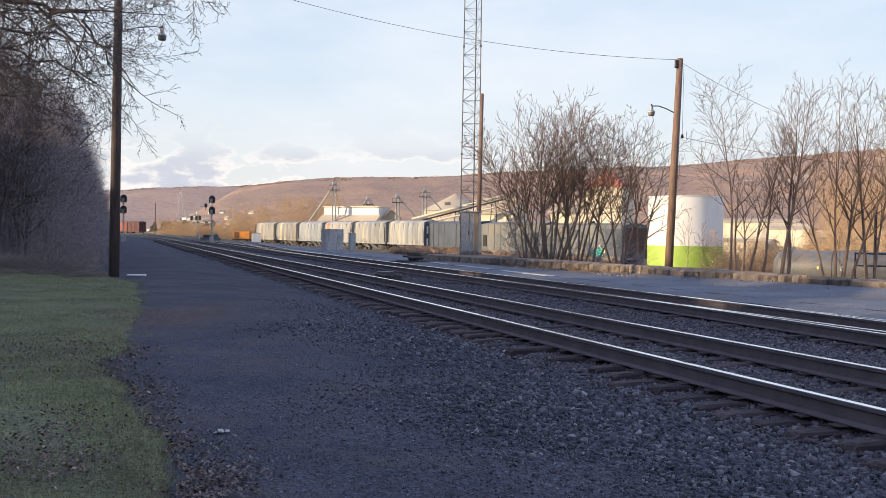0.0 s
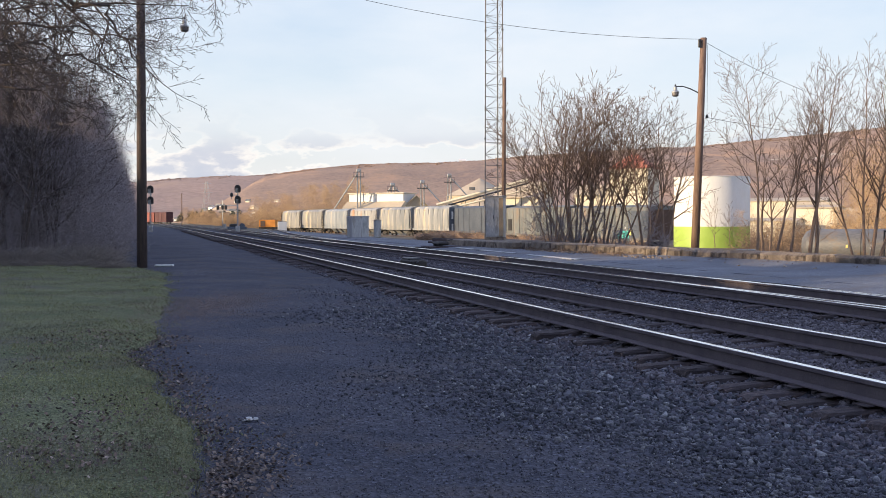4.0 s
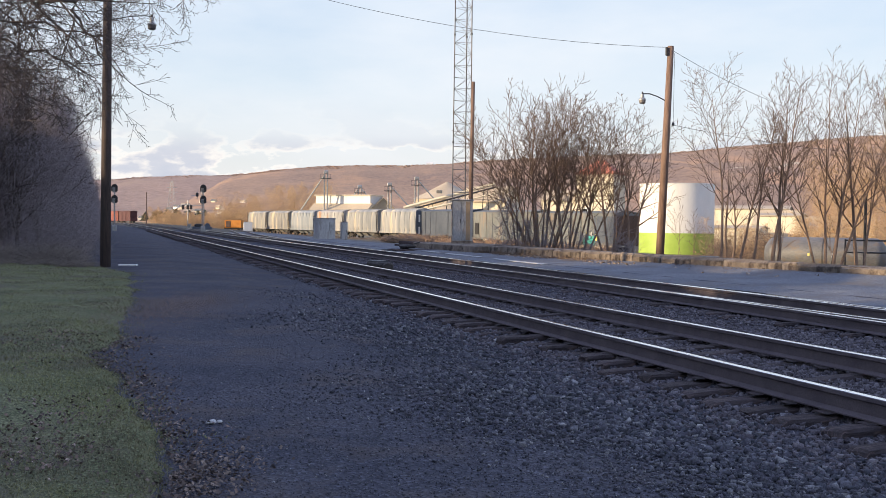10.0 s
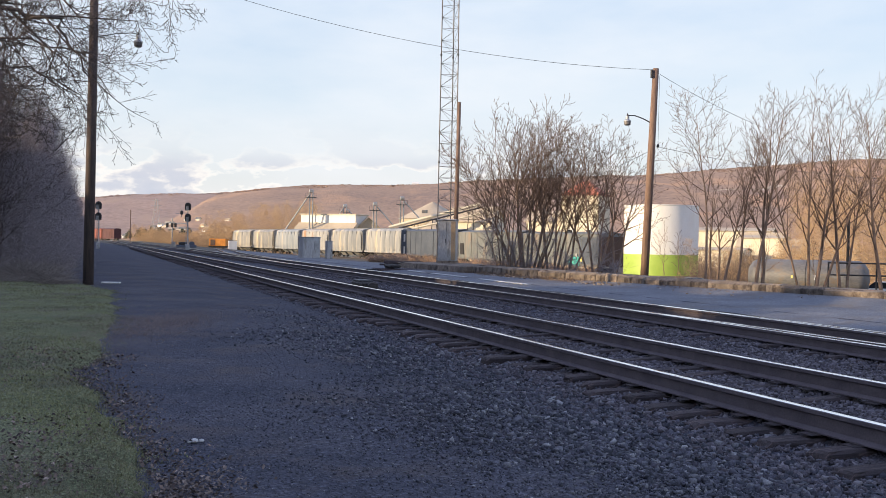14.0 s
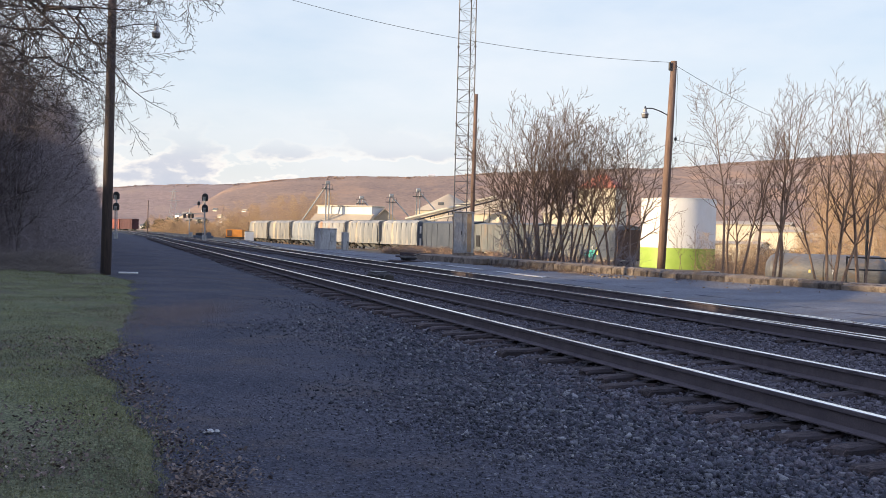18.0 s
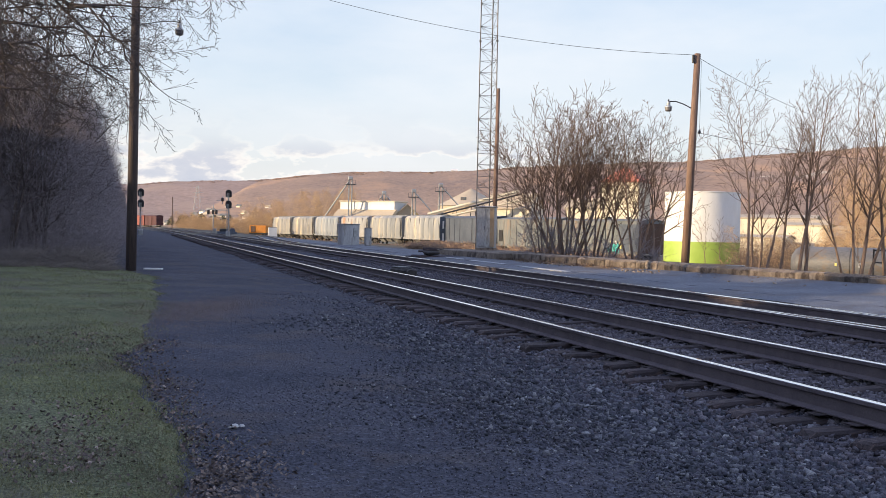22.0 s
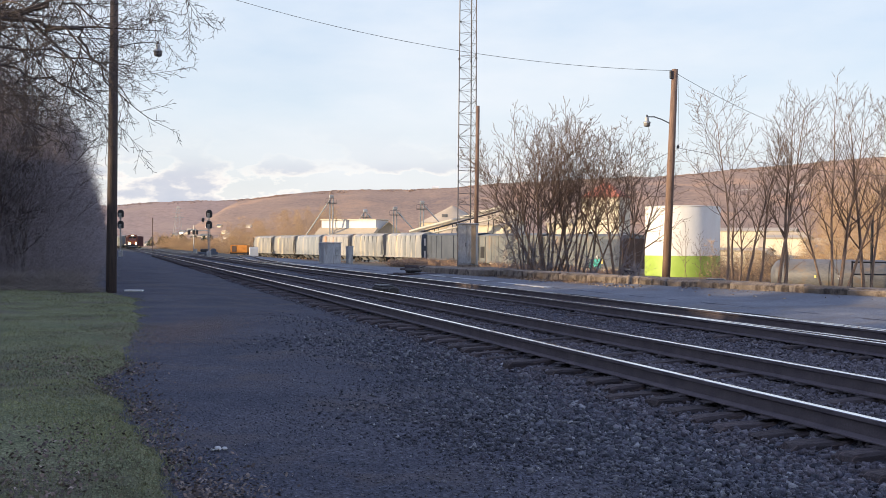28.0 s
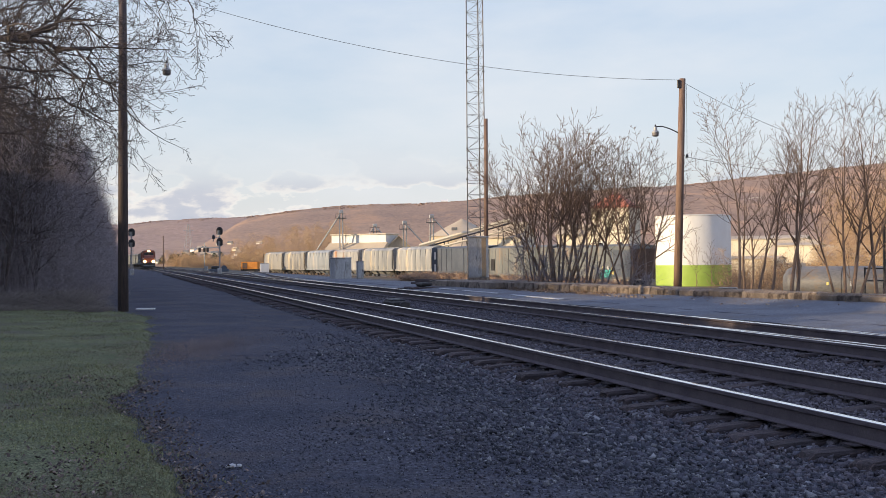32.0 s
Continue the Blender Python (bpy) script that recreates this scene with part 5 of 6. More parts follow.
def boxcar(where, length, paint, label, top=4.3, door=None, posts=9, group="boxcars"):
    car = thing("boxcar", where, label, "freight car", group)
    w = 1.5
    part("body", Shape().prism([(-w, 1.0), (w, 1.0), (w, top - 0.25), (0, top), (-w, top - 0.25)], "y", -length / 2 + 0.3, length / 2 - 0.3), paint, car)
    for sx in (-1, 1):
        for k in range(posts + 1):
            y = -length / 2 + 0.4 + k * (length - 0.8) / posts
            part("side_post", Shape().box((sx * (w + 0.03), y, (top + 0.75) / 2), (0.07, 0.12, top - 1.35), bevel=0.015), paint, car)
        part("door", Shape().box((sx * (w + 0.05), 0, (top + 0.7) / 2), (0.09, 2.6, top - 1.3), bevel=0.02), door or paint, car)
        part("side_sill", Shape().box((sx * w, 0, 0.98), (0.12, length - 0.6, 0.28), bevel=0.02), paint, car)
    for e in (-1, 1):
        for k in range(7):
            z = 1.3 + k * (top - 1.9) / 6
            part("end_rib", Shape().box((0, e * (length / 2 - 0.28), z), (2 * w - 0.2, 0.14, 0.20), bevel=0.06), paint, car)
        part("coupler", Shape().box((0, e * (length / 2 + 0.15), 0.85), (0.3, 0.7, 0.3), bevel=0.05), DARK, car)
        bogie(car, e * (length / 2 - 2.2))
    part("roof_edge", Shape().prism([(-w - 0.04, top - 0.28), (0, top - 0.02), (w + 0.04, top - 0.28), (w + 0.04, top - 0.2), (0, top + 0.06), (-w - 0.04, top - 0.2)], "y", -length / 2 + 0.2, length / 2 - 0.2), paint, car)
    return car


YARD_DIR = Vector((-0.452, 0.892))
YARD_TURN = math.degrees(math.atan2(0.452, 0.892))


def on_yard(s):
    p = Vector((-1.1, 152.0)) + YARD_DIR * s
    return pose(p.x, p.y, -1.15 + 0.012 * min(s, 0.0), 0, 0, YARD_TURN)


def build_yard_line():
    track = thing("yard_track", pose(0, 0, 0), "rusty siding under the parked freight cars", "railway track", "tracks", "structure")
    side = Vector((YARD_DIR.y, -YARD_DIR.x)) * 0.7525
    for k in (-1, 1):
        line = []
        for s in (-50, 0, 110):
            p = Vector((-1.1, 152.0)) + YARD_DIR * s + side * k
            line.append((p.x, p.y, -1.21 + 0.012 * min(s, 0)))
        part("rail", Shape().tube(line, 0.06, 6), RUST, track)
    first = covered_hopper(on_yard(7.4))
    copy_thing(first, on_yard(7.4 + 14.75))
    covered_hopper(on_yard(7.4 + 14.75 * 2), label="grey covered hopper car with broad rust stains", paint=HOPPER_RUST)
    covered_hopper(on_yard(7.4 + 14.75 * 3), label="blue-grey covered hopper car with pale-streaked sides", paint=HOPPER_BLUE)
    cream = covered_hopper(on_yard(7.4 + 14.75 * 4), label="cream-streaked covered hopper car", paint=HOPPER_CREAM)
    copy_thing(cream, on_yard(7.4 + 14.75 * 5))
    boxcar(on_yard(-8.2), 15.9, BLUE_CAR, "blue-grey boxcar with white end markings in the yard", top=4.65, group="")
    boxcar(on_yard(-24.4), 15.9, GREY_CAR, "pale grey weathered boxcar behind the bare trees", top=4.65, door=GREY_CAR, group="")
    part("hatch", Shape().box((-1.56, 6.6, 2.25), (0.06, 0.95, 1.5), bevel=0.02), BLACK, bpy.data.objects["boxcar.001"], "dark open hatch")
    last = boxcar(on_yard(-40.4), 15.9, GREY_CAR, "grey boxcar with spray-painted shapes and a brown end", top=4.65, group="")
    for ob in last.children:
        if ob.name.startswith("end_rib") and ob.data.vertices[0].co.y < 0:
            ob.data.materials[0] = BROWN_CAR
    part("end_wall", Shape().box((0, -7.72, 2.55), (2.96, 0.1, 3.2)), BROWN_CAR, last, "brown corrugated end wall")
    part("end_panel", Shape().box((-1.53, -5.6, 2.55), (0.05, 3.6, 3.0)), BLUE_CAR, last, "dark panel at the end of the side")
    for k, (y, z, w, h, m) in enumerate((y - 2.0, z - 0.35, w, h, m) for y, z, w, h, m in ((-1.0, 1.75, 0.9, 1.1, TEAL), (-0.5, 2.2, 0.5, 0.9, YELLOW), (-1.7, 1.7, 0.6, 1.2, TEAL), (-2.2, 2.1, 0.45, 0.8, YELLOW), (-0.1, 1.6, 0.5, 0.8, TEAL), (-1.4, 2.45, 0.35, 0.4, PALE))):
        part("paint_mark", Shape().prism([(y - w / 2, z - h / 2), (y + w * 0.3, z - h * 0.4), (y + w / 2, z + h * 0.1), (y + w * 0.1, z + h / 2), (y - w * 0.4, z + h * 0.35)], "x", -1.600 - k * 0.004, -1.585), m, last, "bright sprayed shape")
    p = Vector((-1.1, 152.0)) + YARD_DIR * -0.6
    marks = thing("stop_sign_board", pose(p.x - 1.6, p.y - 1.2, -1.0, 0, 0, YARD_TURN), "dark upright board with two white bars", "marker board")
    part("board", Shape().box((0, 0, 2.0), (0.85, 0.06, 4.6), bevel=0.02), BLUE_CAR, marks)
    for z in (1.35, 3.15):
        part("white_bar", Shape().box((0.1, -0.05, z), (0.26, 0.03, 1.1)), WHITE, marks)


build_yard_line()


# ---- storage tank and buildings ----
def build_tank():
    tank = thing("storage_tank", pose(35.6, 150.0, -3.2), "large white upright storage tank with a lime green base band", "storage tank")
    part("base_band", Shape().lathe([(5.42, 0.0), (5.42, 3.62)], 180), GREEN, tank, "lime green painted base band", smooth=False)
    part("shell", Shape().lathe([(5.40, 3.62), (5.40, 10.66), (5.47, 10.68), (5.47, 10.78), (5.38, 10.8), (0.3, 10.95)], 180), WHITE, tank)
    for z in (5.5, 7.4, 9.3):
        part("seam", Shape().lathe([(5.405, z - 0.015), (5.415, z), (5.405, z + 0.015)], 64), WHITE, tank)


def house(name, where, w, d, h, roof_h, wall_m, roof_m, label, windows=(), category="building", group="", overhang=0.3, door=None):
    """A gabled building, its ridge along x; windows are (x, z, w, h) on the front."""
    b = thing(name, where, label, category, group)
    part("wall", Shape().prism([(-d / 2, 0), (d / 2, 0), (d / 2, h), (0, h + roof_h - 0.05), (-d / 2, h)], "x", -w / 2, w / 2), wall_m, b)
    for s in (-1, 1):
        slope = Shape().prism([(s * (d / 2 + overhang), h - overhang * roof_h / (d / 2)), (0, h + roof_h), (0, h + roof_h + 0.18), (s * (d / 2 + overhang), h - overhang * roof_h / (d / 2) + 0.18)], "x", -w / 2 - overhang, w / 2 + overhang)
        part("roof", slope, roof_m, b)
    for x, z, ww, wh in windows:
        win = part("window", Shape().box((x, -d / 2 - 0.02, z), (ww, 0.10, wh), bevel=0.02), WHITE, b)
        part("pane", Shape().box((x, -d / 2 - 0.075, z), (ww * 0.8, 0.03, wh * 0.82)), GLASS, win)
    return b


def build_buildings():
    mill = house("mill_building", pose(27.9, 172, -3, 0, 0, -28), 6.6, 6.0, 12.9, 0.2, CREAM, ROOF_RED, "tall cream mill building with a red pyramid roof", [(-1.6, 6.6, 0.9, 1.3), (1.6, 6.6, 0.9, 1.3)])
    s = Shape().add([(-3.6, -3.3, 12.9), (3.6, -3.3, 12.9), (3.6, 3.3, 12.9), (-3.6, 3.3, 12.9), (-0.6, 0, 15.4), (0.6, 0, 15.4)], [(0, 1, 5, 4), (1, 2, 5), (2, 3, 4, 5), (3, 0, 4), (3, 2, 1, 0)])
    part("hip_roof", s, ROOF_RED, mill, "red hipped roof")
    house("mill_wing", pose(22.5, 176, -3, 0, 0, -28), 6.5, 6.0, 8.6, 1.6, CREAM, ROOF_TAN, "lower cream wing beside the mill", [(-1.5, 6.0, 0.9, 1.2)])
    for x, y, w, label in ((-17.4, 221, 11.0, "long cream works shed with a raised white monitor"), (-23.2, 223.4, 4.0, "short cream works shed beside the long one")):
        shed = thing("stone_works_shed", pose(x, y, -2.5, 0, 0, -24), label, "building", "works sheds")
        part("wall", Shape().prism([(-5.4, 0), (5.4, 0), (5.4, 6.0), (2.9, 7.8), (-2.9, 7.8), (-5.4, 6.1)], "x", -w / 2, w / 2), CREAM, shed)
        part("roof", Shape().prism([(-5.7, 5.95), (-2.7, 7.85), (-2.7, 8.0), (-5.7, 6.12)], "x", -w / 2 - 0.2, w / 2 + 0.2), ROOF_TAN, shed)
        part("monitor", Shape().prism([(-2.8, 7.8), (2.8, 7.8), (2.8, 9.6), (-2.8, 9.6)], "x", -w / 2 + 0.3, w / 2 - 0.3), WHITE, shed)
        part("monitor_roof", Shape().box((0, 0, 9.72), (w, 6.2, 0.22), bevel=0.04), CREAM, shed)
    house("stone_works_annex", pose(-11.6, 221, -2.5, 0, 0, 98), 8.0, 9.5, 4.8, 4.3, ROOF_TAN, ROOF_TAN, "tan gabled annex of the works", [])
    for x, y, h, label in ((-23.4, 218, 14.4, "tall slim bucket elevator leg"), (-16.6, 224, 11.6, "short bucket elevator leg over the shed"), (-9.6, 214, 11.8, "bucket elevator leg with a head platform"), (-3.9, 212, 13.0, "bucket elevator leg with a wide head platform")):
        leg = thing("bucket_elevator", pose(x, y, -2.5), label, "elevator leg", "bucket elevators")
        for dx in (-0.32, 0.32):
            part("casing", Shape().box((dx, 0, h / 2), (0.26, 0.35, h), bevel=0.03), GALV, leg)
        part("head", Shape().box((0, 0, h + 0.2), (0.95, 0.6, 0.7), bevel=0.12), GALV, leg)
        part("platform", Shape().box((0, 0, h - 1.2), (2.3, 1.6, 0.12)), STEEL, leg)
        rail = Shape()
        for dx in (-1.1, -0.4, 0.4, 1.1):
            rail.tube([(dx, -0.78, h - 1.2), (dx, -0.78, h - 0.3)], 0.03, 4)
        rail.tube([(-1.1, -0.78, h - 0.3), (1.1, -0.78, h - 0.3)], 0.03, 4)
        part("railing", rail, STEEL, leg)
        spout = Shape().tube([(-0.3 if x < -20 else 0.5, -0.2, h - 0.5), (-5.4 if x < -20 else 4.2, -0.2, h - 8.2 if x < -20 else h - 4.6)], 0.14, 8)
        part("spout", spout, GALV, leg)
        if -20 < x < -12:
            part("spout", Shape().tube([(-0.5, -0.2, h - 0.5), (-2.6, -0.2, h - 4.0)], 0.12, 8), GALV, leg)
    # conveyor gallery and the cone-roofed bins
    gallery = thing("conveyor_gallery", pose(0, 0, 0), "sloping yellow-cream conveyor gallery on steel trestles", "conveyor")
    a, b = Vector((-6.4, 208, 4.5)), Vector((12.0, 206, 9.5))
    part("gallery", Shape().tube([tuple(a), tuple(b)], 0.38, 6), CREAM, gallery)
    part("walkway", Shape().tube([tuple(a + Vector((0, -1.2, -0.7))), tuple(b + Vector((0, -1.2, -0.7)))], 0.16, 4), STEEL, gallery)
    part("lower_belt", Shape().tube([(-4.5, 205, 3.6), (12.5, 203, 7.6)], 0.22, 6), CREAM, gallery)
    for t in (0.1, 0.3, 0.5, 0.7, 0.9):
        p = a.lerp(b, t)
        trestle = Shape()
        for dx in (-0.7, 0.7):
            trestle.tube([(p.x + dx * 1.6, p.y, -2.6), (p.x + dx * 0.5, p.y, p.z - 0.6)], 0.09, 5)
        trestle.tube([(p.x - 1.0, p.y, (p.z - 2.6) * 0.3), (p.x + 0.8, p.y, (p.z - 2.6) * 0.8)], 0.06, 4)
        part("trestle", trestle, STEEL, gallery)
    part("belt_house", Shape().box((0.8, 206.2, 7.8), (1.2, 1.0, 0.6), bevel=0.05), GREY_CAR, gallery)
    for x, y, r, h, top in ((2.6, 226, 7.4, 9.3, 3.7), (2.8, 214, 4.6, 5.6, 3.2)):
        bin_ = thing("storage_bin", pose(x, y, -2.6), "round bin with a pale cone roof", "storage bin", "storage bins")
        part("wall", Shape().lathe([(r, 0), (r, h)], 32), ROOF_TAN, bin_)
        part("cone_roof", Shape().lathe([(r + 0.3, h), (0.5, h + top), (0.3, h + top + 0.2)], 32), ROOF_TAN, bin_)
    house("works_building", pose(11.5, 214, -2.5, 0, 0, -25), 10, 8, 8.6, 3.0, CREAM, ROOF_TAN, "cream works building with a pale roof", [])
    # low town buildings behind the terrace trees
    house("town_building", pose(58.5, 200, -4, 0, 0, -30), 12, 8, 5.0, 0.5, CREAM, ROOF_TAN, "long low cream building with dark windows", [(-4.6, 2.2, 0.8, 0.9), (-3.2, 2.2, 0.8, 0.9), (0.4, 2.2, 0.8, 0.9)], group="town buildings")
    house("town_building", pose(70.5, 206, -4, 0, 0, -30), 8, 8, 7.6, 0.5, CREAM, ROOF_TAN, "tall cream flat-roofed building with dark windows", [], group="town buildings")
    house("town_building", pose(76, 225, -4, 0, 0, -30), 9, 9, 6.0, 3.0, CREAM, ROOF_TAN, "cream gabled house among bare trees", [(-2.4, 3.4, 1, 1.3), (0, 3.4, 1, 1.3), (2.4, 3.4, 1, 1.3)], group="town buildings")
    house("town_building", pose(74, 248, -4, 0, 0, -24), 24, 10, 9.6, 0.8, CREAM, ROOF_TAN, "long cream building with a shallow roof", [], group="town buildings")
    house("town_building", pose(92, 230, -4, 0, 0, -28), 14, 9, 5.2, 2.6, CREAM, ROOF_TAN, "cream gabled house beyond the fence", [(-4, 3, 1, 1.3), (0, 3, 1, 1.3), (4, 3, 1, 1.3)], group="town buildings")
    # houses scattered along the foot of the far slope
    rng = random.Random(4)
    for k in range(30):
        y = rng.uniform(700, 850)
        x = -y * rng.choice((0.296, 0.290, 0.262, 0.256, 0.250, 0.244, 0.232, 0.214, 0.205, 0.190, 0.27)) + rng.uniform(-4, 4)
        house("distant_house", pose(x, y, slope_height(x, y) - 0.6, 0, 0, rng.uniform(-50, 10)), rng.uniform(2.6, 5.4), rng.uniform(2.6, 3.6), rng.uniform(1.5, 2.6), 1.2, rng.choice((HOUSE_PALE, WHITE, WHITE, CREAM)), rng.choice((GREY_CAR, ROOF_TAN, HOUSE_PALE)), "small pale house at the foot of the hill", [], category="house", group="distant houses")
    for x, z in ((-168, 66), (-150, 67.5), (-134, 69), (-8, 78), (52, 80)):
        house("hilltop_building", pose(x * 0.985, 1375, z - 1), 9, 6, 4.0, 2.0, WHITE, WHITE, "tiny white building on the ridge", [], category="house", group="hilltop buildings")


build_tank()
build_buildings()


def build_lying_tank():
    t = thing("lying_tank", pose(28.8, 75.0, -2.0, 0, 0, -30), "dark grey horizontal steel tank on saddles", "storage tank")
    prof = [(-4.3, 0.05), (-4.2, 0.7), (-3.95, 1.1), (-3.6, 1.3), (3.6, 1.3), (3.95, 1.1), (4.2, 0.7), (4.3, 0.05)]
    part("shell", Shape().tube([(x, 0, 1.45) for x, r in prof], [r for x, r in prof], 28), TANK_GREY, t, smooth=True)
    for x in (-2.6, 2.6):
        part("saddle", Shape().box((x, 0, 0.15), (0.5, 2.2, 1.1), bevel=0.03), CONCRETE, t)
    part("plate", Shape().box((-0.9, -1.30, 1.5), (0.15, 0.05, 0.22)), YELLOW, t, "small yellow plate")
    part("plate", Shape().box((0.8, -1.30, 1.5), (0.28, 0.05, 0.34)), PALE, t, "small white plate")
    part("belt", Shape().tube([(0.0, 0, 1.45), (0.06, 0, 1.45)], 1.32, 28), STEEL, t)


def build_fence():
    f = thing("pipe_fence", pose(0, 0, 0), "dark steel pipe fence along the terrace", "fence")
    pts = [(15.7, 38.8), (17.3, 38.2), (19.1, 37.5), (20.9, 36.8)]
    for k, (x, y) in enumerate(pts):
        part("post", Shape().tube([(x, y, -1.6), (x, y, 1.06)], 0.035, 8), STEEL, f)
        if k:
            px, py = pts[k - 1]
            for z in (1.02, 0.56):
                part("rail", Shape().tube([(px, py, z), (x, y, z)], 0.03, 8), STEEL, f)
    tall = thing("steel_post", pose(16.6, 39.2, 0.0), "thick dark steel post by the fence", "post")
    part("shaft", Shape().tube([(0, 0, -1.6), (0.02, 0, 2.75)], 0.055, 10), STEEL, tall)
    part("cap", Shape().lathe([(0.07, 2.72), (0.07, 2.78), (0.03, 2.82)], 10, (0.02, 0, 0)), STEEL, tall)


def parked_car(where, paint, label):
    car = thing("parked_car", where, label, "car", "parked cars")
    part("body", Shape().prism([(-2.1, 0.35), (2.1, 0.35), (2.15, 0.75), (1.9, 0.92), (0.95, 0.98), (-1.75, 0.98), (-2.15, 0.8)], "y", -0.86, 0.86), paint, car)
    part("cabin", Shape().prism([(1.0, 0.97), (0.35, 1.42), (-1.1, 1.45), (-1.7, 0.97)], "y", -0.74, 0.74), GLASS, car)
    part("roof", Shape().box((-0.38, 0, 1.45), (1.5, 1.42, 0.05), bevel=0.02), paint, car)
    for x in (-1.3, 1.3):
        for y in (-0.78, 0.78):
            wheel = part("wheel", Shape().tube([(x, y - 0.1, 0.32), (x, y + 0.1, 0.32)], 0.32, 16), BLACK, car)
            part("rim", Shape().tube([(x, y - 0.112, 0.32), (x, y + 0.112, 0.32)], 0.18, 12), GALV, wheel)
    return car


def build_cars():
    for x, y, turn, paint, label in ((23.4, 85, -20, CAR_BLUE, "dark blue car parked below the terrace"), (35.6, 76, -35, WHITE, "white car parked below the terrace")):
        parked_car(pose(x, y, float(ground_height(x, y)), 0, 0, turn), paint, label)


build_lying_tank()
build_fence()
build_cars()


# ---- signals ----
def signal(where, heads, label, height=5.6, group="railway signals"):
    sig = thing("railway_signal", where, label, "railway signal", group)
    part("mast", Shape().tube([(0, 0, 0), (0, 0, height)], 0.08, 10), GALV, sig)
    part("base", Shape().box((0, 0, 0.35), (0.55, 0.55, 0.8), bevel=0.05), GALV, sig)
    for z in heads:
        arch = [(0.40 * math.cos(radians(k * 15)), z + 0.12 + 0.42 * math.sin(radians(k * 15))) for k in range(13)] + [(-0.38, z - 0.38), (-0.24, z - 0.46), (0.24, z - 0.46), (0.38, z - 0.38)]
        head = part("target", Shape().prism(arch, "y", -0.29, -0.26), BLACK, sig, "arched black signal target")
        part("housing", Shape().box((0, -0.1, z), (0.42, 0.36, 0.62), bevel=0.06), BLACK, head)
        for dz in (0.2, -0.2):
            hood = Shape().tube([(0, -0.28, z + dz), (0, -0.62, z + dz - 0.02)], [0.12, 0.13], 10, cap=False)
            part("hood", hood, BLACK, head)
        part("bracket", Shape().box((0, 0, z), (0.2, 0.3, 0.12)), STEEL, head)
        part("lens_plate", Shape().box((-0.08, -0.31, z - 0.18), (0.34, 0.03, 0.60), bevel=0.01), GALV, head)
    lad = Shape()
    for x in (-0.18, 0.18):
        lad.tube([(x, 0.38, 0.2), (x, 0.38, height - 0.3)], 0.02, 4)
    for z in np.arange(0.4, height - 0.4, 0.32):
        lad.tube([(-0.18, 0.38, z), (0.18, 0.38, z)], 0.014, 4)
    part("ladder", lad, GALV, sig)
    return sig


def build_signals():
    signal(pose(-40.8, 130, 0.0, 0, 0, 17), (5.45, 4.05), "silver mast signal with two black heads", 5.9)
    s = signal(pose(-29.55, 130, 0.0, 0, 0, 17), (5.5, 4.1), "silver mast signal with two black heads and a side arm", 6.0)
    arm = part("side_head", Shape().box((-0.75, -0.1, 4.75), (0.34, 0.3, 0.52), bevel=0.08), BLACK, s)
    part("arm", Shape().box((-0.4, 0, 4.7), (0.9, 0.08, 0.08)), GALV, arm)
    part("arm_post", Shape().tube([(-0.75, 0, 4.2), (-0.75, 0, 5.15)], 0.05, 8), GALV, arm)
    part("arm", Shape().box((-1.05, 0, 4.62), (0.9, 0.06, 0.06)), GALV, arm)
    # a signal bridge further on
    g = thing("signal_gantry", pose(-46, 190, 0), "short signal gantry with a cross arm", "railway signal", "railway signals")
    part("mast", Shape().tube([(0, 0, 0), (0, 0, 5.2)], 0.1, 8), GALV, g)
    part("cross_arm", Shape().box((1.0, 0, 4.3), (3.6, 0.15, 0.15)), GALV, g)
    for x in (-0.9, 0.0, 0.6):
        part("head", Shape().box((x, -0.1, 3.9), (0.45, 0.35, 0.8), bevel=0.08), BLACK, g)
    part("case", Shape().box((0.35, 0, 0.4), (0.5, 0.5, 0.9), bevel=0.03), GALV, g)
    eq = thing("track_equipment", pose(-36.5, 160, -0.32, 0, 0, 17), "low dark blue track machine beside the signal", "track equipment")
    part("frame", Shape().box((0, 0, 0.55), (3.0, 1.6, 0.5), bevel=0.08), BLUE_CAR, eq)
    part("cover", Shape().box((-0.5, 0, 1.0), (1.3, 1.3, 0.5), bevel=0.12), BLACK, eq)
    part("drum", Shape().tube([(0.8, -0.7, 0.95), (0.8, 0.7, 0.95)], 0.4, 14), BLUE_CAR, eq)
    p = thing("utility_pole", pose(-73.5, 260, 0), "far thin wooden pole by the line", "utility pole", "poles")
    part("post", Shape().tube([(0, 0, 0), (0, 0, 8.4)], 0.12, 8), POLE_WOOD, p)
    part("cap", Shape().box((0, 0, 8.4), (0.3, 0.3, 0.1)), POLE_WOOD, p)
    py = thing("transmission_pylon", pose(-232, 900, 12), "far lattice transmission pylon on the slope", "pylon")
    for sx in (-1, 1):
        for sy in (-1, 1):
            part("leg", Shape().tube([(sx * 3.2, sy * 3.2, 0), (sx * 0.7, sy * 0.7, 24)], 0.16, 4), GALV, py)
    for z in (14, 18, 22):
        part("cross_arm", Shape().box((0, 0, z), (11 - (z - 14) * 0.4, 0.3, 0.35)), GALV, py)
    for k in range(8):
        z0, z1 = k * 3, k * 3 + 3
        w0, w1 = 3.2 - 2.5 * z0 / 24, 3.2 - 2.5 * z1 / 24
        part("bracing", Shape().tube([(-w0, -w0, z0), (w1, -w1, z1)], 0.1, 4).tube([(w0, -w0, z0), (-w1, -w1, z1)], 0.1, 4), GALV, py)


build_signals()


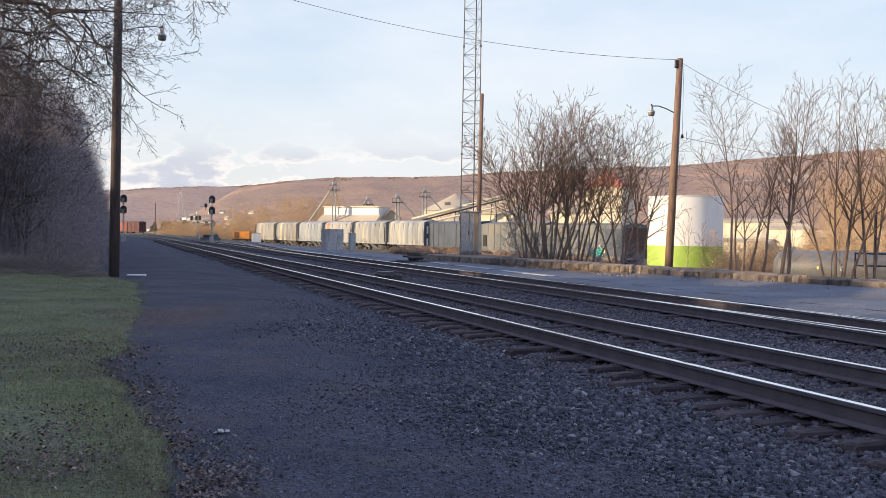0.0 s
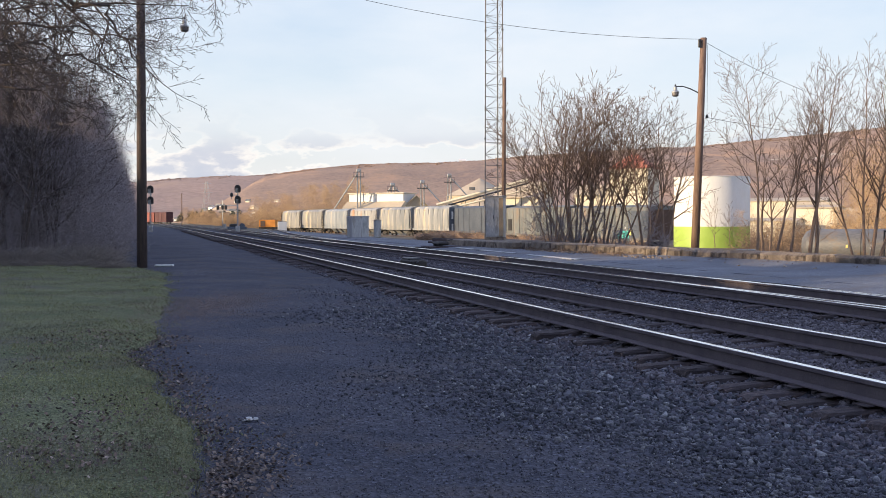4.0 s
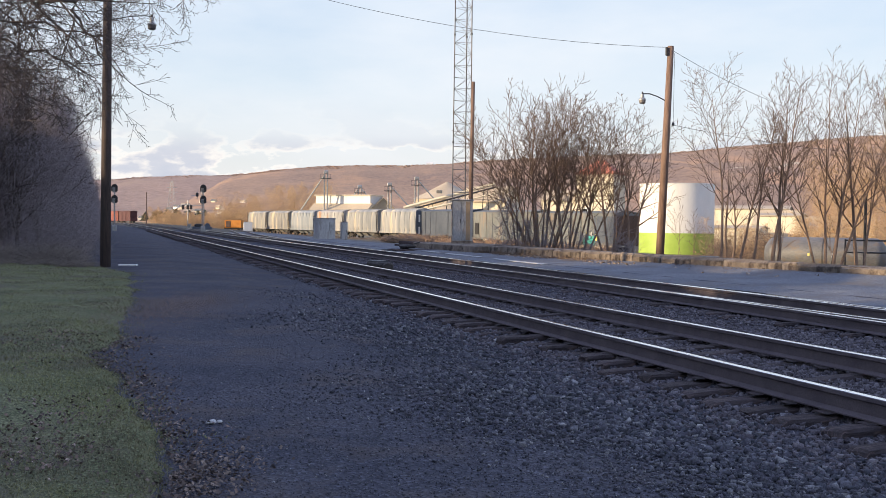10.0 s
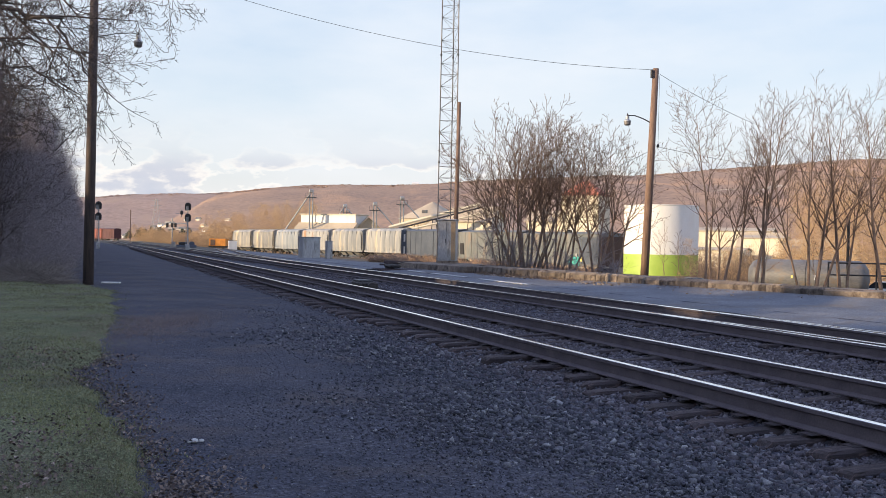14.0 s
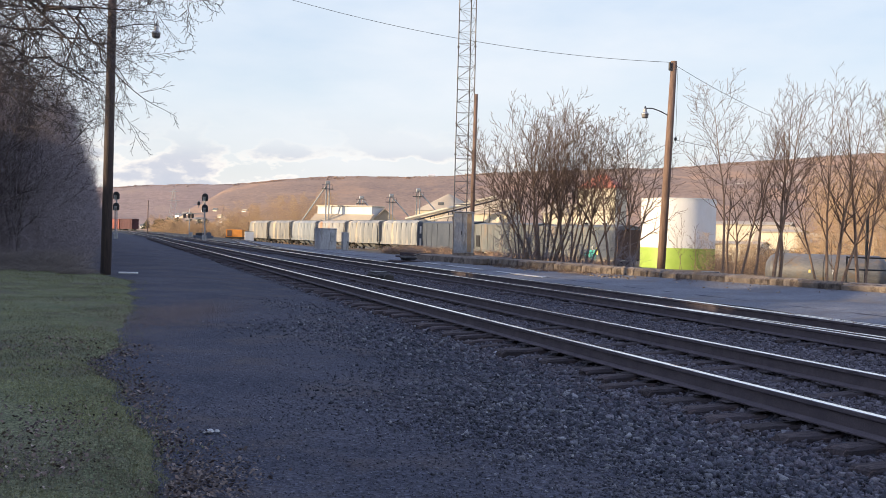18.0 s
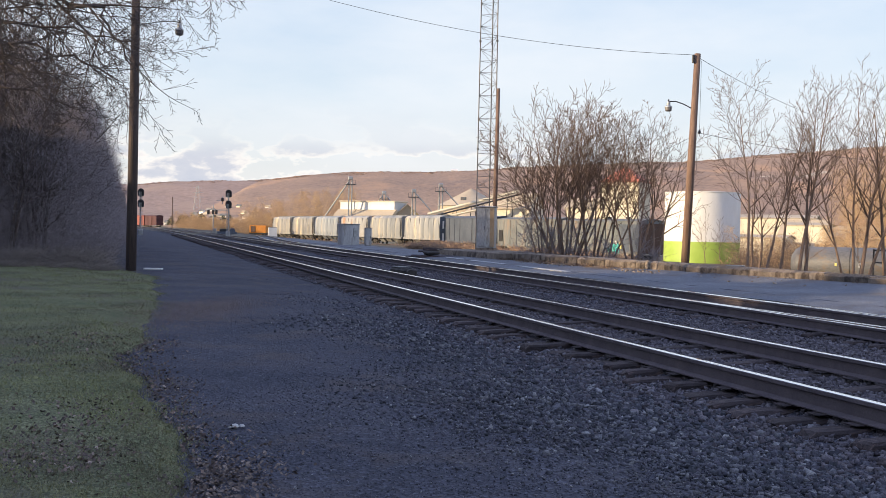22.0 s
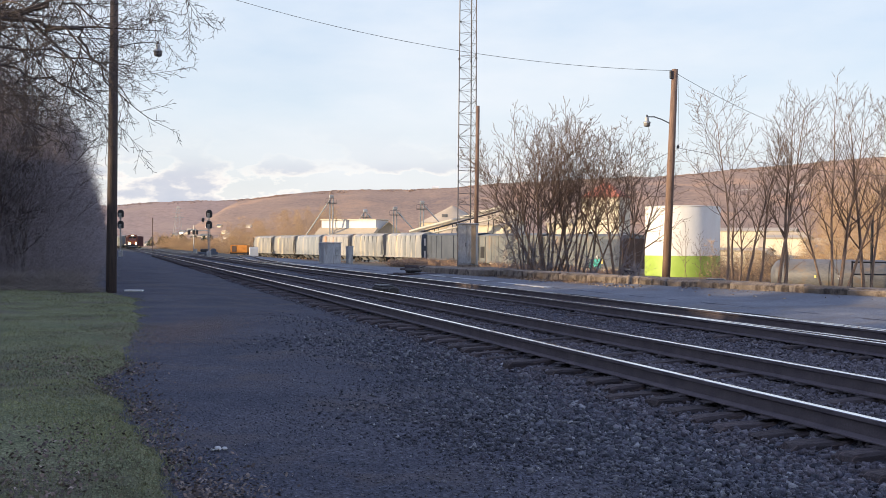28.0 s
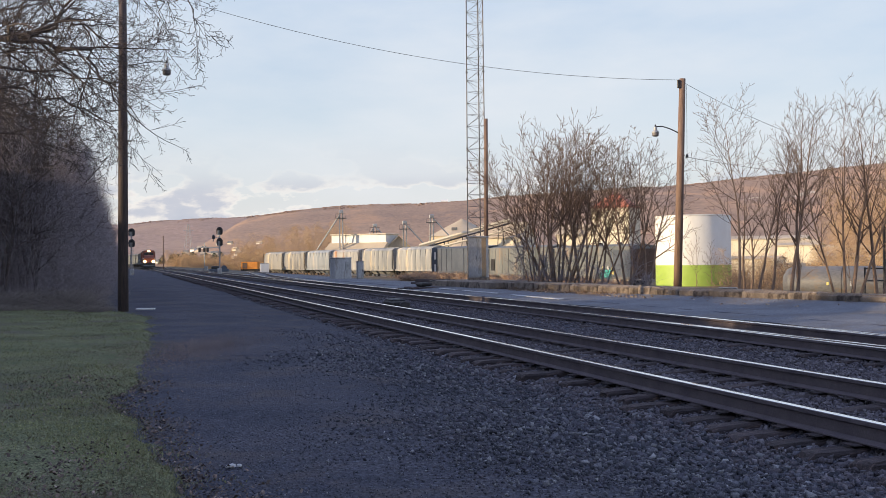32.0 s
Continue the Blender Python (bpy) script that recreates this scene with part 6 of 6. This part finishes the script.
def build_far_stock():
    o = thing("orange_wagon", pose(-51.5, 262, -0.9, 0, 0, 82), "short orange works wagon on the siding", "wagon")
    part("body", Shape().box((0, 0, 1.55), (2.4, 4.4, 1.9), bevel=0.06), ORANGE, o)
    part("doorway", Shape().box((-0.05, 1.2, 1.5), (2.46, 1.2, 1.5)), BROWN_CAR, o)
    part("frame", Shape().box((0, 0, 0.4), (2.0, 4.8, 0.5), bevel=0.04), DARK, o)
    for dy in (-1.5, 1.5):
        for dx in (-0.75, 0.75):
            part("wheel", Shape().tube([(dx - 0.06, dy, -0.06), (dx + 0.06, dy, -0.06)], 0.45, 16), DARK, o)
    w = thing("white_container", pose(-39.4, 215, -0.95, 0, 0, 12), "pale white-green container beside the hoppers", "container")
    part("body", Shape().box((0, 0, 1.05), (1.85, 2.4, 2.1), bevel=0.06), WHITE, w)
    part("lid", Shape().box((0, 0, 2.14), (1.75, 2.3, 0.12), bevel=0.03), GREY_CAR, w)
    # red cars standing beyond the bend
    for k, (n, u) in enumerate(((8.5, 472), (3.4, 487.5), (-2.0, 503))):
        x, y = along(n, u)
        # the first car wears the darker red that stands for its shaded end
        boxcar(pose(x, y, -0.1, 0, 0, BEARING + 19), 15.2, RED_CAR_SHADED if k == 0 else RED_CAR, "oxide red boxcar standing beyond the bend", top=5.4, group="red boxcars")


build_far_stock()


# ---- track side bits ----
def build_bits():
    m = thing("switch_machine", TRACKS @ pose(8.55, 32.6, -0.13), "low dark switch machine between the tracks", "switch machine", "switch machines")
    part("case", Shape().box((0, 0, 0.17), (0.55, 1.5, 0.30), bevel=0.05), DARK, m)
    part("motor", Shape().tube([(0, -0.95, 0.18), (0, -0.5, 0.18)], 0.13, 12), DARK, m)
    part("lid", Shape().box((0, 0.2, 0.34), (0.46, 0.9, 0.06), bevel=0.02), STEEL, m)
    for dy in (-0.3, 0.3):
        part("rod", Shape().tube([(0, dy, 0.03), (1.9, dy, 0.03)], 0.022, 6), STEEL, m)
        part("timber", Shape().box((1.0, dy * 1.4, -0.06), (3.2, 0.22, 0.2), bevel=0.01), TIE, m)
    m2 = thing("switch_machine", TRACKS @ pose(15.0, 51.5, 0.0), "dark switch stand beyond the second track", "switch machine", "switch machines")
    part("case", Shape().box((0, 0, 0.25), (0.6, 1.3, 0.18), bevel=0.07), DARK, m2)
    part("motor", Shape().box((0.1, 0.9, 0.2), (0.4, 0.45, 0.26), bevel=0.03), DARK, m2)
    for dy in (-0.9, -0.45, 0.5):
        part("timber", Shape().box((0.2, dy, 0.04), (2.3, 0.2, 0.14), random.uniform(-6, 6), 0.012), TIE, m2)
    part("lever", Shape().tube([(0.2, -0.5, 0.4), (0.3, -1.2, 0.5)], 0.03, 6), STEEL, m2)
    part("rod", Shape().tube([(0, 0.1, 0.06), (-1.4, 0.1, 0.06)], 0.03, 6), STEEL, m2)
    pile = thing("timber_pile", pose(-1.2, 61.0, 0.02, 0, 0, -40), "pile of old dark ties beside the road", "timber pile")
    for k in range(5):
        part("timber", Shape().box((0.1 * k, (k % 3) * 0.27 - 0.27, 0.09 + 0.19 * (k // 3)), (2.6, 0.23, 0.18), random.uniform(-4, 4), 0.012), TIE, pile)
    rails = thing("rail_pile", pose(1.8, 57.2, 0.02, 0, 0, -66), "spare rails lying on blocks by the road", "rail pile")
    for k in range(3):
        part("rail", Shape().box((0, k * 0.2, 0.2), (7.5, 0.07, 0.14), 0, 0.01), RUST, rails)
    for x in (-2.5, 2.5):
        part("block", Shape().box((x, 0.2, 0.06), (0.2, 0.9, 0.14)), TIE, rails)
    plank = thing("white_board", pose(-9.92, 33.0, 0.0, 0, 0, 4), "flat white board lying on the gravel by the pole", "board")
    part("board", Shape().box((0, 0, 0.03), (0.58, 0.24, 0.05), bevel=0.01), WHITE, plank)
    stone = Shape()
    for dx, dy, r in ((0, 0, 0.030), (0.045, 0.03, 0.022), (-0.035, -0.01, 0.018)):
        stone.lathe([(r * 0.4, 0), (r, r * 0.4), (r * 0.8, r * 0.9), (r * 0.2, r * 1.1)], 7, (dx, dy, 0))
    tagged(part("pale_stone", stone, PALE, at=pose(-1.63, 7.5, 0.0)), "pale broken stone lying on the gravel", "stone")


build_bits()


# ---- grass, leaves, weeds ----
def build_grass():
    count = 150000
    y = 4.5 * np.exp(RNG.uniform(0, 1.98, count))
    x = lawn_edge(y) + np.abs(RNG.normal(0, 1, count)) * np.where(RNG.uniform(0, 1, count) < 0.25, 0.16, 0.04) * (0.7 + 0.07 * y) - RNG.uniform(0, 1, count) ** 1.3 * (0.46 * y - 0.2 + lawn_edge(y) * 0 + 2)
    keep = (x > -0.52 * y - 0.6)
    bare = np.sin(x * 1.7 + 0.6) * np.sin(y * 1.25 + x * 0.4) + 0.5 * np.sin(x * 4.1 + y * 2.7)
    keep &= (bare < RNG.uniform(0.05, 1.35, count)) & (RNG.uniform(0, 1, count) > 0.5 * smooth_step(9, 17, y))
    x, y = x[keep], y[keep]
    m = len(x)
    z = lawn_height(x, y)
    h = RNG.uniform(0.008, 0.026, m) * (0.8 + y * 0.02)
    a = RNG.uniform(0, 6.28, m)
    w = 0.0016 + 0.0004 * y
    lean = RNG.normal(0, 0.6, (m, 2)) * h[:, None]
    p = np.stack([x, y, z + 0.012], 1)
    s = np.stack([np.cos(a) * w, np.sin(a) * w, np.zeros(m)], 1)
    tip = p + np.stack([lean[:, 0], lean[:, 1], h], 1)
    verts = np.stack([p - s, p + s, tip], 1).reshape(-1, 3)
    me = array_mesh("grass_blades", verts, np.arange(m * 3).reshape(-1, 3))
    me.materials.append(BLADES)
    tagged(new("grass_blades", me), "short thin winter grass blades", "grass", kind="stuff")
    # dead leaves on the lawn, along its edge and in a brown drift on the gravel
    n1, n2, n3 = 3500, 4200, 26000
    y1 = 4.6 * np.exp(RNG.uniform(0, 1.1, n1))
    x1 = lawn_edge(y1) - RNG.uniform(0, 1, n1) * 0.35 * y1
    k1 = np.sin(x1 * 1.7 + 0.6) * np.sin(y1 * 1.25 + x1 * 0.4) + 0.5 * np.sin(x1 * 4.1 + y1 * 2.7) > RNG.uniform(0.0, 0.9, n1)
    y2 = 4.6 * np.exp(RNG.uniform(0, 1.3, n2))
    x2 = lawn_edge(y2) + np.abs(RNG.normal(0, 0.16, n2)) * (0.6 + 0.1 * y2)
    x3, y3 = RNG.normal(-4.45, 0.55, n3), RNG.normal(17.6, 1.9, n3)
    # drifts of leaves caught in the grass
    n4 = 2600
    drifts = np.array([(-6.2, 14.6, 0.8), (-4.7, 12.5, 0.6), (-4.2, 12.0, 0.6), (-3.4, 10.6, 0.45), (-3.9, 10.7, 0.6), (-2.9, 8.2, 0.35), (-2.5, 7.4, 0.3), (-2.45, 6.0, 0.25), (-2.25, 6.1, 0.22), (-2.3, 6.4, 0.25), (-2.8, 7.0, 0.35), (-2.7, 6.3, 0.3)])
    pick = drifts[RNG.integers(0, len(drifts), n4)]
    x4, y4 = pick[:, 0] + RNG.normal(0, 1, n4) * pick[:, 2] * 0.6, pick[:, 1] + RNG.normal(0, 1, n4) * pick[:, 2]
    x, y = np.concatenate([x1[k1], x2, x4]), np.concatenate([y1[k1], y2, y4])
    n5 = 1300
    x5, y5 = RNG.normal(-1.33, 0.17, n5), RNG.normal(5.95, 0.42, n5)
    leaf_mesh("dry_straw", x5, y5, STRAW, "pale brown dry straw and leaf bits at the lawn's edge")
    leaf_mesh("dead_leaves", x, y, LITTER, "scattered curled brown dead leaves")
    leaf_mesh("dried_litter", x3, y3, DRIED, "thin brown drift of dried grass and leaf crumbs on the gravel")


def leaf_mesh(name, x, y, surface, label):
    z = np.where(x < lawn_edge(y), lawn_height(x, y) + 0.02, ground_height(x, y) + 0.022)
    m = len(x)
    a = RNG.uniform(0, 6.28, m)
    r = (0.005 + 0.017 * RNG.uniform(0, 1, m) ** 2) * (0.8 + 0.02 * y) * np.where(y > 13, 0.38, 1.0)
    c, s = np.cos(a) * r, np.sin(a) * r
    tilt = RNG.uniform(-0.7, 0.7, (m, 2)) * r[:, None]
    quad = np.stack([np.stack([x + c, y + s, z + tilt[:, 0]], 1), np.stack([x - s * 0.6, y + c * 0.6, z + tilt[:, 1]], 1), np.stack([x - c, y - s, z - tilt[:, 0]], 1), np.stack([x + s * 0.6, y - c * 0.6, z - tilt[:, 1]], 1)], 1)
    me = array_mesh(name, quad.reshape(-1, 3), np.arange(m * 4).reshape(-1, 4))
    me.materials.append(surface)
    tagged(new(name, me), label, "leaves", kind="stuff")


build_grass()


def build_weeds():
    foot = [along(random.uniform(-3.0, -1.3), random.uniform(38, 62)) for _ in range(70)]
    foot += [(-0.345 * y - random.uniform(0.4, 6), y) for y in np.arange(33.5, 37, 0.08)]
    brush_patch("bank_weeds", [(x, y, float(ground_height(x, y))) for x, y in foot], [random.uniform(0.2, 0.75) for _ in foot], [0.8] * len(foot), 200, BANK_GRASS, "dry brown grass and weeds at the foot of the wood", 0.006, 0.015)
    edge = [(-0.335 * y - random.uniform(0.2, 8), y) for y in np.arange(30.5, 35.5, 0.05)]
    brush_patch("edge_weeds", [(x, y, float(lawn_height(x, y))) for x, y in edge], [random.uniform(0.08, 0.30) * (1 + 0.5 * (y > 33)) for x, y in edge], [0.5] * len(edge), 90, BANK_GRASS, "short dry grass where the lawn meets the wood", 0.004, 0.012)
    spots = [(random.uniform(-3.6, -1.4), random.uniform(74, 80)) for _ in range(22)]
    brush_patch("dry_weeds", [(x, y, float(ground_height(x, y))) for x, y in spots], [random.uniform(0.35, 0.95) for _ in spots], [0.6] * len(spots), 200, RED_WEEDS, "dry reddish weeds in front of the hoppers", 0.010, 0.02)
    verge = []
    for k in range(150):
        p = Vector((-1.1, 152.0)) + YARD_DIR * random.uniform(-50, 2) - Vector((YARD_DIR.y, -YARD_DIR.x)) * random.uniform(2.2, 6.0)
        verge.append((p.x, p.y, float(ground_height(p.x, p.y)) - 0.1))
    brush_patch("verge_weeds", verge, [random.uniform(0.7, 1.7) for _ in verge], [0.9] * len(verge), 200, RED_WEEDS, "tall dry weeds hiding the wheels of the boxcars", 0.012, 0.02)
    wall = []
    for k in range(60):
        p = WALL_A + WALL_DIR * random.uniform(10, 44) - WALL_OUT * random.uniform(0.2, 0.5)
        wall.append((p.x, p.y, float(ground_height(p.x, p.y))))
    brush_patch("wall_weeds", wall, [random.uniform(0.06, 0.2) for _ in wall], [0.4] * len(wall), 60, DRY_BRUSH, "short dry weeds at the foot of the wall", 0.005, 0.02)
    scrub = [(random.uniform(0.35, 0.56) * y, y) for y in np.arange(95, 150, 0.45)]
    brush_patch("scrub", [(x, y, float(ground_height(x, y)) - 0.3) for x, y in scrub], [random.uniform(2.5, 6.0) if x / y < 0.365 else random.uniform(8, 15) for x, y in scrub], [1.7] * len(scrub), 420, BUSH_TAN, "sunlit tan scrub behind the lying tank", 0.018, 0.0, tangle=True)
    shrubs = ((3.3, 49.6, 2.4), (3.8, 49.9, 2.0), (4.5, 49.4, 1.3), (5.4, 49.6, 1.5), (6.4, 49.5, 2.7), (7.2, 48.8, 0.9), (8.6, 48.7, 2.4), (9.2, 48.2, 1.0))
    brush_patch("shrubs", [(x, y, float(ground_height(x, y))) for x, y, h in shrubs], [h for x, y, h in shrubs], [0.42] * len(shrubs), 230, BRUSH, "dark leafless shrubs under the many-stemmed trees", 0.009, 0.02, tangle=True)
    tan, tall = [], []
    for k in range(210):
        if random.random() < 0.25:
            x, y = random.uniform(-111, -96), random.uniform(390, 425)
            tall.append(random.uniform(3.5, 7.5))
        else:
            x, y = random.uniform(-76, -30), random.uniform(285, 330)
            tall.append(float(np.interp(x, (-76, -66, -57, -50), (3.0, 6.0, 12.5, 16.0))) * random.uniform(0.7, 1.1))
        tan.append((x, y, float(ground_height(x, y)) - 1))
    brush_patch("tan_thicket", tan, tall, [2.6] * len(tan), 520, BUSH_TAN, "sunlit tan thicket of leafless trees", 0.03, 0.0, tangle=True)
    dark = [(random.uniform(-205, -160), random.uniform(690, 720)) for _ in range(26)]
    brush_patch("evergreens", [(x, y, slope_height(x, y)) for x, y in dark], [random.uniform(3, 6) for _ in dark], [2.0] * len(dark), 300, EVERGREEN, "dark green stand of evergreens on the far slope", 0.10, 0.25, tangle=True)
    town = [(random.uniform(38, 96), random.uniform(120, 195)) for _ in range(95)]
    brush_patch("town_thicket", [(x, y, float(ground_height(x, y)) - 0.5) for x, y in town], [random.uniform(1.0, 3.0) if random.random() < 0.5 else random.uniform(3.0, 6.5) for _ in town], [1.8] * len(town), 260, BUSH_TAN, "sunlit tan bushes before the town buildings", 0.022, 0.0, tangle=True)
    lots = [(random.uniform(0.265, 0.365) * y, y) for y in np.arange(95, 165, 0.9)]
    brush_patch("lot_brush", [(x, y, float(ground_height(x, y)) - 0.1) for x, y in lots], [random.uniform(1.2, 4.2) for _ in lots], [1.3] * len(lots), 150, DRY_BRUSH, "brown leafless brush between the lots behind the terrace", 0.014, 0.0, tangle=True)
    far = []
    for k in range(170):
        fy = random.uniform(440, 540)
        far.append((random.uniform(6.7 - 0.32 * fy + 14, 130), fy, -1.5))
    brush_patch("valley_thicket", far, [random.uniform(2.0, 6.5) for _ in far], [4.0] * len(far), 300, VALLEY_BRUSH, "brown leafless trees across the valley floor", 0.04, 0.0, tangle=True)


build_weeds()


def build_rubble():
    """Crumbled concrete, stones and dirt along the foot of the wall."""
    at = RNG.uniform(12, 44, 6000)
    out = -np.abs(RNG.normal(0, 0.4, 6000)) - 0.22
    x = WALL_A.x + WALL_DIR.x * at + WALL_OUT.x * out
    y = WALL_A.y + WALL_DIR.y * at + WALL_OUT.y * out
    keep = RNG.uniform(0, 1, 6000) < 0.25 + 0.75 * (np.sin(at * 0.9) > 0.1)
    x, y = x[keep], y[keep]
    size = 0.015 + 0.05 * RNG.uniform(0, 1, len(x)) ** 3
    chips("wall_rubble", x, y, ground_height(x, y) + size * 0.3, size, RUBBLE, "crumbled brown concrete and stones along the wall")


def build_verge():
    """Brown earth and crumbs spread unevenly over the road along the foot of the wall."""
    verts, faces = [], []
    steps = 70
    for k in range(steps + 1):
        at = 14 + 32 * k / steps
        wide = 0.45 + 0.30 * math.sin(at * 0.7) + 0.22 * math.sin(at * 1.9 + 1) + 0.02 * (at - 14) + random.uniform(-0.06, 0.06)
        for out, lift in ((-0.15, 0.05), (-0.15 - wide * 0.5, 0.034), (-0.15 - wide, 0.012)):
            p = WALL_A + WALL_DIR * at + WALL_OUT * out
            verts.append((p.x, p.y, float(ground_height(p.x, p.y)) + lift))
    for k in range(steps):
        for j in range(2):
            a = k * 3 + j
            faces.append((a, a + 1, a + 4, a + 3))
    tagged(part("verge", Shape().add(verts, faces), VERGE, smooth=True), "brown earth and leaf crumbs along the foot of the wall", "verge", kind="structure")


def build_debris():
    """Brown crumbs of leaf and earth drifted along the near end of the wall."""
    at = RNG.uniform(24, 44, 9000)
    out = -np.abs(RNG.normal(0, 0.55, 9000)) - 0.2
    x = WALL_A.x + WALL_DIR.x * at + WALL_OUT.x * out
    y = WALL_A.y + WALL_DIR.y * at + WALL_OUT.y * out
    leaf_mesh("wall_litter", x, y, DRIED, "brown leaf crumbs drifted against the wall")


build_rubble()
build_verge()
build_debris()


# ---- the train ----
def locomotive():
    loco = thing("locomotive", pose(0, 0, 0), "dark freight locomotive with lit headlights, black hood and white stripes", "locomotive")
    part("frame", Shape().box((0, 10.6, 1.25), (3.0, 21.0, 0.55), bevel=0.06), BLACK, loco)
    part("hood", Shape().prism([(-1.05, 1.5), (1.05, 1.5), (1.05, 4.1), (0.8, 4.45), (-0.8, 4.45), (-1.05, 4.1)], "y", 5.2, 20.4), BLACK, loco)
    part("cab", Shape().prism([(-1.55, 1.5), (1.55, 1.5), (1.55, 3.9), (1.2, 4.5), (-1.2, 4.5), (-1.55, 3.9)], "y", 2.5, 5.3), LOCO_PAINT, loco)
    part("nose", Shape().prism([(0.55, 1.5), (2.6, 1.5), (2.6, 3.35), (1.15, 3.2), (0.6, 2.7)], "x", -1.1, 1.1), LOCO_PAINT, loco)
    part("pilot", Shape().prism([(0.0, 0.3), (0.55, 0.3), (0.55, 1.5), (0.15, 1.5)], "x", -1.45, 1.45), BLACK, loco)
    for x in (-0.62, 0.62):
        part("windscreen", Shape().box((x, 2.46, 3.62), (0.95, 0.06, 0.55), bevel=0.04), GLASS, loco)
    part("number_board", Shape().box((0, 2.42, 4.05), (1.1, 0.1, 0.2), bevel=0.02), GREY_CAR, loco, "grey board with unreadable marks")
    for x in (-0.16, 0.16):
        s = Shape().lathe([(0.12, 0), (0.15, 0.05)], 14)
        s.v = [(a + x, 2.34 - c, b + 4.34) for a, b, c in s.v]
        part("headlight", s, HEADLIGHT, loco, "bright upper headlight")
    # lamp discs drawn oversize, so their shape takes in the glare around them
    for x in (-0.98, 0.98):
        s = Shape().lathe([(0.27, 0), (0.31, 0.06)], 14)
        s.v = [(a + x, 0.08 - c, b + 1.72) for a, b, c in s.v]
        part("ditch_light", s, HEADLIGHT, loco, "bright lower ditch light")
    part("step_stripe", Shape().box((0, -0.02, 0.8), (2.7, 0.05, 0.07)), PALE, loco)
    for x in (-1.3, 1.3):
        part("handrail", Shape().tube([(x, 0.5, 1.5), (x, 0.5, 2.6), (x, 2.4, 2.6)], 0.03, 6), WHITE, loco)
        part("side_sill", Shape().box((x * 1.15, 12.5, 1.38), (0.04, 15, 0.14)), WHITE, loco)
    part("radiator", Shape().box((0, 18.6, 4.2), (2.9, 2.6, 0.6), bevel=0.12), BLACK, loco)
    part("exhaust", Shape().box((0, 11.0, 4.52), (0.9, 1.2, 0.3), bevel=0.06), BLACK, loco)
    part("horn", Shape().tube([(0.4, 3.2, 4.5), (0.4, 2.9, 4.7)], 0.07, 8), BLACK, loco)
    part("fuel_tank", Shape().box((0, 10.6, 0.75), (2.7, 5.2, 0.8), bevel=0.2), BLACK, loco)
    for y in (4.2, 17.0):
        bogie(loco, y)
    return loco


def place_on_line(s, lift=0.19):
    """The pose on the near track at the distance s along it, facing the camera's end."""
    off, turn = line_offset(s)
    x, y = along(6.485 + off, s)
    return pose(x, y, lift, 0, 0, BEARING + math.degrees(turn))


FRONT, SPEED = 262.0, 19.0       # where the nose is at the end, and metres a second


def train_rows(back):
    rows = []
    for t in [0, 4, 8, 12, 16, 20, 22, 23, 24, 25, 26, 27, 28, 29, 30, 31, 32]:
        s = FRONT + (32 - t) * SPEED + back
        rows.append((t, place_on_line(s)))
    return rows


TRAIN = []


def build_train():
    TRAIN.append((locomotive(), 0.0))
    copy = copy_thing(TRAIN[0][0], place_on_line(400))
    for ob in [copy, *copy.children]:
        if ob.name.startswith(("headlight", "ditch_light")):
            bpy.data.objects.remove(ob)
    tagged(copy, "dark second locomotive coupled behind the first")
    TRAIN.append((copy, 22.0))
    first = covered_hopper(place_on_line(460), 15.5, 4.6, "grey covered hopper car in the moving train", GREY_CAR, "cars of the moving train")
    TRAIN.append((first, 44.0 + 8.0))
    for k in range(1, 6):
        TRAIN.append((copy_thing(first, place_on_line(480)), 52.0 + 16.3 * k))


build_train()


def motions():
    """Keys all that moves: the train comes round the bend towards the camera."""
    for ob, back in TRAIN:
        walk(ob, train_rows(back))


motions()
